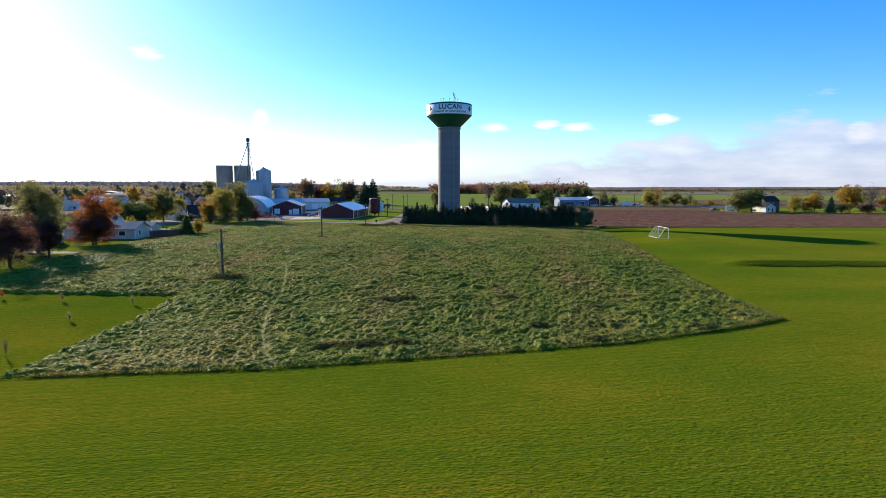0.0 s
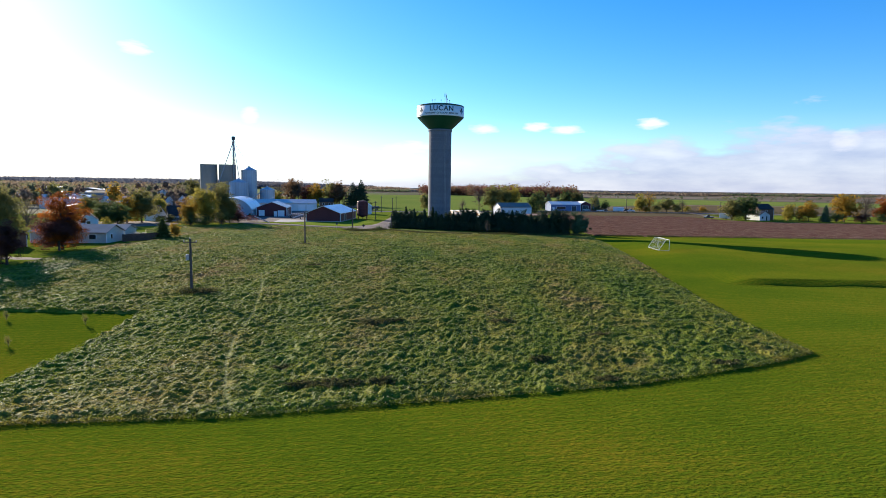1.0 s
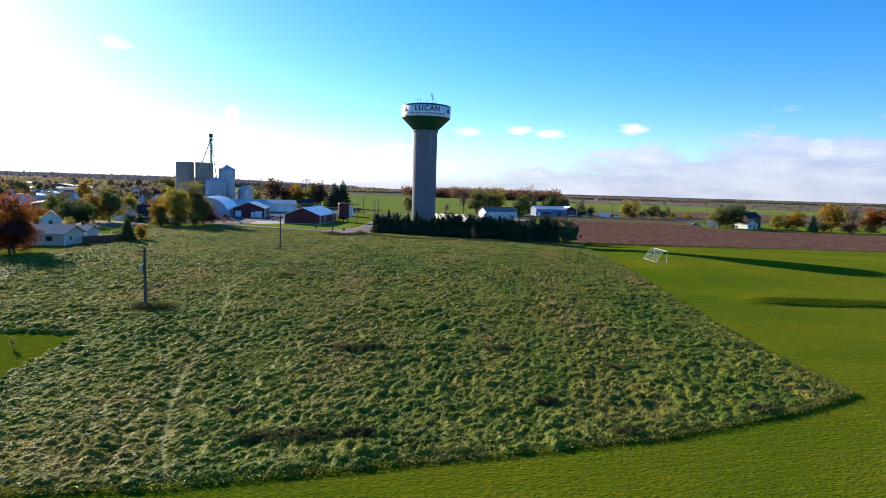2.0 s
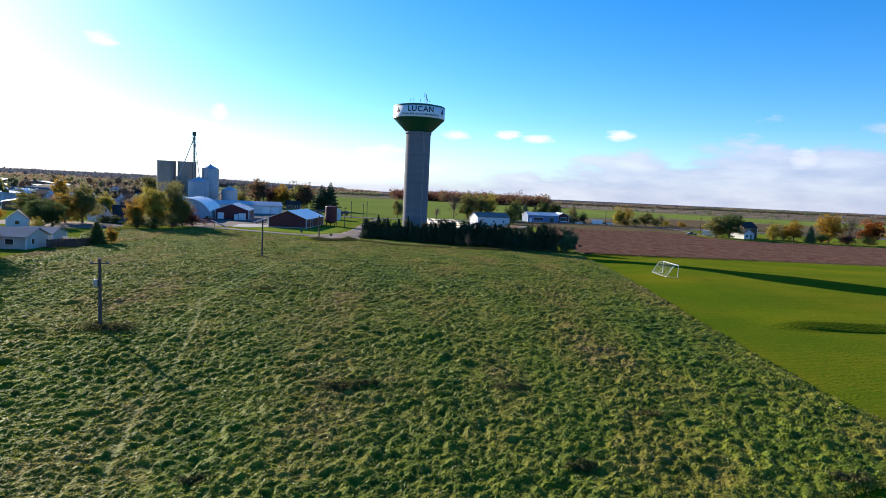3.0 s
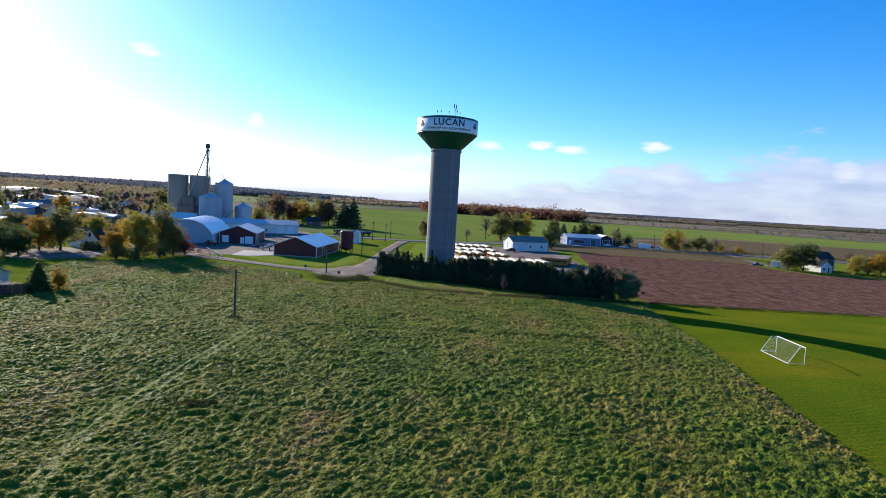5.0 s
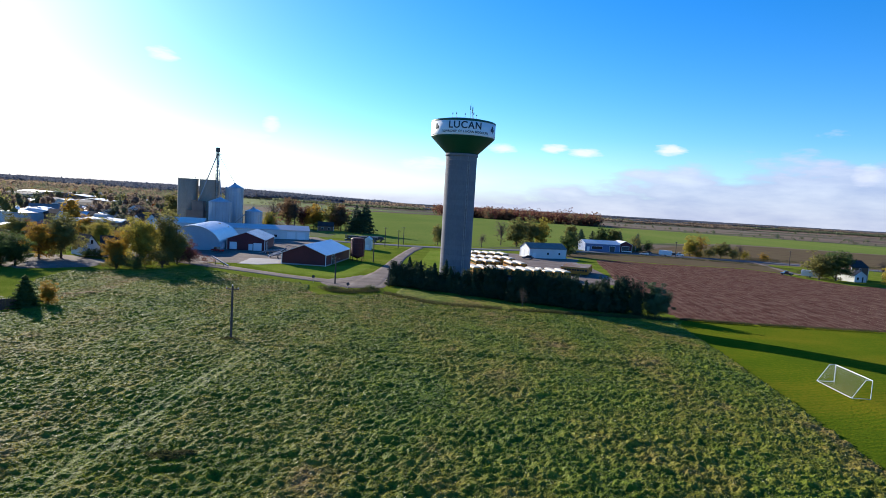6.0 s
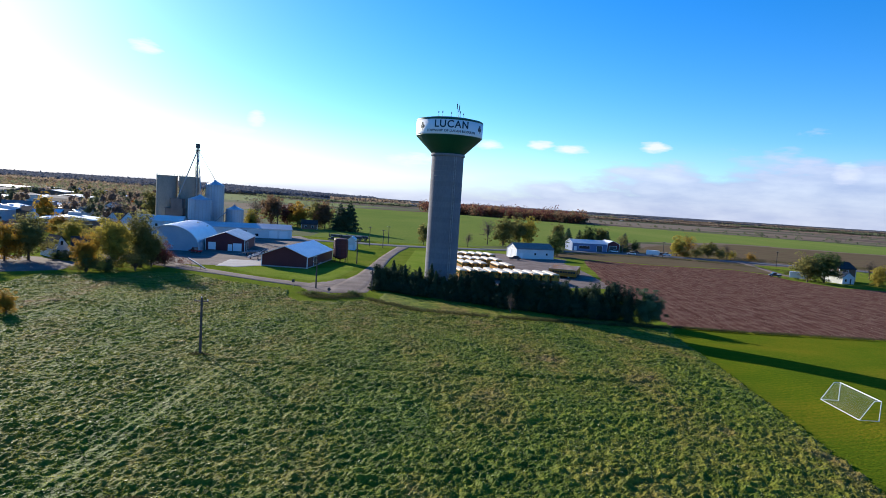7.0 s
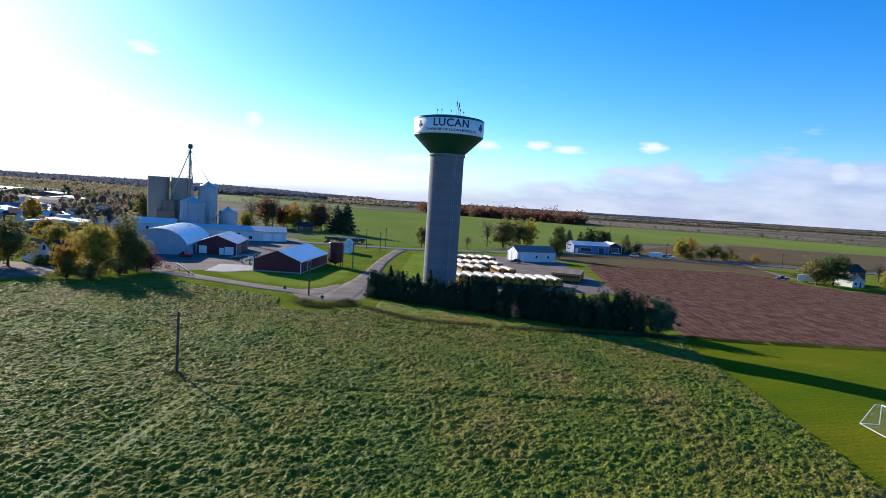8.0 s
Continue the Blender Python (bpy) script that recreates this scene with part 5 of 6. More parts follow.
part("tank_roof", lathe([(7.5, 40.5), (5.5, 40.95), (3.0, 41.2), (0, 41.3)], 64), M_green, tower, "low domed green roof", smooth=True)
bm = bmesh.new()
box(bm, -0.45, -SHAFT_R - 0.06, 0, 0.45, -SHAFT_R + 0.2, 2.1)
part("door", bm, M_dark, tower, "grey steel service door").rotation_euler = (0, 0, radians(40))
bm = bmesh.new()
for a in (-0.25, 0.25):
    rod(bm, (a, -SHAFT_R - 0.16, 1.0), (a, -SHAFT_R - 0.16, 32.4), 0.03, n=5)
for k in range(100):
    rod(bm, (-0.25, -SHAFT_R - 0.16, 1.1 + 0.31 * k), (0.25, -SHAFT_R - 0.16, 1.1 + 0.31 * k), 0.015, n=4)
part("ladder", bm, M_steel, tower, "thin galvanised ladder").rotation_euler = (0, 0, radians(28))
for ax, ay, ah in ((-2.6, -5.6, 1.2), (-1.7, -5.8, 1.3), (0.3, -6.0, 1.1), (1.5, -5.4, 3.4), (1.9, -4.6, 2.2), (2.3, -5.6, 1.5), (3.0, -5.4, 1.0), (2.0, -5.7, 3.0)):
    bm = bmesh.new()
    rod(bm, (ax, ay, 40.7), (ax, ay, 40.9 + ah), 0.035, 0.025, 6)
    box(bm, ax - 0.1, ay - 0.07, 40.9 + ah * 0.55, ax + 0.1, ay + 0.07, 40.9 + ah * 0.85)
    part("antenna", bm, M_dark, tower, "thin dark aerial")


def word_width(words, size, space):
    cu = bpy.data.curves.new("letters", "FONT")
    cu.body, cu.size, cu.space_character = words, size, space
    tmp = bpy.data.objects.new("letters_outline", cu)
    scene.collection.objects.link(tmp)
    me = bpy.data.meshes.new_from_object(tmp.evaluated_get(bpy.context.evaluated_depsgraph_get()))
    wide = max(v.co.x for v in me.vertices) - min(v.co.x for v in me.vertices)
    bpy.data.objects.remove(tmp)
    bpy.data.curves.remove(cu)
    bpy.data.meshes.remove(me)
    return wide


def wrap_text(words, size, z, radius, turn, space=1.0):
    """Letters bent round the tank, centred at the bearing `turn` (0 faces the south)."""
    cu = bpy.data.curves.new("letters", "FONT")
    cu.body, cu.size, cu.align_x, cu.align_y, cu.space_character, cu.extrude, cu.offset = words, size, "CENTER", "CENTER", space, 0.0, 0.018 * size
    tmp = bpy.data.objects.new("letters_outline", cu)
    scene.collection.objects.link(tmp)
    me = bpy.data.meshes.new_from_object(tmp.evaluated_get(bpy.context.evaluated_depsgraph_get()))
    bpy.data.objects.remove(tmp)
    bpy.data.curves.remove(cu)
    bm = bmesh.new()
    bm.from_mesh(me)
    bpy.data.meshes.remove(me)
    lo, hi = min(v.co.x for v in bm.verts), max(v.co.x for v in bm.verts)
    for k in range(1, 40):
        x = lo + (hi - lo) * k / 40
        bmesh.ops.bisect_plane(bm, geom=bm.verts[:] + bm.edges[:] + bm.faces[:], plane_co=(x, 0, 0), plane_no=(1, 0, 0))
    ex = bmesh.ops.extrude_face_region(bm, geom=bm.faces[:])
    bmesh.ops.translate(bm, vec=(0, 0, 0.03), verts=[v for v in ex["geom"] if isinstance(v, bmesh.types.BMVert)])
    for v in bm.verts:
        a = v.co.x / radius + turn
        r = radius + 0.004 + v.co.z
        v.co = Vector((r * math.sin(a), -r * math.cos(a), z + v.co.y))
    bmesh.ops.recalc_face_normals(bm, faces=bm.faces[:])
    return bm


FACE = radians(4.0)
part("place_name", wrap_text("LUCAN", 2.25, 38.95, 7.80, FACE, 1.12), M_navy, tower, "dark lettering reading LUCAN")
WORDS = ("TOWNSHIP", "OF", "LUCAN", "BIDDULPH")
wide = [word_width(w, 0.74, 1.06) for w in WORDS]
along = -(sum(wide) + 0.34 * 3) / 2
for w, span in zip(WORDS, wide):
    part("township_word", wrap_text(w, 0.74, 37.5, 7.80, FACE + (along + span / 2) / 7.80, 1.06), M_navy, tower, "small dark word " + w)
    along += span + 0.34
for turn in (-0.98, 1.02):
    bm = bmesh.new()
    for dx, dz, rr in ((0, 0.62, 0.40), (-0.42, 0.02, 0.40), (0.42, 0.02, 0.40)):
        disc = [bm.verts.new((dx + rr * math.cos(6.2832 * k / 18), 0, dz + rr * math.sin(6.2832 * k / 18))) for k in range(18)]
        bm.faces.new(disc)
    stem = [bm.verts.new(p_) for p_ in ((-0.08, 0, 0.1), (0.08, 0, 0.1), (0.2, 0, -0.75), (0.02, 0, -0.75))]
    bm.faces.new(stem)
    for v in bm.verts:
        a = v.co.x / 7.8 + FACE + turn
        v.co = Vector((7.815 * math.sin(a), -7.815 * math.cos(a), 38.45 + v.co.z))
    ex = bmesh.ops.extrude_face_region(bm, geom=bm.faces[:])
    for v in ex["geom"]:
        if isinstance(v, bmesh.types.BMVert):
            v.co.x *= 1.003
            v.co.y *= 1.003
    part("emblem", bm, M_navy, tower, "dark three-leaved emblem")


# ---- buildings ----
def gable(name, label, x, y, turn, w, l, eave, ridge, wall, roof, openings=(), over=0.35, category="building", trim=None, z=None):
    """A gabled building: ridge along its own y, gable front at y = -l/2. openings: side, along, foot, width, height, kind."""
    zz = float(land(x, y)) if z is None else z
    top = empty(name, pose(x, y, zz, 0, 0, turn), label, category)
    hw, hl = w / 2, l / 2
    part("wall", prism(bmesh.new(), [(-hw, -0.3), (hw, -0.3), (hw, eave), (0, ridge - 0.06), (-hw, eave)], -hl, hl), wall, top)
    s = (ridge - eave) / hw
    for side in (-1, 1):
        t = 0.16
        pts = [(0, ridge + t), (side * (hw + over), eave - s * over + t), (side * (hw + over), eave - s * over), (0, ridge)]
        part("roof", prism(bmesh.new(), pts, -hl - over, hl + over), roof, top)
    for sx in (-1, 1):
        for sy in (-1, 1):
            bm = cube(sx * (hw + 0.03) - 0.09, sy * (hl + 0.03) - 0.09, 0, sx * (hw + 0.03) + 0.09, sy * (hl + 0.03) + 0.09, eave - 0.02)
            part("corner_trim", bm, trim or M_white, top)
    for side, u, foot, ow, oh, kind in openings:
        bm, bf = bmesh.new(), bmesh.new()
        if side in "fb":
            yy = (-hl if side == "f" else hl)
            o = -1 if side == "f" else 1
            d0, d1 = sorted((yy, yy + o * 0.05))
            box(bm, u - ow / 2, d0, foot, u + ow / 2, d1, foot + oh)
            e0, e1 = sorted((yy, yy + o * 0.09))
            for a0, b0, a1, b1 in ((u - ow / 2 - 0.12, foot, u - ow / 2, foot + oh), (u + ow / 2, foot, u + ow / 2 + 0.12, foot + oh), (u - ow / 2 - 0.12, foot + oh, u + ow / 2 + 0.12, foot + oh + 0.12)):
                box(bf, a0, e0, b0, a1, e1, b1)
        else:
            xx = hw if side == "r" else -hw
            o = 1 if side == "r" else -1
            d0, d1 = sorted((xx, xx + o * 0.05))
            box(bm, d0, u - ow / 2, foot, d1, u + ow / 2, foot + oh)
            e0, e1 = sorted((xx, xx + o * 0.09))
            for a0, b0, a1, b1 in ((u - ow / 2 - 0.12, foot, u - ow / 2, foot + oh), (u + ow / 2, foot, u + ow / 2 + 0.12, foot + oh), (u - ow / 2 - 0.12, foot + oh, u + ow / 2 + 0.12, foot + oh + 0.12)):
                box(bf, e0, a0, b0, e1, a1, b1)
        ob = part("window" if kind == "win" else "door", bm, M_glass if kind == "win" else M_white if kind == "door" else M_dark, top)
        part("frame", bf, M_white, ob)
    return top


barn = gable("barn", "dark red steel barn with a pale metal roof", -48.5, 260.5, -3, 13.2, 28.5, 3.35, 6.0, M_red, M_roofmetal, [("r", -6, 0.2, 3.2, 2.6, "dark")], 0.4, "barn")
part("foundation", cube(-6.64, -14.29, -0.3, 6.64, 14.29, 0.35), M_pad, barn, "pale concrete footing")
shed = gable("shed", "dark red shed with a pale metal roof and white doors", -81.2, 292.5, 10, 12.8, 24, 3.9, 6.3, M_red, M_tan,
             [("f", -4.3, 0.3, 2.2, 2.4, "door"), ("f", 1.6, 0.0, 1.2, 2.2, "door"), ("f", 4.0, 0.0, 2.6, 2.6, "door"), ("r", -6, 0.0, 3.0, 2.8, "dark")], 0.4, "shed")
longb = gable("long_shed", "long white farm shed with a grey roof", -94, 347, 21 - 90, 11.5, 38, 4.2, 6.0, M_siding, M_tan,
              [("r", 15.5, 0, 3.4, 3.2, "door"), ("r", 11, 0, 3.4, 3.2, "door"), ("r", 4, 0.8, 1.4, 1.2, "win"), ("r", -2, 0, 3.4, 3.2, "dark"), ("r", -8, 0.8, 1.4, 1.2, "win")], 0.4, "shed")
# white roofing gives the mill's sunlit roof its brightness by colour
gable("mill_building", "low white feed mill building", -137, 352, 8 - 90, 9.5, 24, 4.6, 6.8, M_siding, M_roofwhite, [("r", k, 2.0, 1.2, 1.3, "win") for k in (-9, -4, 1, 6, 10)], 0.3, "mill")
gable("mill_wing", "white mill wing with a steep dark roof", -146.5, 347.5, 8, 6.4, 8, 4.2, 7.8, M_siding, M_roofdark, [("f", 0, 1.2, 1.2, 1.4, "win"), ("f", 0, 4.4, 0.9, 1.0, "win")], 0.3, "mill")
gable("mill_wing", "white mill wing with a steep dark roof", -154.5, 349.0, 8, 5.6, 8, 4.0, 7.2, M_siding, M_roofdark, [("f", 0, 1.2, 1.2, 1.4, "win")], 0.3, "mill")
gable("farm_dwelling", "small dark farmhouse under the yard trees", -86, 434, -80, 6, 9, 3.0, 5.2, M_brown, M_roofdark, [("r", 2, 0.9, 1.1, 1.1, "win"), ("r", -2, 0.9, 1.1, 1.1, "win")], 0.3, "house")
gable("mill_tower_house", "tall narrow white mill building", -172, 378, 4, 5.2, 6.5, 8.6, 10.2, M_siding, M_roofgrey, [("f", 0, 5.6, 1.3, 1.4, "win"), ("f", 0, 2.6, 1.3, 1.4, "win")], 0.3, "mill")
gable("mill_shed", "low dark-walled shed beside the mill", -167, 374, -82, 8, 20, 4.0, 5.4, M_siding, M_roofdark, [("r", -4, 1, 1.5, 1.3, "win"), ("r", 3, 1, 1.5, 1.3, "win")], 0.3, "shed")
gable("white_house", "small white gabled house with a steep dark roof", -110.2, 238.5, 56, 4.3, 6.8, 2.7, 5.7, M_siding, M_roofdark,
      [("f", -0.7, 0.8, 0.75, 1.3, "win"), ("f", 0.15, 3.3, 0.75, 1.2, "win"), ("f", 0.95, 0.0, 0.85, 1.9, "dark")], 0.25, "house")
gable("house_wing", "low house wing with a steep dark roof", -103.0, 240.3, -60, 6.4, 6.4, 2.3, 5.6, M_siding, M_roofdark, [("l", 0.5, 0.9, 1.0, 1.0, "win"), ("l", -1.6, 0.9, 0.8, 1.0, "win")], 0.3, "house")
gable("ranch_house", "low cream ranch house with a grey shingle roof", -87.3, 153.4, -88, 7.6, 17.0, 2.5, 4.0, M_cream, M_rooflight,
      [("r", 5.4, 0.95, 1.5, 1.0, "win"), ("r", 1.0, 0.95, 1.6, 1.0, "win"), ("r", -3.5, 0.0, 1.0, 2.0, "door"), ("b", 1.6, 1.0, 0.9, 1.0, "win")], 0.45, "house")
gable("garage", "low garage with a grey shingle roof", -85.5, 166, -86, 6.0, 7.5, 2.1, 3.2, M_cream, M_rooflight, [("r", 1, 0, 2.4, 2.0, "door")], 0.35, "garage")
gable("bungalow", "small white bungalow with a grey roof", -114.5, 203.5, 30, 5.0, 8, 2.4, 4.5, M_siding, M_roofgrey, [("f", 0.0, 0.9, 1.0, 1.0, "win"), ("r", 0, 0.9, 1.4, 1.0, "win")], 0.3, "house")
gable("bungalow", "brick bungalow behind garden trees", -96, 136, -84, 7.5, 12, 2.5, 4.2, M_brown, M_roofgrey, [("r", 3, 0.9, 1.4, 1.0, "win"), ("r", -2, 0.9, 1.4, 1.0, "win")], 0.35, "house")
gable("bus_garage", "white steel garage with a grey roof beside the buses", 31.8, 332, 22 - 90, 8.6, 17.5, 4.1, 6.2, M_siding, M_roofgrey,
      [("f", -2.0, 0, 2.4, 3.2, "door"), ("f", 1.6, 0, 2.4, 3.2, "door"), ("r", -6.5, 0.0, 1.0, 2.1, "door"), ("r", 0, 1.6, 0.9, 0.9, "win"), ("r", 5.5, 1.6, 0.9, 0.9, "win")], 0.3, "garage")
gable("blue_workshop", "long pale blue workshop with a light metal roof", 71.2, 404, 10 - 90, 10, 19.5, 4.0, 5.7, M_bluewall, M_roofwhite,
      [("r", -3, 1.2, 6.0, 1.4, "win"), ("r", 5.5, 0, 3, 3, "dark"), ("r", -8.0, 0, 1.2, 2.2, "door")], 0.3, "workshop")
gable("workshop_wing", "red-walled workshop wing with a light metal roof", 84.2, 408, 10, 7.4, 11, 4.2, 5.9, M_red, M_roofwhite, [("f", 0, 0, 4, 3.2, "dark")], 0.3, "workshop")
gable("farm_cottage", "small pale cottage beside garden trees", 148.8, 311, 20, 6.0, 8, 2.7, 4.4, M_siding, M_roofgrey, [("f", -1.3, 0.9, 1.0, 1.0, "win"), ("f", 1.2, 0.0, 0.9, 2.0, "dark")], 0.3, "house")
gable("farm_house", "tall brown farmhouse with a dark roof", 154.5, 320, -70, 7.0, 9, 5.2, 7.6, M_brown, M_roofdark, [("r", 0, 3.4, 0.9, 1.2, "win"), ("r", 0, 1.0, 0.9, 1.2, "win")], 0.3, "house")
gable("feed_shed", "narrow white feed shed", -41.5, 317, 4, 2.8, 7, 4.2, 5.2, M_siding, M_roofwhite, [("f", 0, 0, 1.2, 2.0, "door")], 0.15, "shed")

# flat-roofed commercial building in the town
shop = empty("warehouse", pose(-163, 330, 0, 0, 0, 24), "low warehouse with a broad white roof", "warehouse")
part("wall", cube(-10, -10, -0.3, 10, 10, 4.2), M_brown, shop)
part("roof", prism(bmesh.new(), [(-10.4, 4.2), (10.4, 4.2), (10.4, 4.6), (0, 5.6), (-10.4, 4.6)], -10.4, 10.4), M_roofwhite, shop, "white metal roof")
part("roof_unit", cube(-2, 4, 5.4, 3, 7, 6.8, 0.08), M_steel, shop, "grey rooftop unit")
for k in range(4):
    ob = part("window", cube(-8.6 + k * 5, -10.06, 1.0, -6.0 + k * 5, -9.98, 2.6), M_glass, shop)
    part("frame", cube(-8.7 + k * 5, -10.10, 2.6, -5.9 + k * 5, -9.98, 2.75), M_white, ob)
shop2 = empty("warehouse", pose(-213, 362, 0, 0, 0, 24), "low warehouse with a ribbed blue-white roof", "warehouse")
part("wall", cube(-10, -11, -0.3, 10, 11, 5.0), M_siding, shop2)
part("roof", prism(bmesh.new(), [(-10.4, 5.0), (10.4, 5.0), (10.4, 5.3), (0, 7.0), (-10.4, 5.3)], -11.4, 11.4), M_roofmetal, shop2, "ribbed steel roof")
for k in range(4):
    part("roof_vent", cube(-7.5 + 4.4 * k, -7, 5.5, -6 + 4.4 * k, -5, 7.3, 0.15), M_white, shop2, "white roof vent")

gable("low_store", "low store with a flat white roof", -172, 292, 30, 9, 14, 3.0, 3.9, M_brown, M_roofwhite, [("f", 0, 0.9, 1.4, 1.2, "win"), ("r", 2, 0.9, 1.4, 1.2, "win")], 0.3, "shed")
rs = random.Random(9)
for k in range(58):
    y = rs.uniform(340, 900)
    x = -y * rs.uniform(0.52, 0.86) + 20
    wl, rf = rs.choice((M_siding, M_cream, M_brown, M_bluewall)), rs.choice((M_roofgrey, M_roofdark, M_roofwhite, M_roofmetal))
    nm = {M_siding: "white-sided", M_cream: "cream-sided", M_brown: "brick", M_bluewall: "pale blue"}[wl]
    gable("town_house", nm + " house among the trees of the town", x, y, rs.uniform(-90, 90), rs.uniform(8, 15), rs.uniform(10, 26), rs.uniform(3, 5), rs.uniform(5.6, 7.6), wl, rf,
          [("f", 0, 0.9, 1.4, 1.2, "win"), ("r", 0, 0.9, 1.4, 1.2, "win"), ("l", 0, 0.9, 1.4, 1.2, "win")], 0.35, "house")
for x, y, w_, l_, h_, tn, rf in STORES:
    gable("town_store", "broad low store of the town with a plain roof", x, y, tn, w_, l_, h_ - 1.6, h_, rs.choice((M_siding, M_cream, M_brown)), rf,
          [("f", -w_ / 4, 0.9, 2.4, 1.6, "win"), ("f", w_ / 4, 0.9, 2.4, 1.6, "win"), ("r", 0, 0, 3.0, 2.8, "dark")], 0.3, "store")
for x, y, nm in ((980, 1420, "white farm building far across the fields"), (1300, 1750, "white farm building far across the fields"), (420, 1600, "grey barn far across the fields"), (560, 1850, "white farm building far across the fields"), (1120, 1290, "pale farm building far across the fields")):
    gable("far_barn", nm, x, y, rs.uniform(-40, 40), 6, 11, 3, 4.8, M_cream, M_roofgrey, [("f", 0, 0, 3, 2.6, "dark")], 0.4, "barn")

# arched steel store
quon = empty("quonset_store", pose(-97.6, 289.0, 0, 0, 0, 11), "arched grey steel store with a pale end wall", "store")
arc = [(9.5 * math.cos(math.pi * k / 28), 8.3 * math.sin(math.pi * k / 28) ** 0.92) for k in range(29)]
part("end_wall", prism(bmesh.new(), [(x * 0.985, z * 0.985) for x, z in arc], -17.6, -17.3), M_galv, quon, "pale steel end wall")
part("back_wall", prism(bmesh.new(), [(x * 0.985, z * 0.985) for x, z in arc], 17.3, 17.6), M_galv, quon)
bm = bmesh.new()
inner = [(x * 0.975, z * 0.975) for x, z in arc]
prism(bm, arc + inner[::-1], -18, 18)
part("arched_roof", bm, M_roofmetal, quon, "curved ribbed steel roof")

# concrete silos, steel bins and the elevator leg
for sx, sy, sh in ((-143.4, 374.0, 25.2), (-132.9, 375.6, 25.2)):
    silo = empty("concrete_silo", pose(sx, sy, 0), "tall grey concrete grain silo with a flat top", "silo", "concrete silos")
    for k in range(21):
        zz = sh / 21 * k
        if k == 0 and sx < -140:
            ob = part("stave_ring", lathe([(4.77, 0.0), (4.85, 0.04), (4.85, sh / 21 - 0.04), (4.77, sh / 21)], 40), M_silo, silo)
            stave = ob.data
        else:
            ob = new("stave_ring", stave)
            ob.parent = silo
        ob.location = (0, 0, zz)
    part("core", lathe([(0, 0), (4.78, 0), (4.78, sh), (0, sh)], 40), M_silo, silo)
    part("deck", lathe([(0, sh), (5.0, sh), (5.0, sh + 0.25), (0, sh + 0.4)], 40), M_silo, silo, "flat concrete deck")
    for k in range(16):
        a = 6.2832 * k / 16
        part("handrail_post", rod(bmesh.new(), (4.8 * math.cos(a), 4.8 * math.sin(a), sh + 0.2), (4.8 * math.cos(a), 4.8 * math.sin(a), sh + 1.2), 0.05, n=4), M_steel, silo)
head = empty("silo_headhouse", pose(-136.4, 368.6, 0), "stepped grey concrete box between the silos", "silo building")
part("body", cube(-4.4, -1.6, -0.2, 4.2, 1.5, 9.6, 0.06), M_headhouse, head)
part("roof", cube(-4.7, -1.9, 9.6, 4.5, 1.8, 9.9, 0.04), M_headhouse, head)
part("upper_body", cube(-1.8, -1.4, 9.9, 3.8, 1.5, 14.4, 0.06), M_headhouse, head)
part("upper_roof", cube(-2.0, -1.6, 14.4, 4.0, 1.7, 14.7, 0.04), M_headhouse, head)


def grain_bin(x, y, r, eave, peak, label):
    top = empty("grain_bin", pose(x, y, 0), label, "grain bin", "grain bins")
    part("body", lathe([(r, -0.2)] + [(r + (0.04 if k % 2 else 0.0), eave * k / 24) for k in range(25)], 48), M_galv, top, smooth=True)
    part("roof", lathe([(r + 0.15, eave - 0.05), (r + 0.12, eave + 0.05), (0.55, peak - 0.15), (0.5, peak + 0.25), (0, peak + 0.3)], 48), M_galv, top)
    for k in range(20):
        a = 6.2832 * k / 20
        part("stiffener", rod(bmesh.new(), ((r + 0.08) * math.cos(a), (r + 0.08) * math.sin(a), 0), ((r + 0.08) * math.cos(a), (r + 0.08) * math.sin(a), eave), 0.05, n=4), M_steel, top)
    bm = bmesh.new()
    for k in (-0.22, 0.22):
        rod(bm, (k, -r - 0.2, 0.5), (k, -r - 0.2, eave), 0.03, n=4)
    for k in range(int(eave / 0.4)):
        rod(bm, (-0.22, -r - 0.2, 0.6 + 0.4 * k), (0.22, -r - 0.2, 0.6 + 0.4 * k), 0.02, n=4)
    part("ladder", bm, M_steel, top)
    part("hatch", cube(-0.5, -r - 0.08, 0.6, 0.5, -r + 0.1, 2.0, 0.03), M_steel, top)
    return top


grain_bin(-120.6, 359, 5.2, 15.0, 17.2, "broad galvanised steel grain bin with a conical roof")
grain_bin(-119.2, 373, 4.3, 22.2, 24.4, "tall galvanised steel grain bin with a conical roof")
grain_bin(-106.2, 365, 4.0, 11.2, 12.9, "small galvanised steel grain bin with a conical roof")
leg = empty("grain_elevator", pose(-127.2, 370.5, 0), "tall steel grain elevator leg with spouts and stays", "grain elevator")
LX, LY = -127.2, 370.5
bm = bmesh.new()
for sx in (-0.6, 0.6):
    for sy in (-0.6, 0.6):
        rod(bm, (sx, sy, -0.2), (sx, sy, 39.5), 0.09, n=5)
for k in range(20):
    z0, z1 = k * 1.98, (k + 1) * 1.98
    for a, b in (((-0.6, -0.6), (0.6, -0.6)), ((0.6, -0.6), (0.6, 0.6)), ((0.6, 0.6), (-0.6, 0.6)), ((-0.6, 0.6), (-0.6, -0.6))):
        rod(bm, (*a, z0), (*b, z1), 0.045, n=4)
        rod(bm, (*a, z1), (*b, z1), 0.045, n=4)
part("lattice", bm, M_dark, leg)
bm = bmesh.new()
box(bm, -0.35, -0.2, 0, -0.05, 0.2, 40.0)
box(bm, 0.05, -0.2, 0, 0.35, 0.2, 40.0)
part("leg_casing", bm, M_steel, leg)
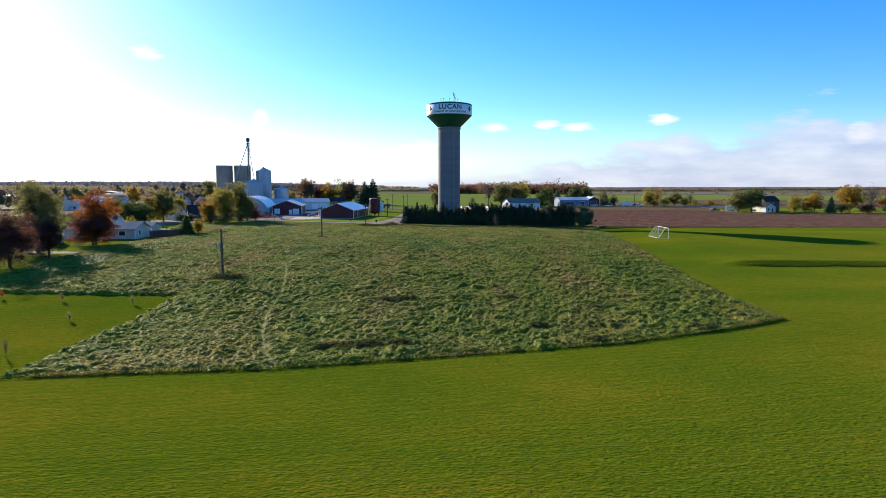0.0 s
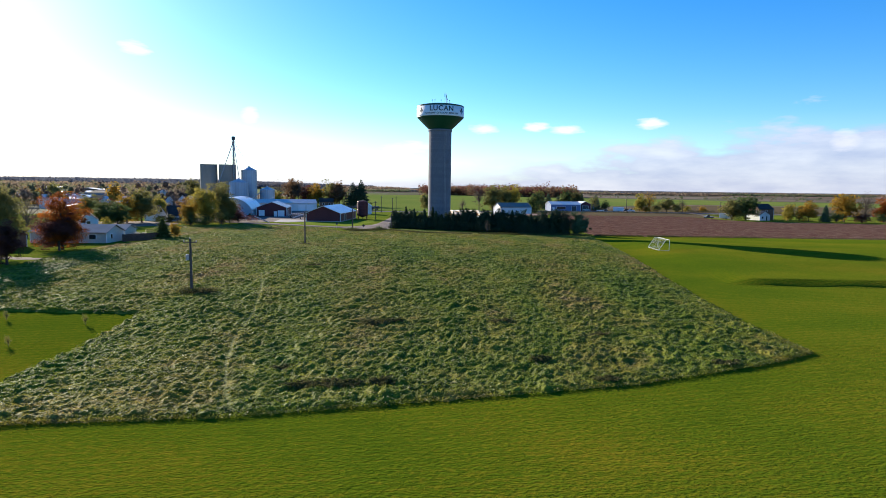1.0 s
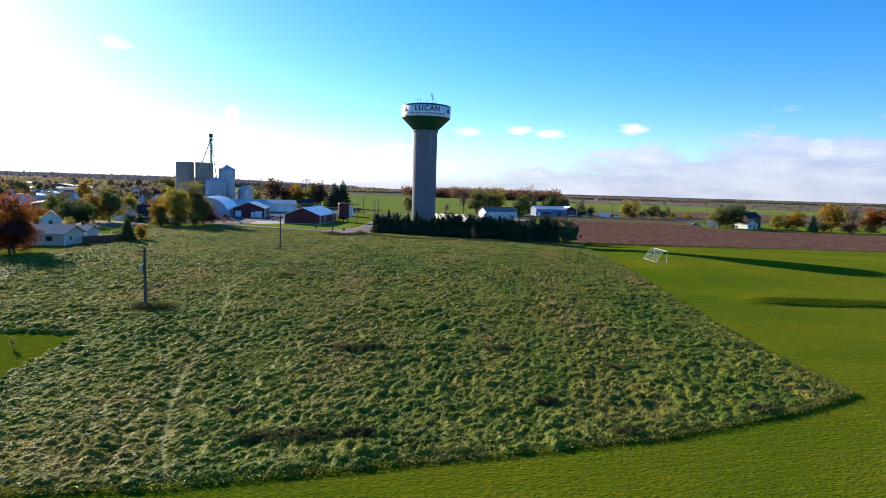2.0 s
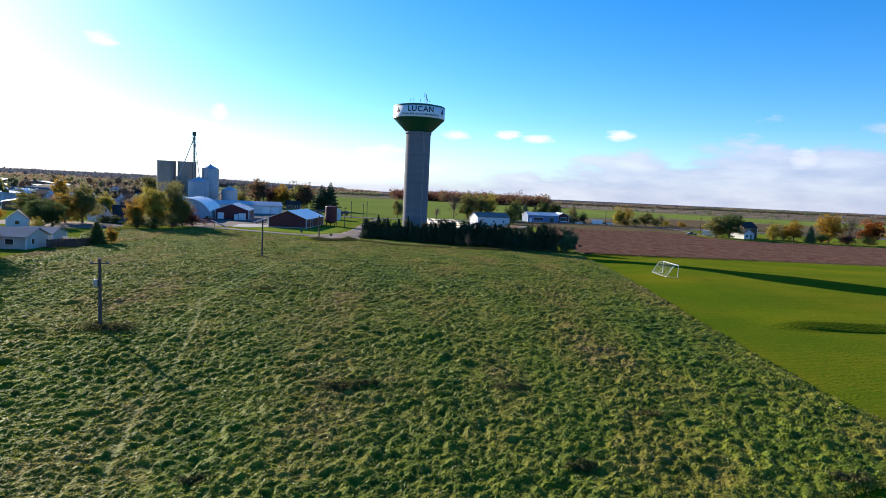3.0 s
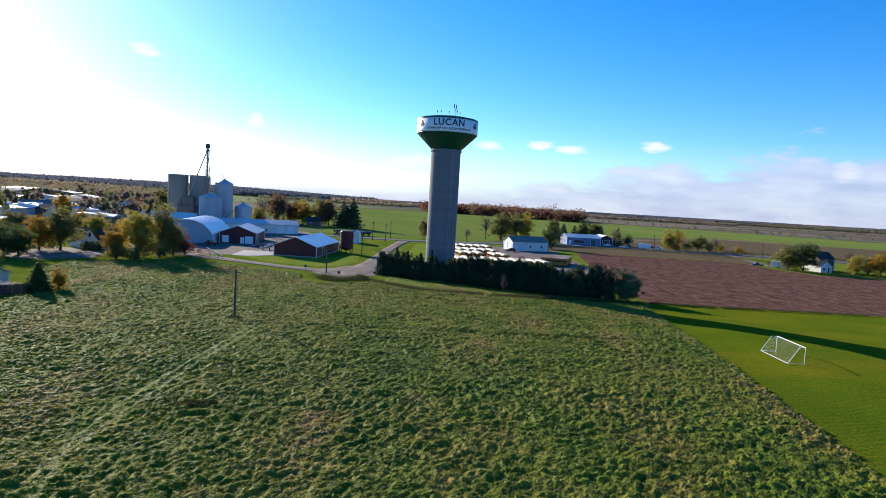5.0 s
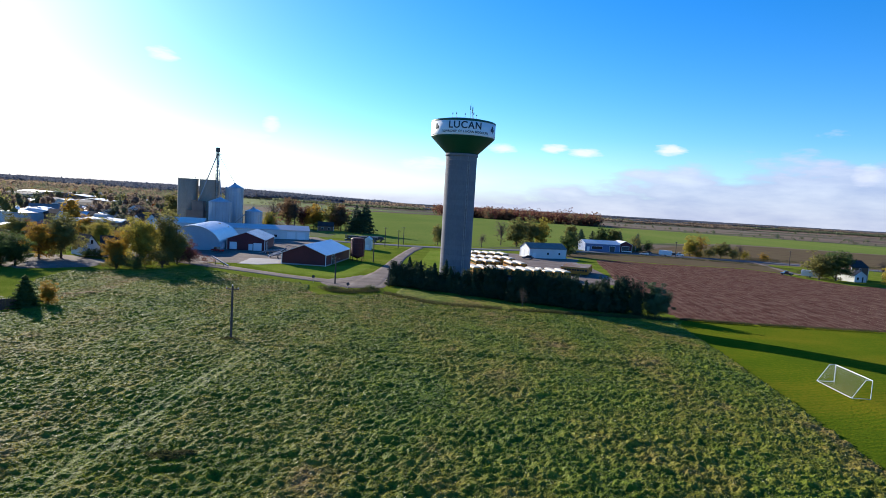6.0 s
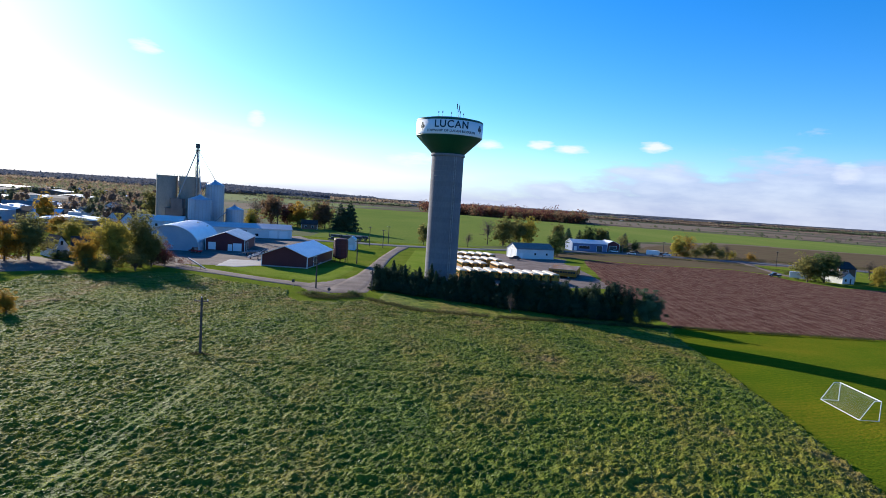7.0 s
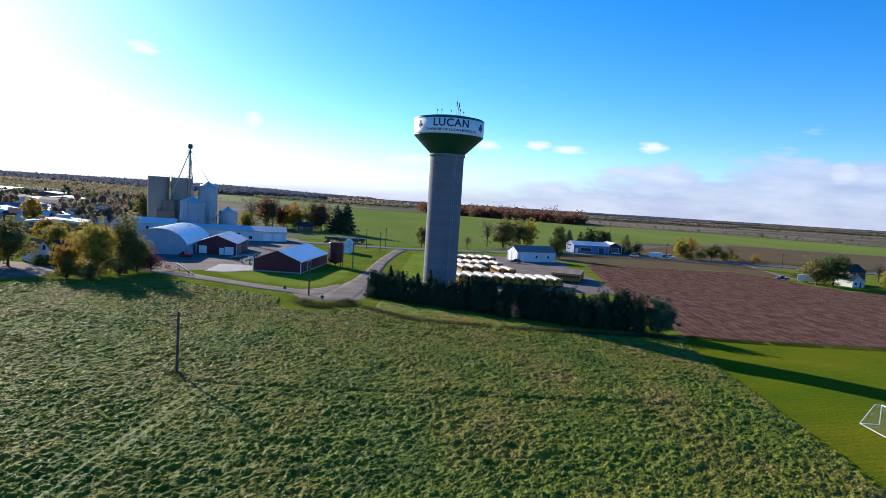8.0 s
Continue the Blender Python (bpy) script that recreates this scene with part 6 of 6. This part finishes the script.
part("head", cube(-0.9, -0.7, 39.4, 0.9, 0.7, 41.6, 0.2), M_dark, leg, "dark steel head box")
part("platform", cube(-1.3, -1.3, 38.3, 1.3, 1.3, 38.45), M_dark, leg)
for tx, ty, tz, r in ((-140.0, 373.5, 25.9, 0.05), (-137.6, 367.9, 8.6, 0.26), (-119.2, 372.6, 24.9, 0.11), (-120.6, 360, 17.6, 0.16), (-123.2, 366, 20, 0.1)):
    bm = rod(bmesh.new(), (0, 0, 38.8), (tx - LX, ty - LY, tz), r, n=6)
    part("spout", bm, M_steel, leg, "long sloping steel spout")
auger = empty("grain_auger", pose(-115, 360, 0), "long inclined grain auger against the small bin", "auger")
part("tube", rod(bmesh.new(), (0, 0, 3.8), (9.2, 4.0, 13.6), 0.22, n=8), M_steel, auger)
part("leg", rod(rod(bmesh.new(), (0, 0, 0), (0, 0, 3.9), 0.1, n=6), (4.6, 2, 0), (4.6, 2, 8.6), 0.1, n=6), M_dark, auger)
part("hopper", cube(-0.6, -0.6, 0.1, 0.6, 0.6, 0.9, 0.1), M_dark, auger)

hop = empty("hopper_tank", pose(-37.4, 268.8, 0), "dark red cylindrical hopper tank on steel legs", "tank")
part("tank", lathe([(0.4, 0.9), (1.9, 1.5), (2.2, 1.7), (2.2, 7.3), (2.0, 7.6), (0, 7.9)], 36), M_redtank, hop, smooth=False)
for k in range(8):
    a = 6.2832 * k / 8 + 0.2
    part("leg", rod(bmesh.new(), (2.24 * math.cos(a), 2.24 * math.sin(a), -0.1), (2.24 * math.cos(a), 2.24 * math.sin(a), 6.9), 0.1, n=6), M_redtank, hop)
for zz in (2.2, 3.4, 4.6, 5.8, 7.0):
    part("hoop", lathe([(2.2, zz), (2.27, zz + 0.03), (2.27, zz + 0.12), (2.2, zz + 0.15)], 36), M_redtank, hop)


# ---- poles and signs ----
def pole(x, y, h, arm=True, can=False, label="weathered wooden utility pole"):
    top = empty("utility_pole", pose(x, y, float(land(x, y)), 0, 0, 8), label, "utility pole", "utility poles")
    part("post", rod(bmesh.new(), (0, 0, -0.5), (0, 0, h), 0.185, 0.13, 12), M_pole, top)
    if arm:
        part("crossarm", cube(-0.85, -0.16, h - 0.5, 0.85, -0.05, h - 0.37, 0.01), M_pole, top)
        for k in (-0.75, 0.0, 0.75):
            part("insulator", lathe([(0.0, 0), (0.045, 0), (0.06, 0.05), (0.035, 0.12), (0.05, 0.16), (0, 0.2)], 10), M_steel, top, "small pale insulator").location = (k, -0.1, h - 0.37 if k else h)
    if can:
        part("transformer", lathe([(0, 0), (0.2, 0), (0.22, 0.04), (0.22, 0.62), (0.16, 0.72), (0, 0.75)], 16), M_steel, top, "grey pole transformer").location = (-0.36, -0.05, h * 0.62)
        part("bracket", cube(-0.3, -0.06, h * 0.66, 0, 0.02, h * 0.69), M_dark, top)
    return top


pole(-33.5, 89.2, 7.2, True, True, "weathered wooden utility pole with a grey transformer")
pole(-33.0, 148.5, 7.5)
pole(-32.4, 211.5, 6.4)
pole(-31.8, 267.5, 7.6)
pole(-37.4, 338.5, 8.6)
pole(-31.0, 334, 7.9)
pole(-31.2, 358, 8.4)
pole(106.5, 386, 8.2)
pole(159, 376, 7.4)
pole(-19.9, 213.6, 4.8, False, False, "short wooden gate post by the lane")


def sign(x, y, h, kind, label):
    top = empty("road_sign", pose(x, y, float(land(x, y)), 0, 0, 6), label, "sign")
    part("post", rod(bmesh.new(), (0, 0, -0.3), (0, 0, h), 0.04, n=6), M_steel, top)
    bm = cube(-0.31, -0.06, h - 0.31, 0.31, -0.035, h + 0.31, 0.01)
    ob = part("panel", bm, M_signdark, top)
    if kind == "diamond":
        for v in ob.data.vertices:
            u, w = v.co.x, v.co.z - h
            v.co.x, v.co.z = (u - w) * 0.72, h + (u + w) * 0.72
    return top


sign(-37.5, 211.0, 1.55, "square", "small square sign turned from the field")
sign(-27.4, 201.6, 1.6, "diamond", "dark diamond-shaped road sign on a post")
sign(89, 397, 4.2, "square", "tall roadside sign on a post")

# ---- garden fence ----
fence = empty("garden_fence", pose(-77.0, 153.6, 0.1), "weathered brown board fence behind the ranch house", "fence")
fl, fa = 9.0, math.atan2(7.4, 5.0)
n_b = 48
board = None
for k in range(n_b):
    if board is None:
        ob = part("board", cube(-0.085, -0.012, 0, 0.085, 0.012, 1.7), M_fencewood, fence)
        board = ob.data
    else:
        ob = new("board", board)
        ob.parent = fence
    s = fl * (k + 0.5) / n_b
    ob.location = (s * math.cos(fa), s * math.sin(fa), 0.05 + 0.04 * math.sin(k * 1.7))
    ob.rotation_euler = (0, 0, fa)
for k in range(5):
    s = fl * k / 4
    part("post", cube(s * math.cos(fa) - 0.06, s * math.sin(fa) + 0.03, -0.2, s * math.cos(fa) + 0.06, s * math.sin(fa) + 0.15, 1.85), M_fencewood, fence)

# ---- the football goal ----
goal = empty("football_goal", pose(44.5, 140.9, float(land(44.5, 140.9))), "white steel football goal with a slack net", "goal")
GW, GH, GD = 3.45, 2.2, 2.1
for s_, nm in ((-1, "post"), (1, "post")):
    part(nm, rod(bmesh.new(), (0, s_ * GW, -0.05), (0, s_ * GW, GH), 0.042, n=10), M_white, goal)
    part("back_stay", rod(bmesh.new(), (-0.75, s_ * GW, GH - 0.02), (-GD, s_ * GW, 0.04), 0.028, n=8), M_white, goal)
    part("top_stay", rod(bmesh.new(), (0, s_ * GW, GH), (-0.75, s_ * GW, GH - 0.02), 0.028, n=8), M_white, goal)
    part("ground_bar", rod(bmesh.new(), (0, s_ * GW, 0.05), (-GD, s_ * GW, 0.05), 0.028, n=8), M_white, goal)
part("crossbar", rod(bmesh.new(), (0, -GW, GH), (0, GW, GH), 0.045, n=10), M_white, goal)
part("back_bar", rod(bmesh.new(), (-GD, -GW, 0.05), (-GD, GW, 0.05), 0.028, n=8), M_white, goal)
bm = bmesh.new()


def net_point(u, v):
    """u along the goal, v from the crossbar to the back bar, sagging."""
    if v < 0.28:
        p = Vector((-0.75 * v / 0.28, u, GH - 0.02 * v / 0.28))
    else:
        f = (v - 0.28) / 0.72
        p = Vector((-0.75 - (GD - 0.75) * f, u, (GH - 0.02) * (1 - f) + 0.05 * f))
    sag = 0.16 * math.sin(math.pi * v) * (0.6 + 0.4 * math.sin(u * 2.1))
    return p + Vector((sag * 0.6, 0, -sag))


nu, nv = 27, 13
for i in range(nu + 1):
    u = -GW + 2 * GW * i / nu
    for j in range(nv):
        rod(bm, net_point(u, j / nv), net_point(u, (j + 1) / nv), 0.003, n=3)
for j in range(1, nv):
    for i in range(nu):
        rod(bm, net_point(-GW + 2 * GW * i / nu, j / nv), net_point(-GW + 2 * GW * (i + 1) / nu, j / nv), 0.003, n=3)
part("net", bm, M_net, goal, "white cord net")


# ---- vehicles ----
def wheel(parent, x, y, r, w):
    ob = part("wheel", lathe([(0, -w / 2), (r * 0.85, -w / 2), (r, -w / 3), (r, w / 3), (r * 0.85, w / 2), (0, w / 2)], 18), M_black, parent)
    ob.location, ob.rotation_euler = (x, y, r), (0, radians(90), 0)
    part("rim", lathe([(0, -w / 2 - 0.01), (r * 0.55, -w / 2 - 0.01), (r * 0.55, w / 2 + 0.01), (0, w / 2 + 0.01)], 14), M_steel, ob)
    return ob


BUS = []


def school_bus(x, y, turn):
    m = pose(x, y, 0.05, 0, 0, turn)
    if BUS:
        return copy_thing(BUS[0], m)
    top = empty("school_bus", m, "parked yellow school bus with a white roof", "bus", "parked school buses")
    W, L, H = 1.2, 5.0, 2.75
    body = prism(bmesh.new(), [(-W, 0.55), (W, 0.55), (W, 2.2), (W - 0.05, 2.45), (-W + 0.05, 2.45), (-W, 2.2)], -L, L - 1.3)
    part("body", body, M_bus, top)
    part("hood", prism(bmesh.new(), [(-0.95, 0.55), (0.95, 0.55), (0.95, 1.4), (0.75, 1.6), (-0.75, 1.6), (-0.95, 1.4)], L - 1.3, L), M_bus, top)
    part("roof", prism(bmesh.new(), [(-W + 0.04, 2.45), (W - 0.04, 2.45), (W - 0.25, 2.68), (0.5, 2.78), (-0.5, 2.78), (-W + 0.25, 2.68)], -L - 0.02, L - 1.28), M_busroof, top, "white painted roof")
    for k in range(10):
        for s in (-1, 1):
            part("window", cube(s * W - 0.02, -L + 0.35 + k * 0.82, 1.55, s * W + 0.02, -L + 1.02 + k * 0.82, 2.15), M_glass, top)
    part("windscreen", cube(-1.0, L - 1.32, 1.55, 1.0, L - 1.27, 2.3), M_glass, top)
    for s in (-1, 1):
        part("rear_window", cube(s * 0.75 - 0.3, -L - 0.03, 1.55, s * 0.75 + 0.3, -L + 0.02, 2.2), M_glass, top)
        part("side_rail", cube(s * W - 0.025, -L, 1.2, s * W + 0.025, L - 1.3, 1.27), M_black, top, "black rub rail")
        part("tail_light", cube(s * 1.0 - 0.1, -L - 0.03, 1.25, s * 1.0 + 0.1, -L, 1.45), M_carred, top, "red tail light")
        wheel(top, s * 1.02, -L + 2.4, 0.5, 0.3)
        wheel(top, s * 1.02, L - 0.8, 0.5, 0.3)
    part("rear_door", cube(-0.4, -L - 0.035, 0.75, 0.4, -L + 0.02, 2.3), M_bus, top)
    part("bumper", cube(-1.2, -L - 0.12, 0.5, 1.2, -L, 0.75, 0.03), M_black, top, "black bumper")
    BUS.append(top)
    return top


bus_turn = 12.7
school_bus(0.8, 251.0, bus_turn)
BUS_ROOF = next(c for c in BUS[0].children if c.name.startswith("roof")).data.copy()
BUS_ROOF.materials[0] = M_bus
for x0, y0, n in ((0.8, 251.0, 10), (2.0, 273.5, 3), (13.4, 272.5, 2), (1.8, 288.5, 5), (0.8, 308.0, 5)):
    for k in range(1 if y0 == 251.0 else 0, n):
        school_bus(x0 + 3.0 * k, y0 + 0.35 * k + 0.4 * math.sin(k * 2.3 + x0), bus_turn + 1.5 * math.sin(k * 1.9))
for k in range(5):
    ob = school_bus(33.2 + 0.9 * k, 266.5 + 3.0 * k, bus_turn + 62 + 2 * math.sin(k * 2.1))
    tagged(ob, "parked yellow school bus with a yellow roof")
    for c in ob.children:
        if c.name.startswith("roof"):
            c.data = BUS_ROOF


def car(x, y, turn, paint, label, kind="car"):
    top = empty(kind if kind != "car" else "parked_car", pose(x, y, 0.12, 0, 0, turn), label, "vehicle")
    if kind == "camper":
        part("body", cube(-1.2, -3.2, 0.5, 1.2, 3.2, 2.9, 0.25), paint, top)
        for k in (-1.6, 0.6):
            part("window", cube(1.18, k, 1.5, 1.22, k + 1.2, 2.2), M_glass, top)
        for s in (-1, 1):
            wheel(top, s * 1.05, 0, 0.38, 0.25)
        part("drawbar", cube(-0.1, 3.2, 0.45, 0.1, 4.4, 0.6), M_dark, top)
        return top
    bm = bmesh.new()
    side = [(-2.25, 0.35), (2.2, 0.35), (2.28, 0.75), (1.3, 0.95), (-2.1, 1.0), (-2.3, 0.8)]
    prism(bm, side, -0.88, 0.88)
    ob = part("body", bm, paint, top)
    ob.rotation_euler = (0, 0, radians(90))
    cab = [(-1.9, 0.97), (0.95, 0.95), (0.25, 1.5), (-1.35, 1.52)] if kind == "car" else [(-0.5, 0.97), (1.1, 0.95), (0.7, 1.65), (-0.4, 1.68)]
    ob = part("cabin", prism(bmesh.new(), cab, -0.76, 0.76), M_glass, top)
    ob.rotation_euler = (0, 0, radians(90))
    roof = [(0.22, 1.49), (-1.33, 1.51), (-1.2, 1.57), (0.1, 1.55)] if kind == "car" else [(0.68, 1.64), (-0.38, 1.67), (-0.3, 1.73), (0.6, 1.7)]
    ob = part("roof", prism(bmesh.new(), roof, -0.74, 0.74), paint, top)
    ob.rotation_euler = (0, 0, radians(90))
    for sx in (-1, 1):
        for sy in (-1.4, 1.4):
            wheel(top, sx * 0.8, sy, 0.34, 0.22)
        part("headlight", cube(sx * 0.6 - 0.18, 2.15, 0.6, sx * 0.6 + 0.18, 2.27, 0.78), M_white, top)
    return top


for x, y, tn, pt, lb, kd in ((103.5, 392.5, 60, M_carwhite, "white camper trailer parked by the road", "camper"), (110, 400, 80, M_carblue, "dark parked car by the roadside", "car"), (97, 402, 75, M_carblue, "dark parked car by the roadside", "car"),
                             (92, 391, 70, M_carwhite, "white parked car by the roadside", "car"), (113, 399, 100, M_carwhite, "white pickup parked by the road", "pickup"), (85, 400, 85, M_carwhite, "white parked car by the workshop", "car"),
                             (134.5, 313, 60, M_carwhite, "white camper trailer beside the cottage", "camper"), (128, 318, 75, M_carblue, "dark pickup on the cottage drive", "pickup"), (24, 318, 70, M_carblue, "dark parked car by the bus garage", "car"),
                             (-57, 357, 100, M_carblue, "dark farm pickup by the wagons", "pickup"), (-84, 268, 60, M_carred, "red and white pickup by the arched store", "pickup")):
    car(x, y, tn, pt, lb, kd)

# ---- wagons and farm implements ----
for x, y, tn in ((-49, 362, 85), (-47, 368, 85), (-55, 366, 88)):
    top = empty("farm_wagon", pose(x, y, 0.05, 0, 0, tn), "long dark flatbed farm wagon", "wagon", "farm wagons")
    part("bed", cube(-1.2, -5.5, 1.0, 1.2, 5.5, 1.25, 0.03), M_pole, top)
    part("rack", cube(-1.2, 5.3, 1.25, 1.2, 5.45, 2.6), M_dark, top)
    part("load", cube(-1.1, -5.0, 1.25, 1.1, 4.6, 2.3, 0.12), M_dark, top, "dark stacked load")
    for s in (-1, 1):
        for yy in (-3.8, 3.8):
            wheel(top, s * 1.0, yy, 0.45, 0.28)
for x, y, tn, n in ((-63, 262, 20, 5), (-67, 270, -30, 5), (-64, 278, 60, 4)):
    top = empty("farm_implement", pose(x, y, 0.05, 0, 0, tn), "folded steel farm implement parked in the yard", "implement")
    part("frame", cube(-0.12, -3.5, 0.9, 0.12, 3.5, 1.15), M_dark, top)
    for k in range(n):
        part("arm", rod(bmesh.new(), (-2.0, -3 + 1.4 * k, 0.5), (2.0, -2.6 + 1.4 * k, 2.0), 0.08, n=6), M_steel, top)
    for s in (-1, 1):
        wheel(top, s * 1.1, 0, 0.5, 0.3)
conv = empty("field_conveyor", pose(-68.5, 232, 0.05, 0, 0, -40), "long grey conveyor lying by the trees", "conveyor")
part("tube", rod(bmesh.new(), (-4.5, 0, 2.2), (4.5, 0, 0.5), 0.2, n=8), M_steel, conv)
for k in (-2.5, 2):
    part("leg", rod(bmesh.new(), (k, 0, 0), (k, 0, 1.3), 0.07, n=6), M_dark, conv)
tree("shrub", "shrub", "green", -22.8, 204.2, 1.6, 1.4, "dark low bush on the lane's island", 1)
tree("shrub", "shrub", "green", -30.8, 201.0, 1.3, 1.7, "dark low bush on the lane's island", 1)
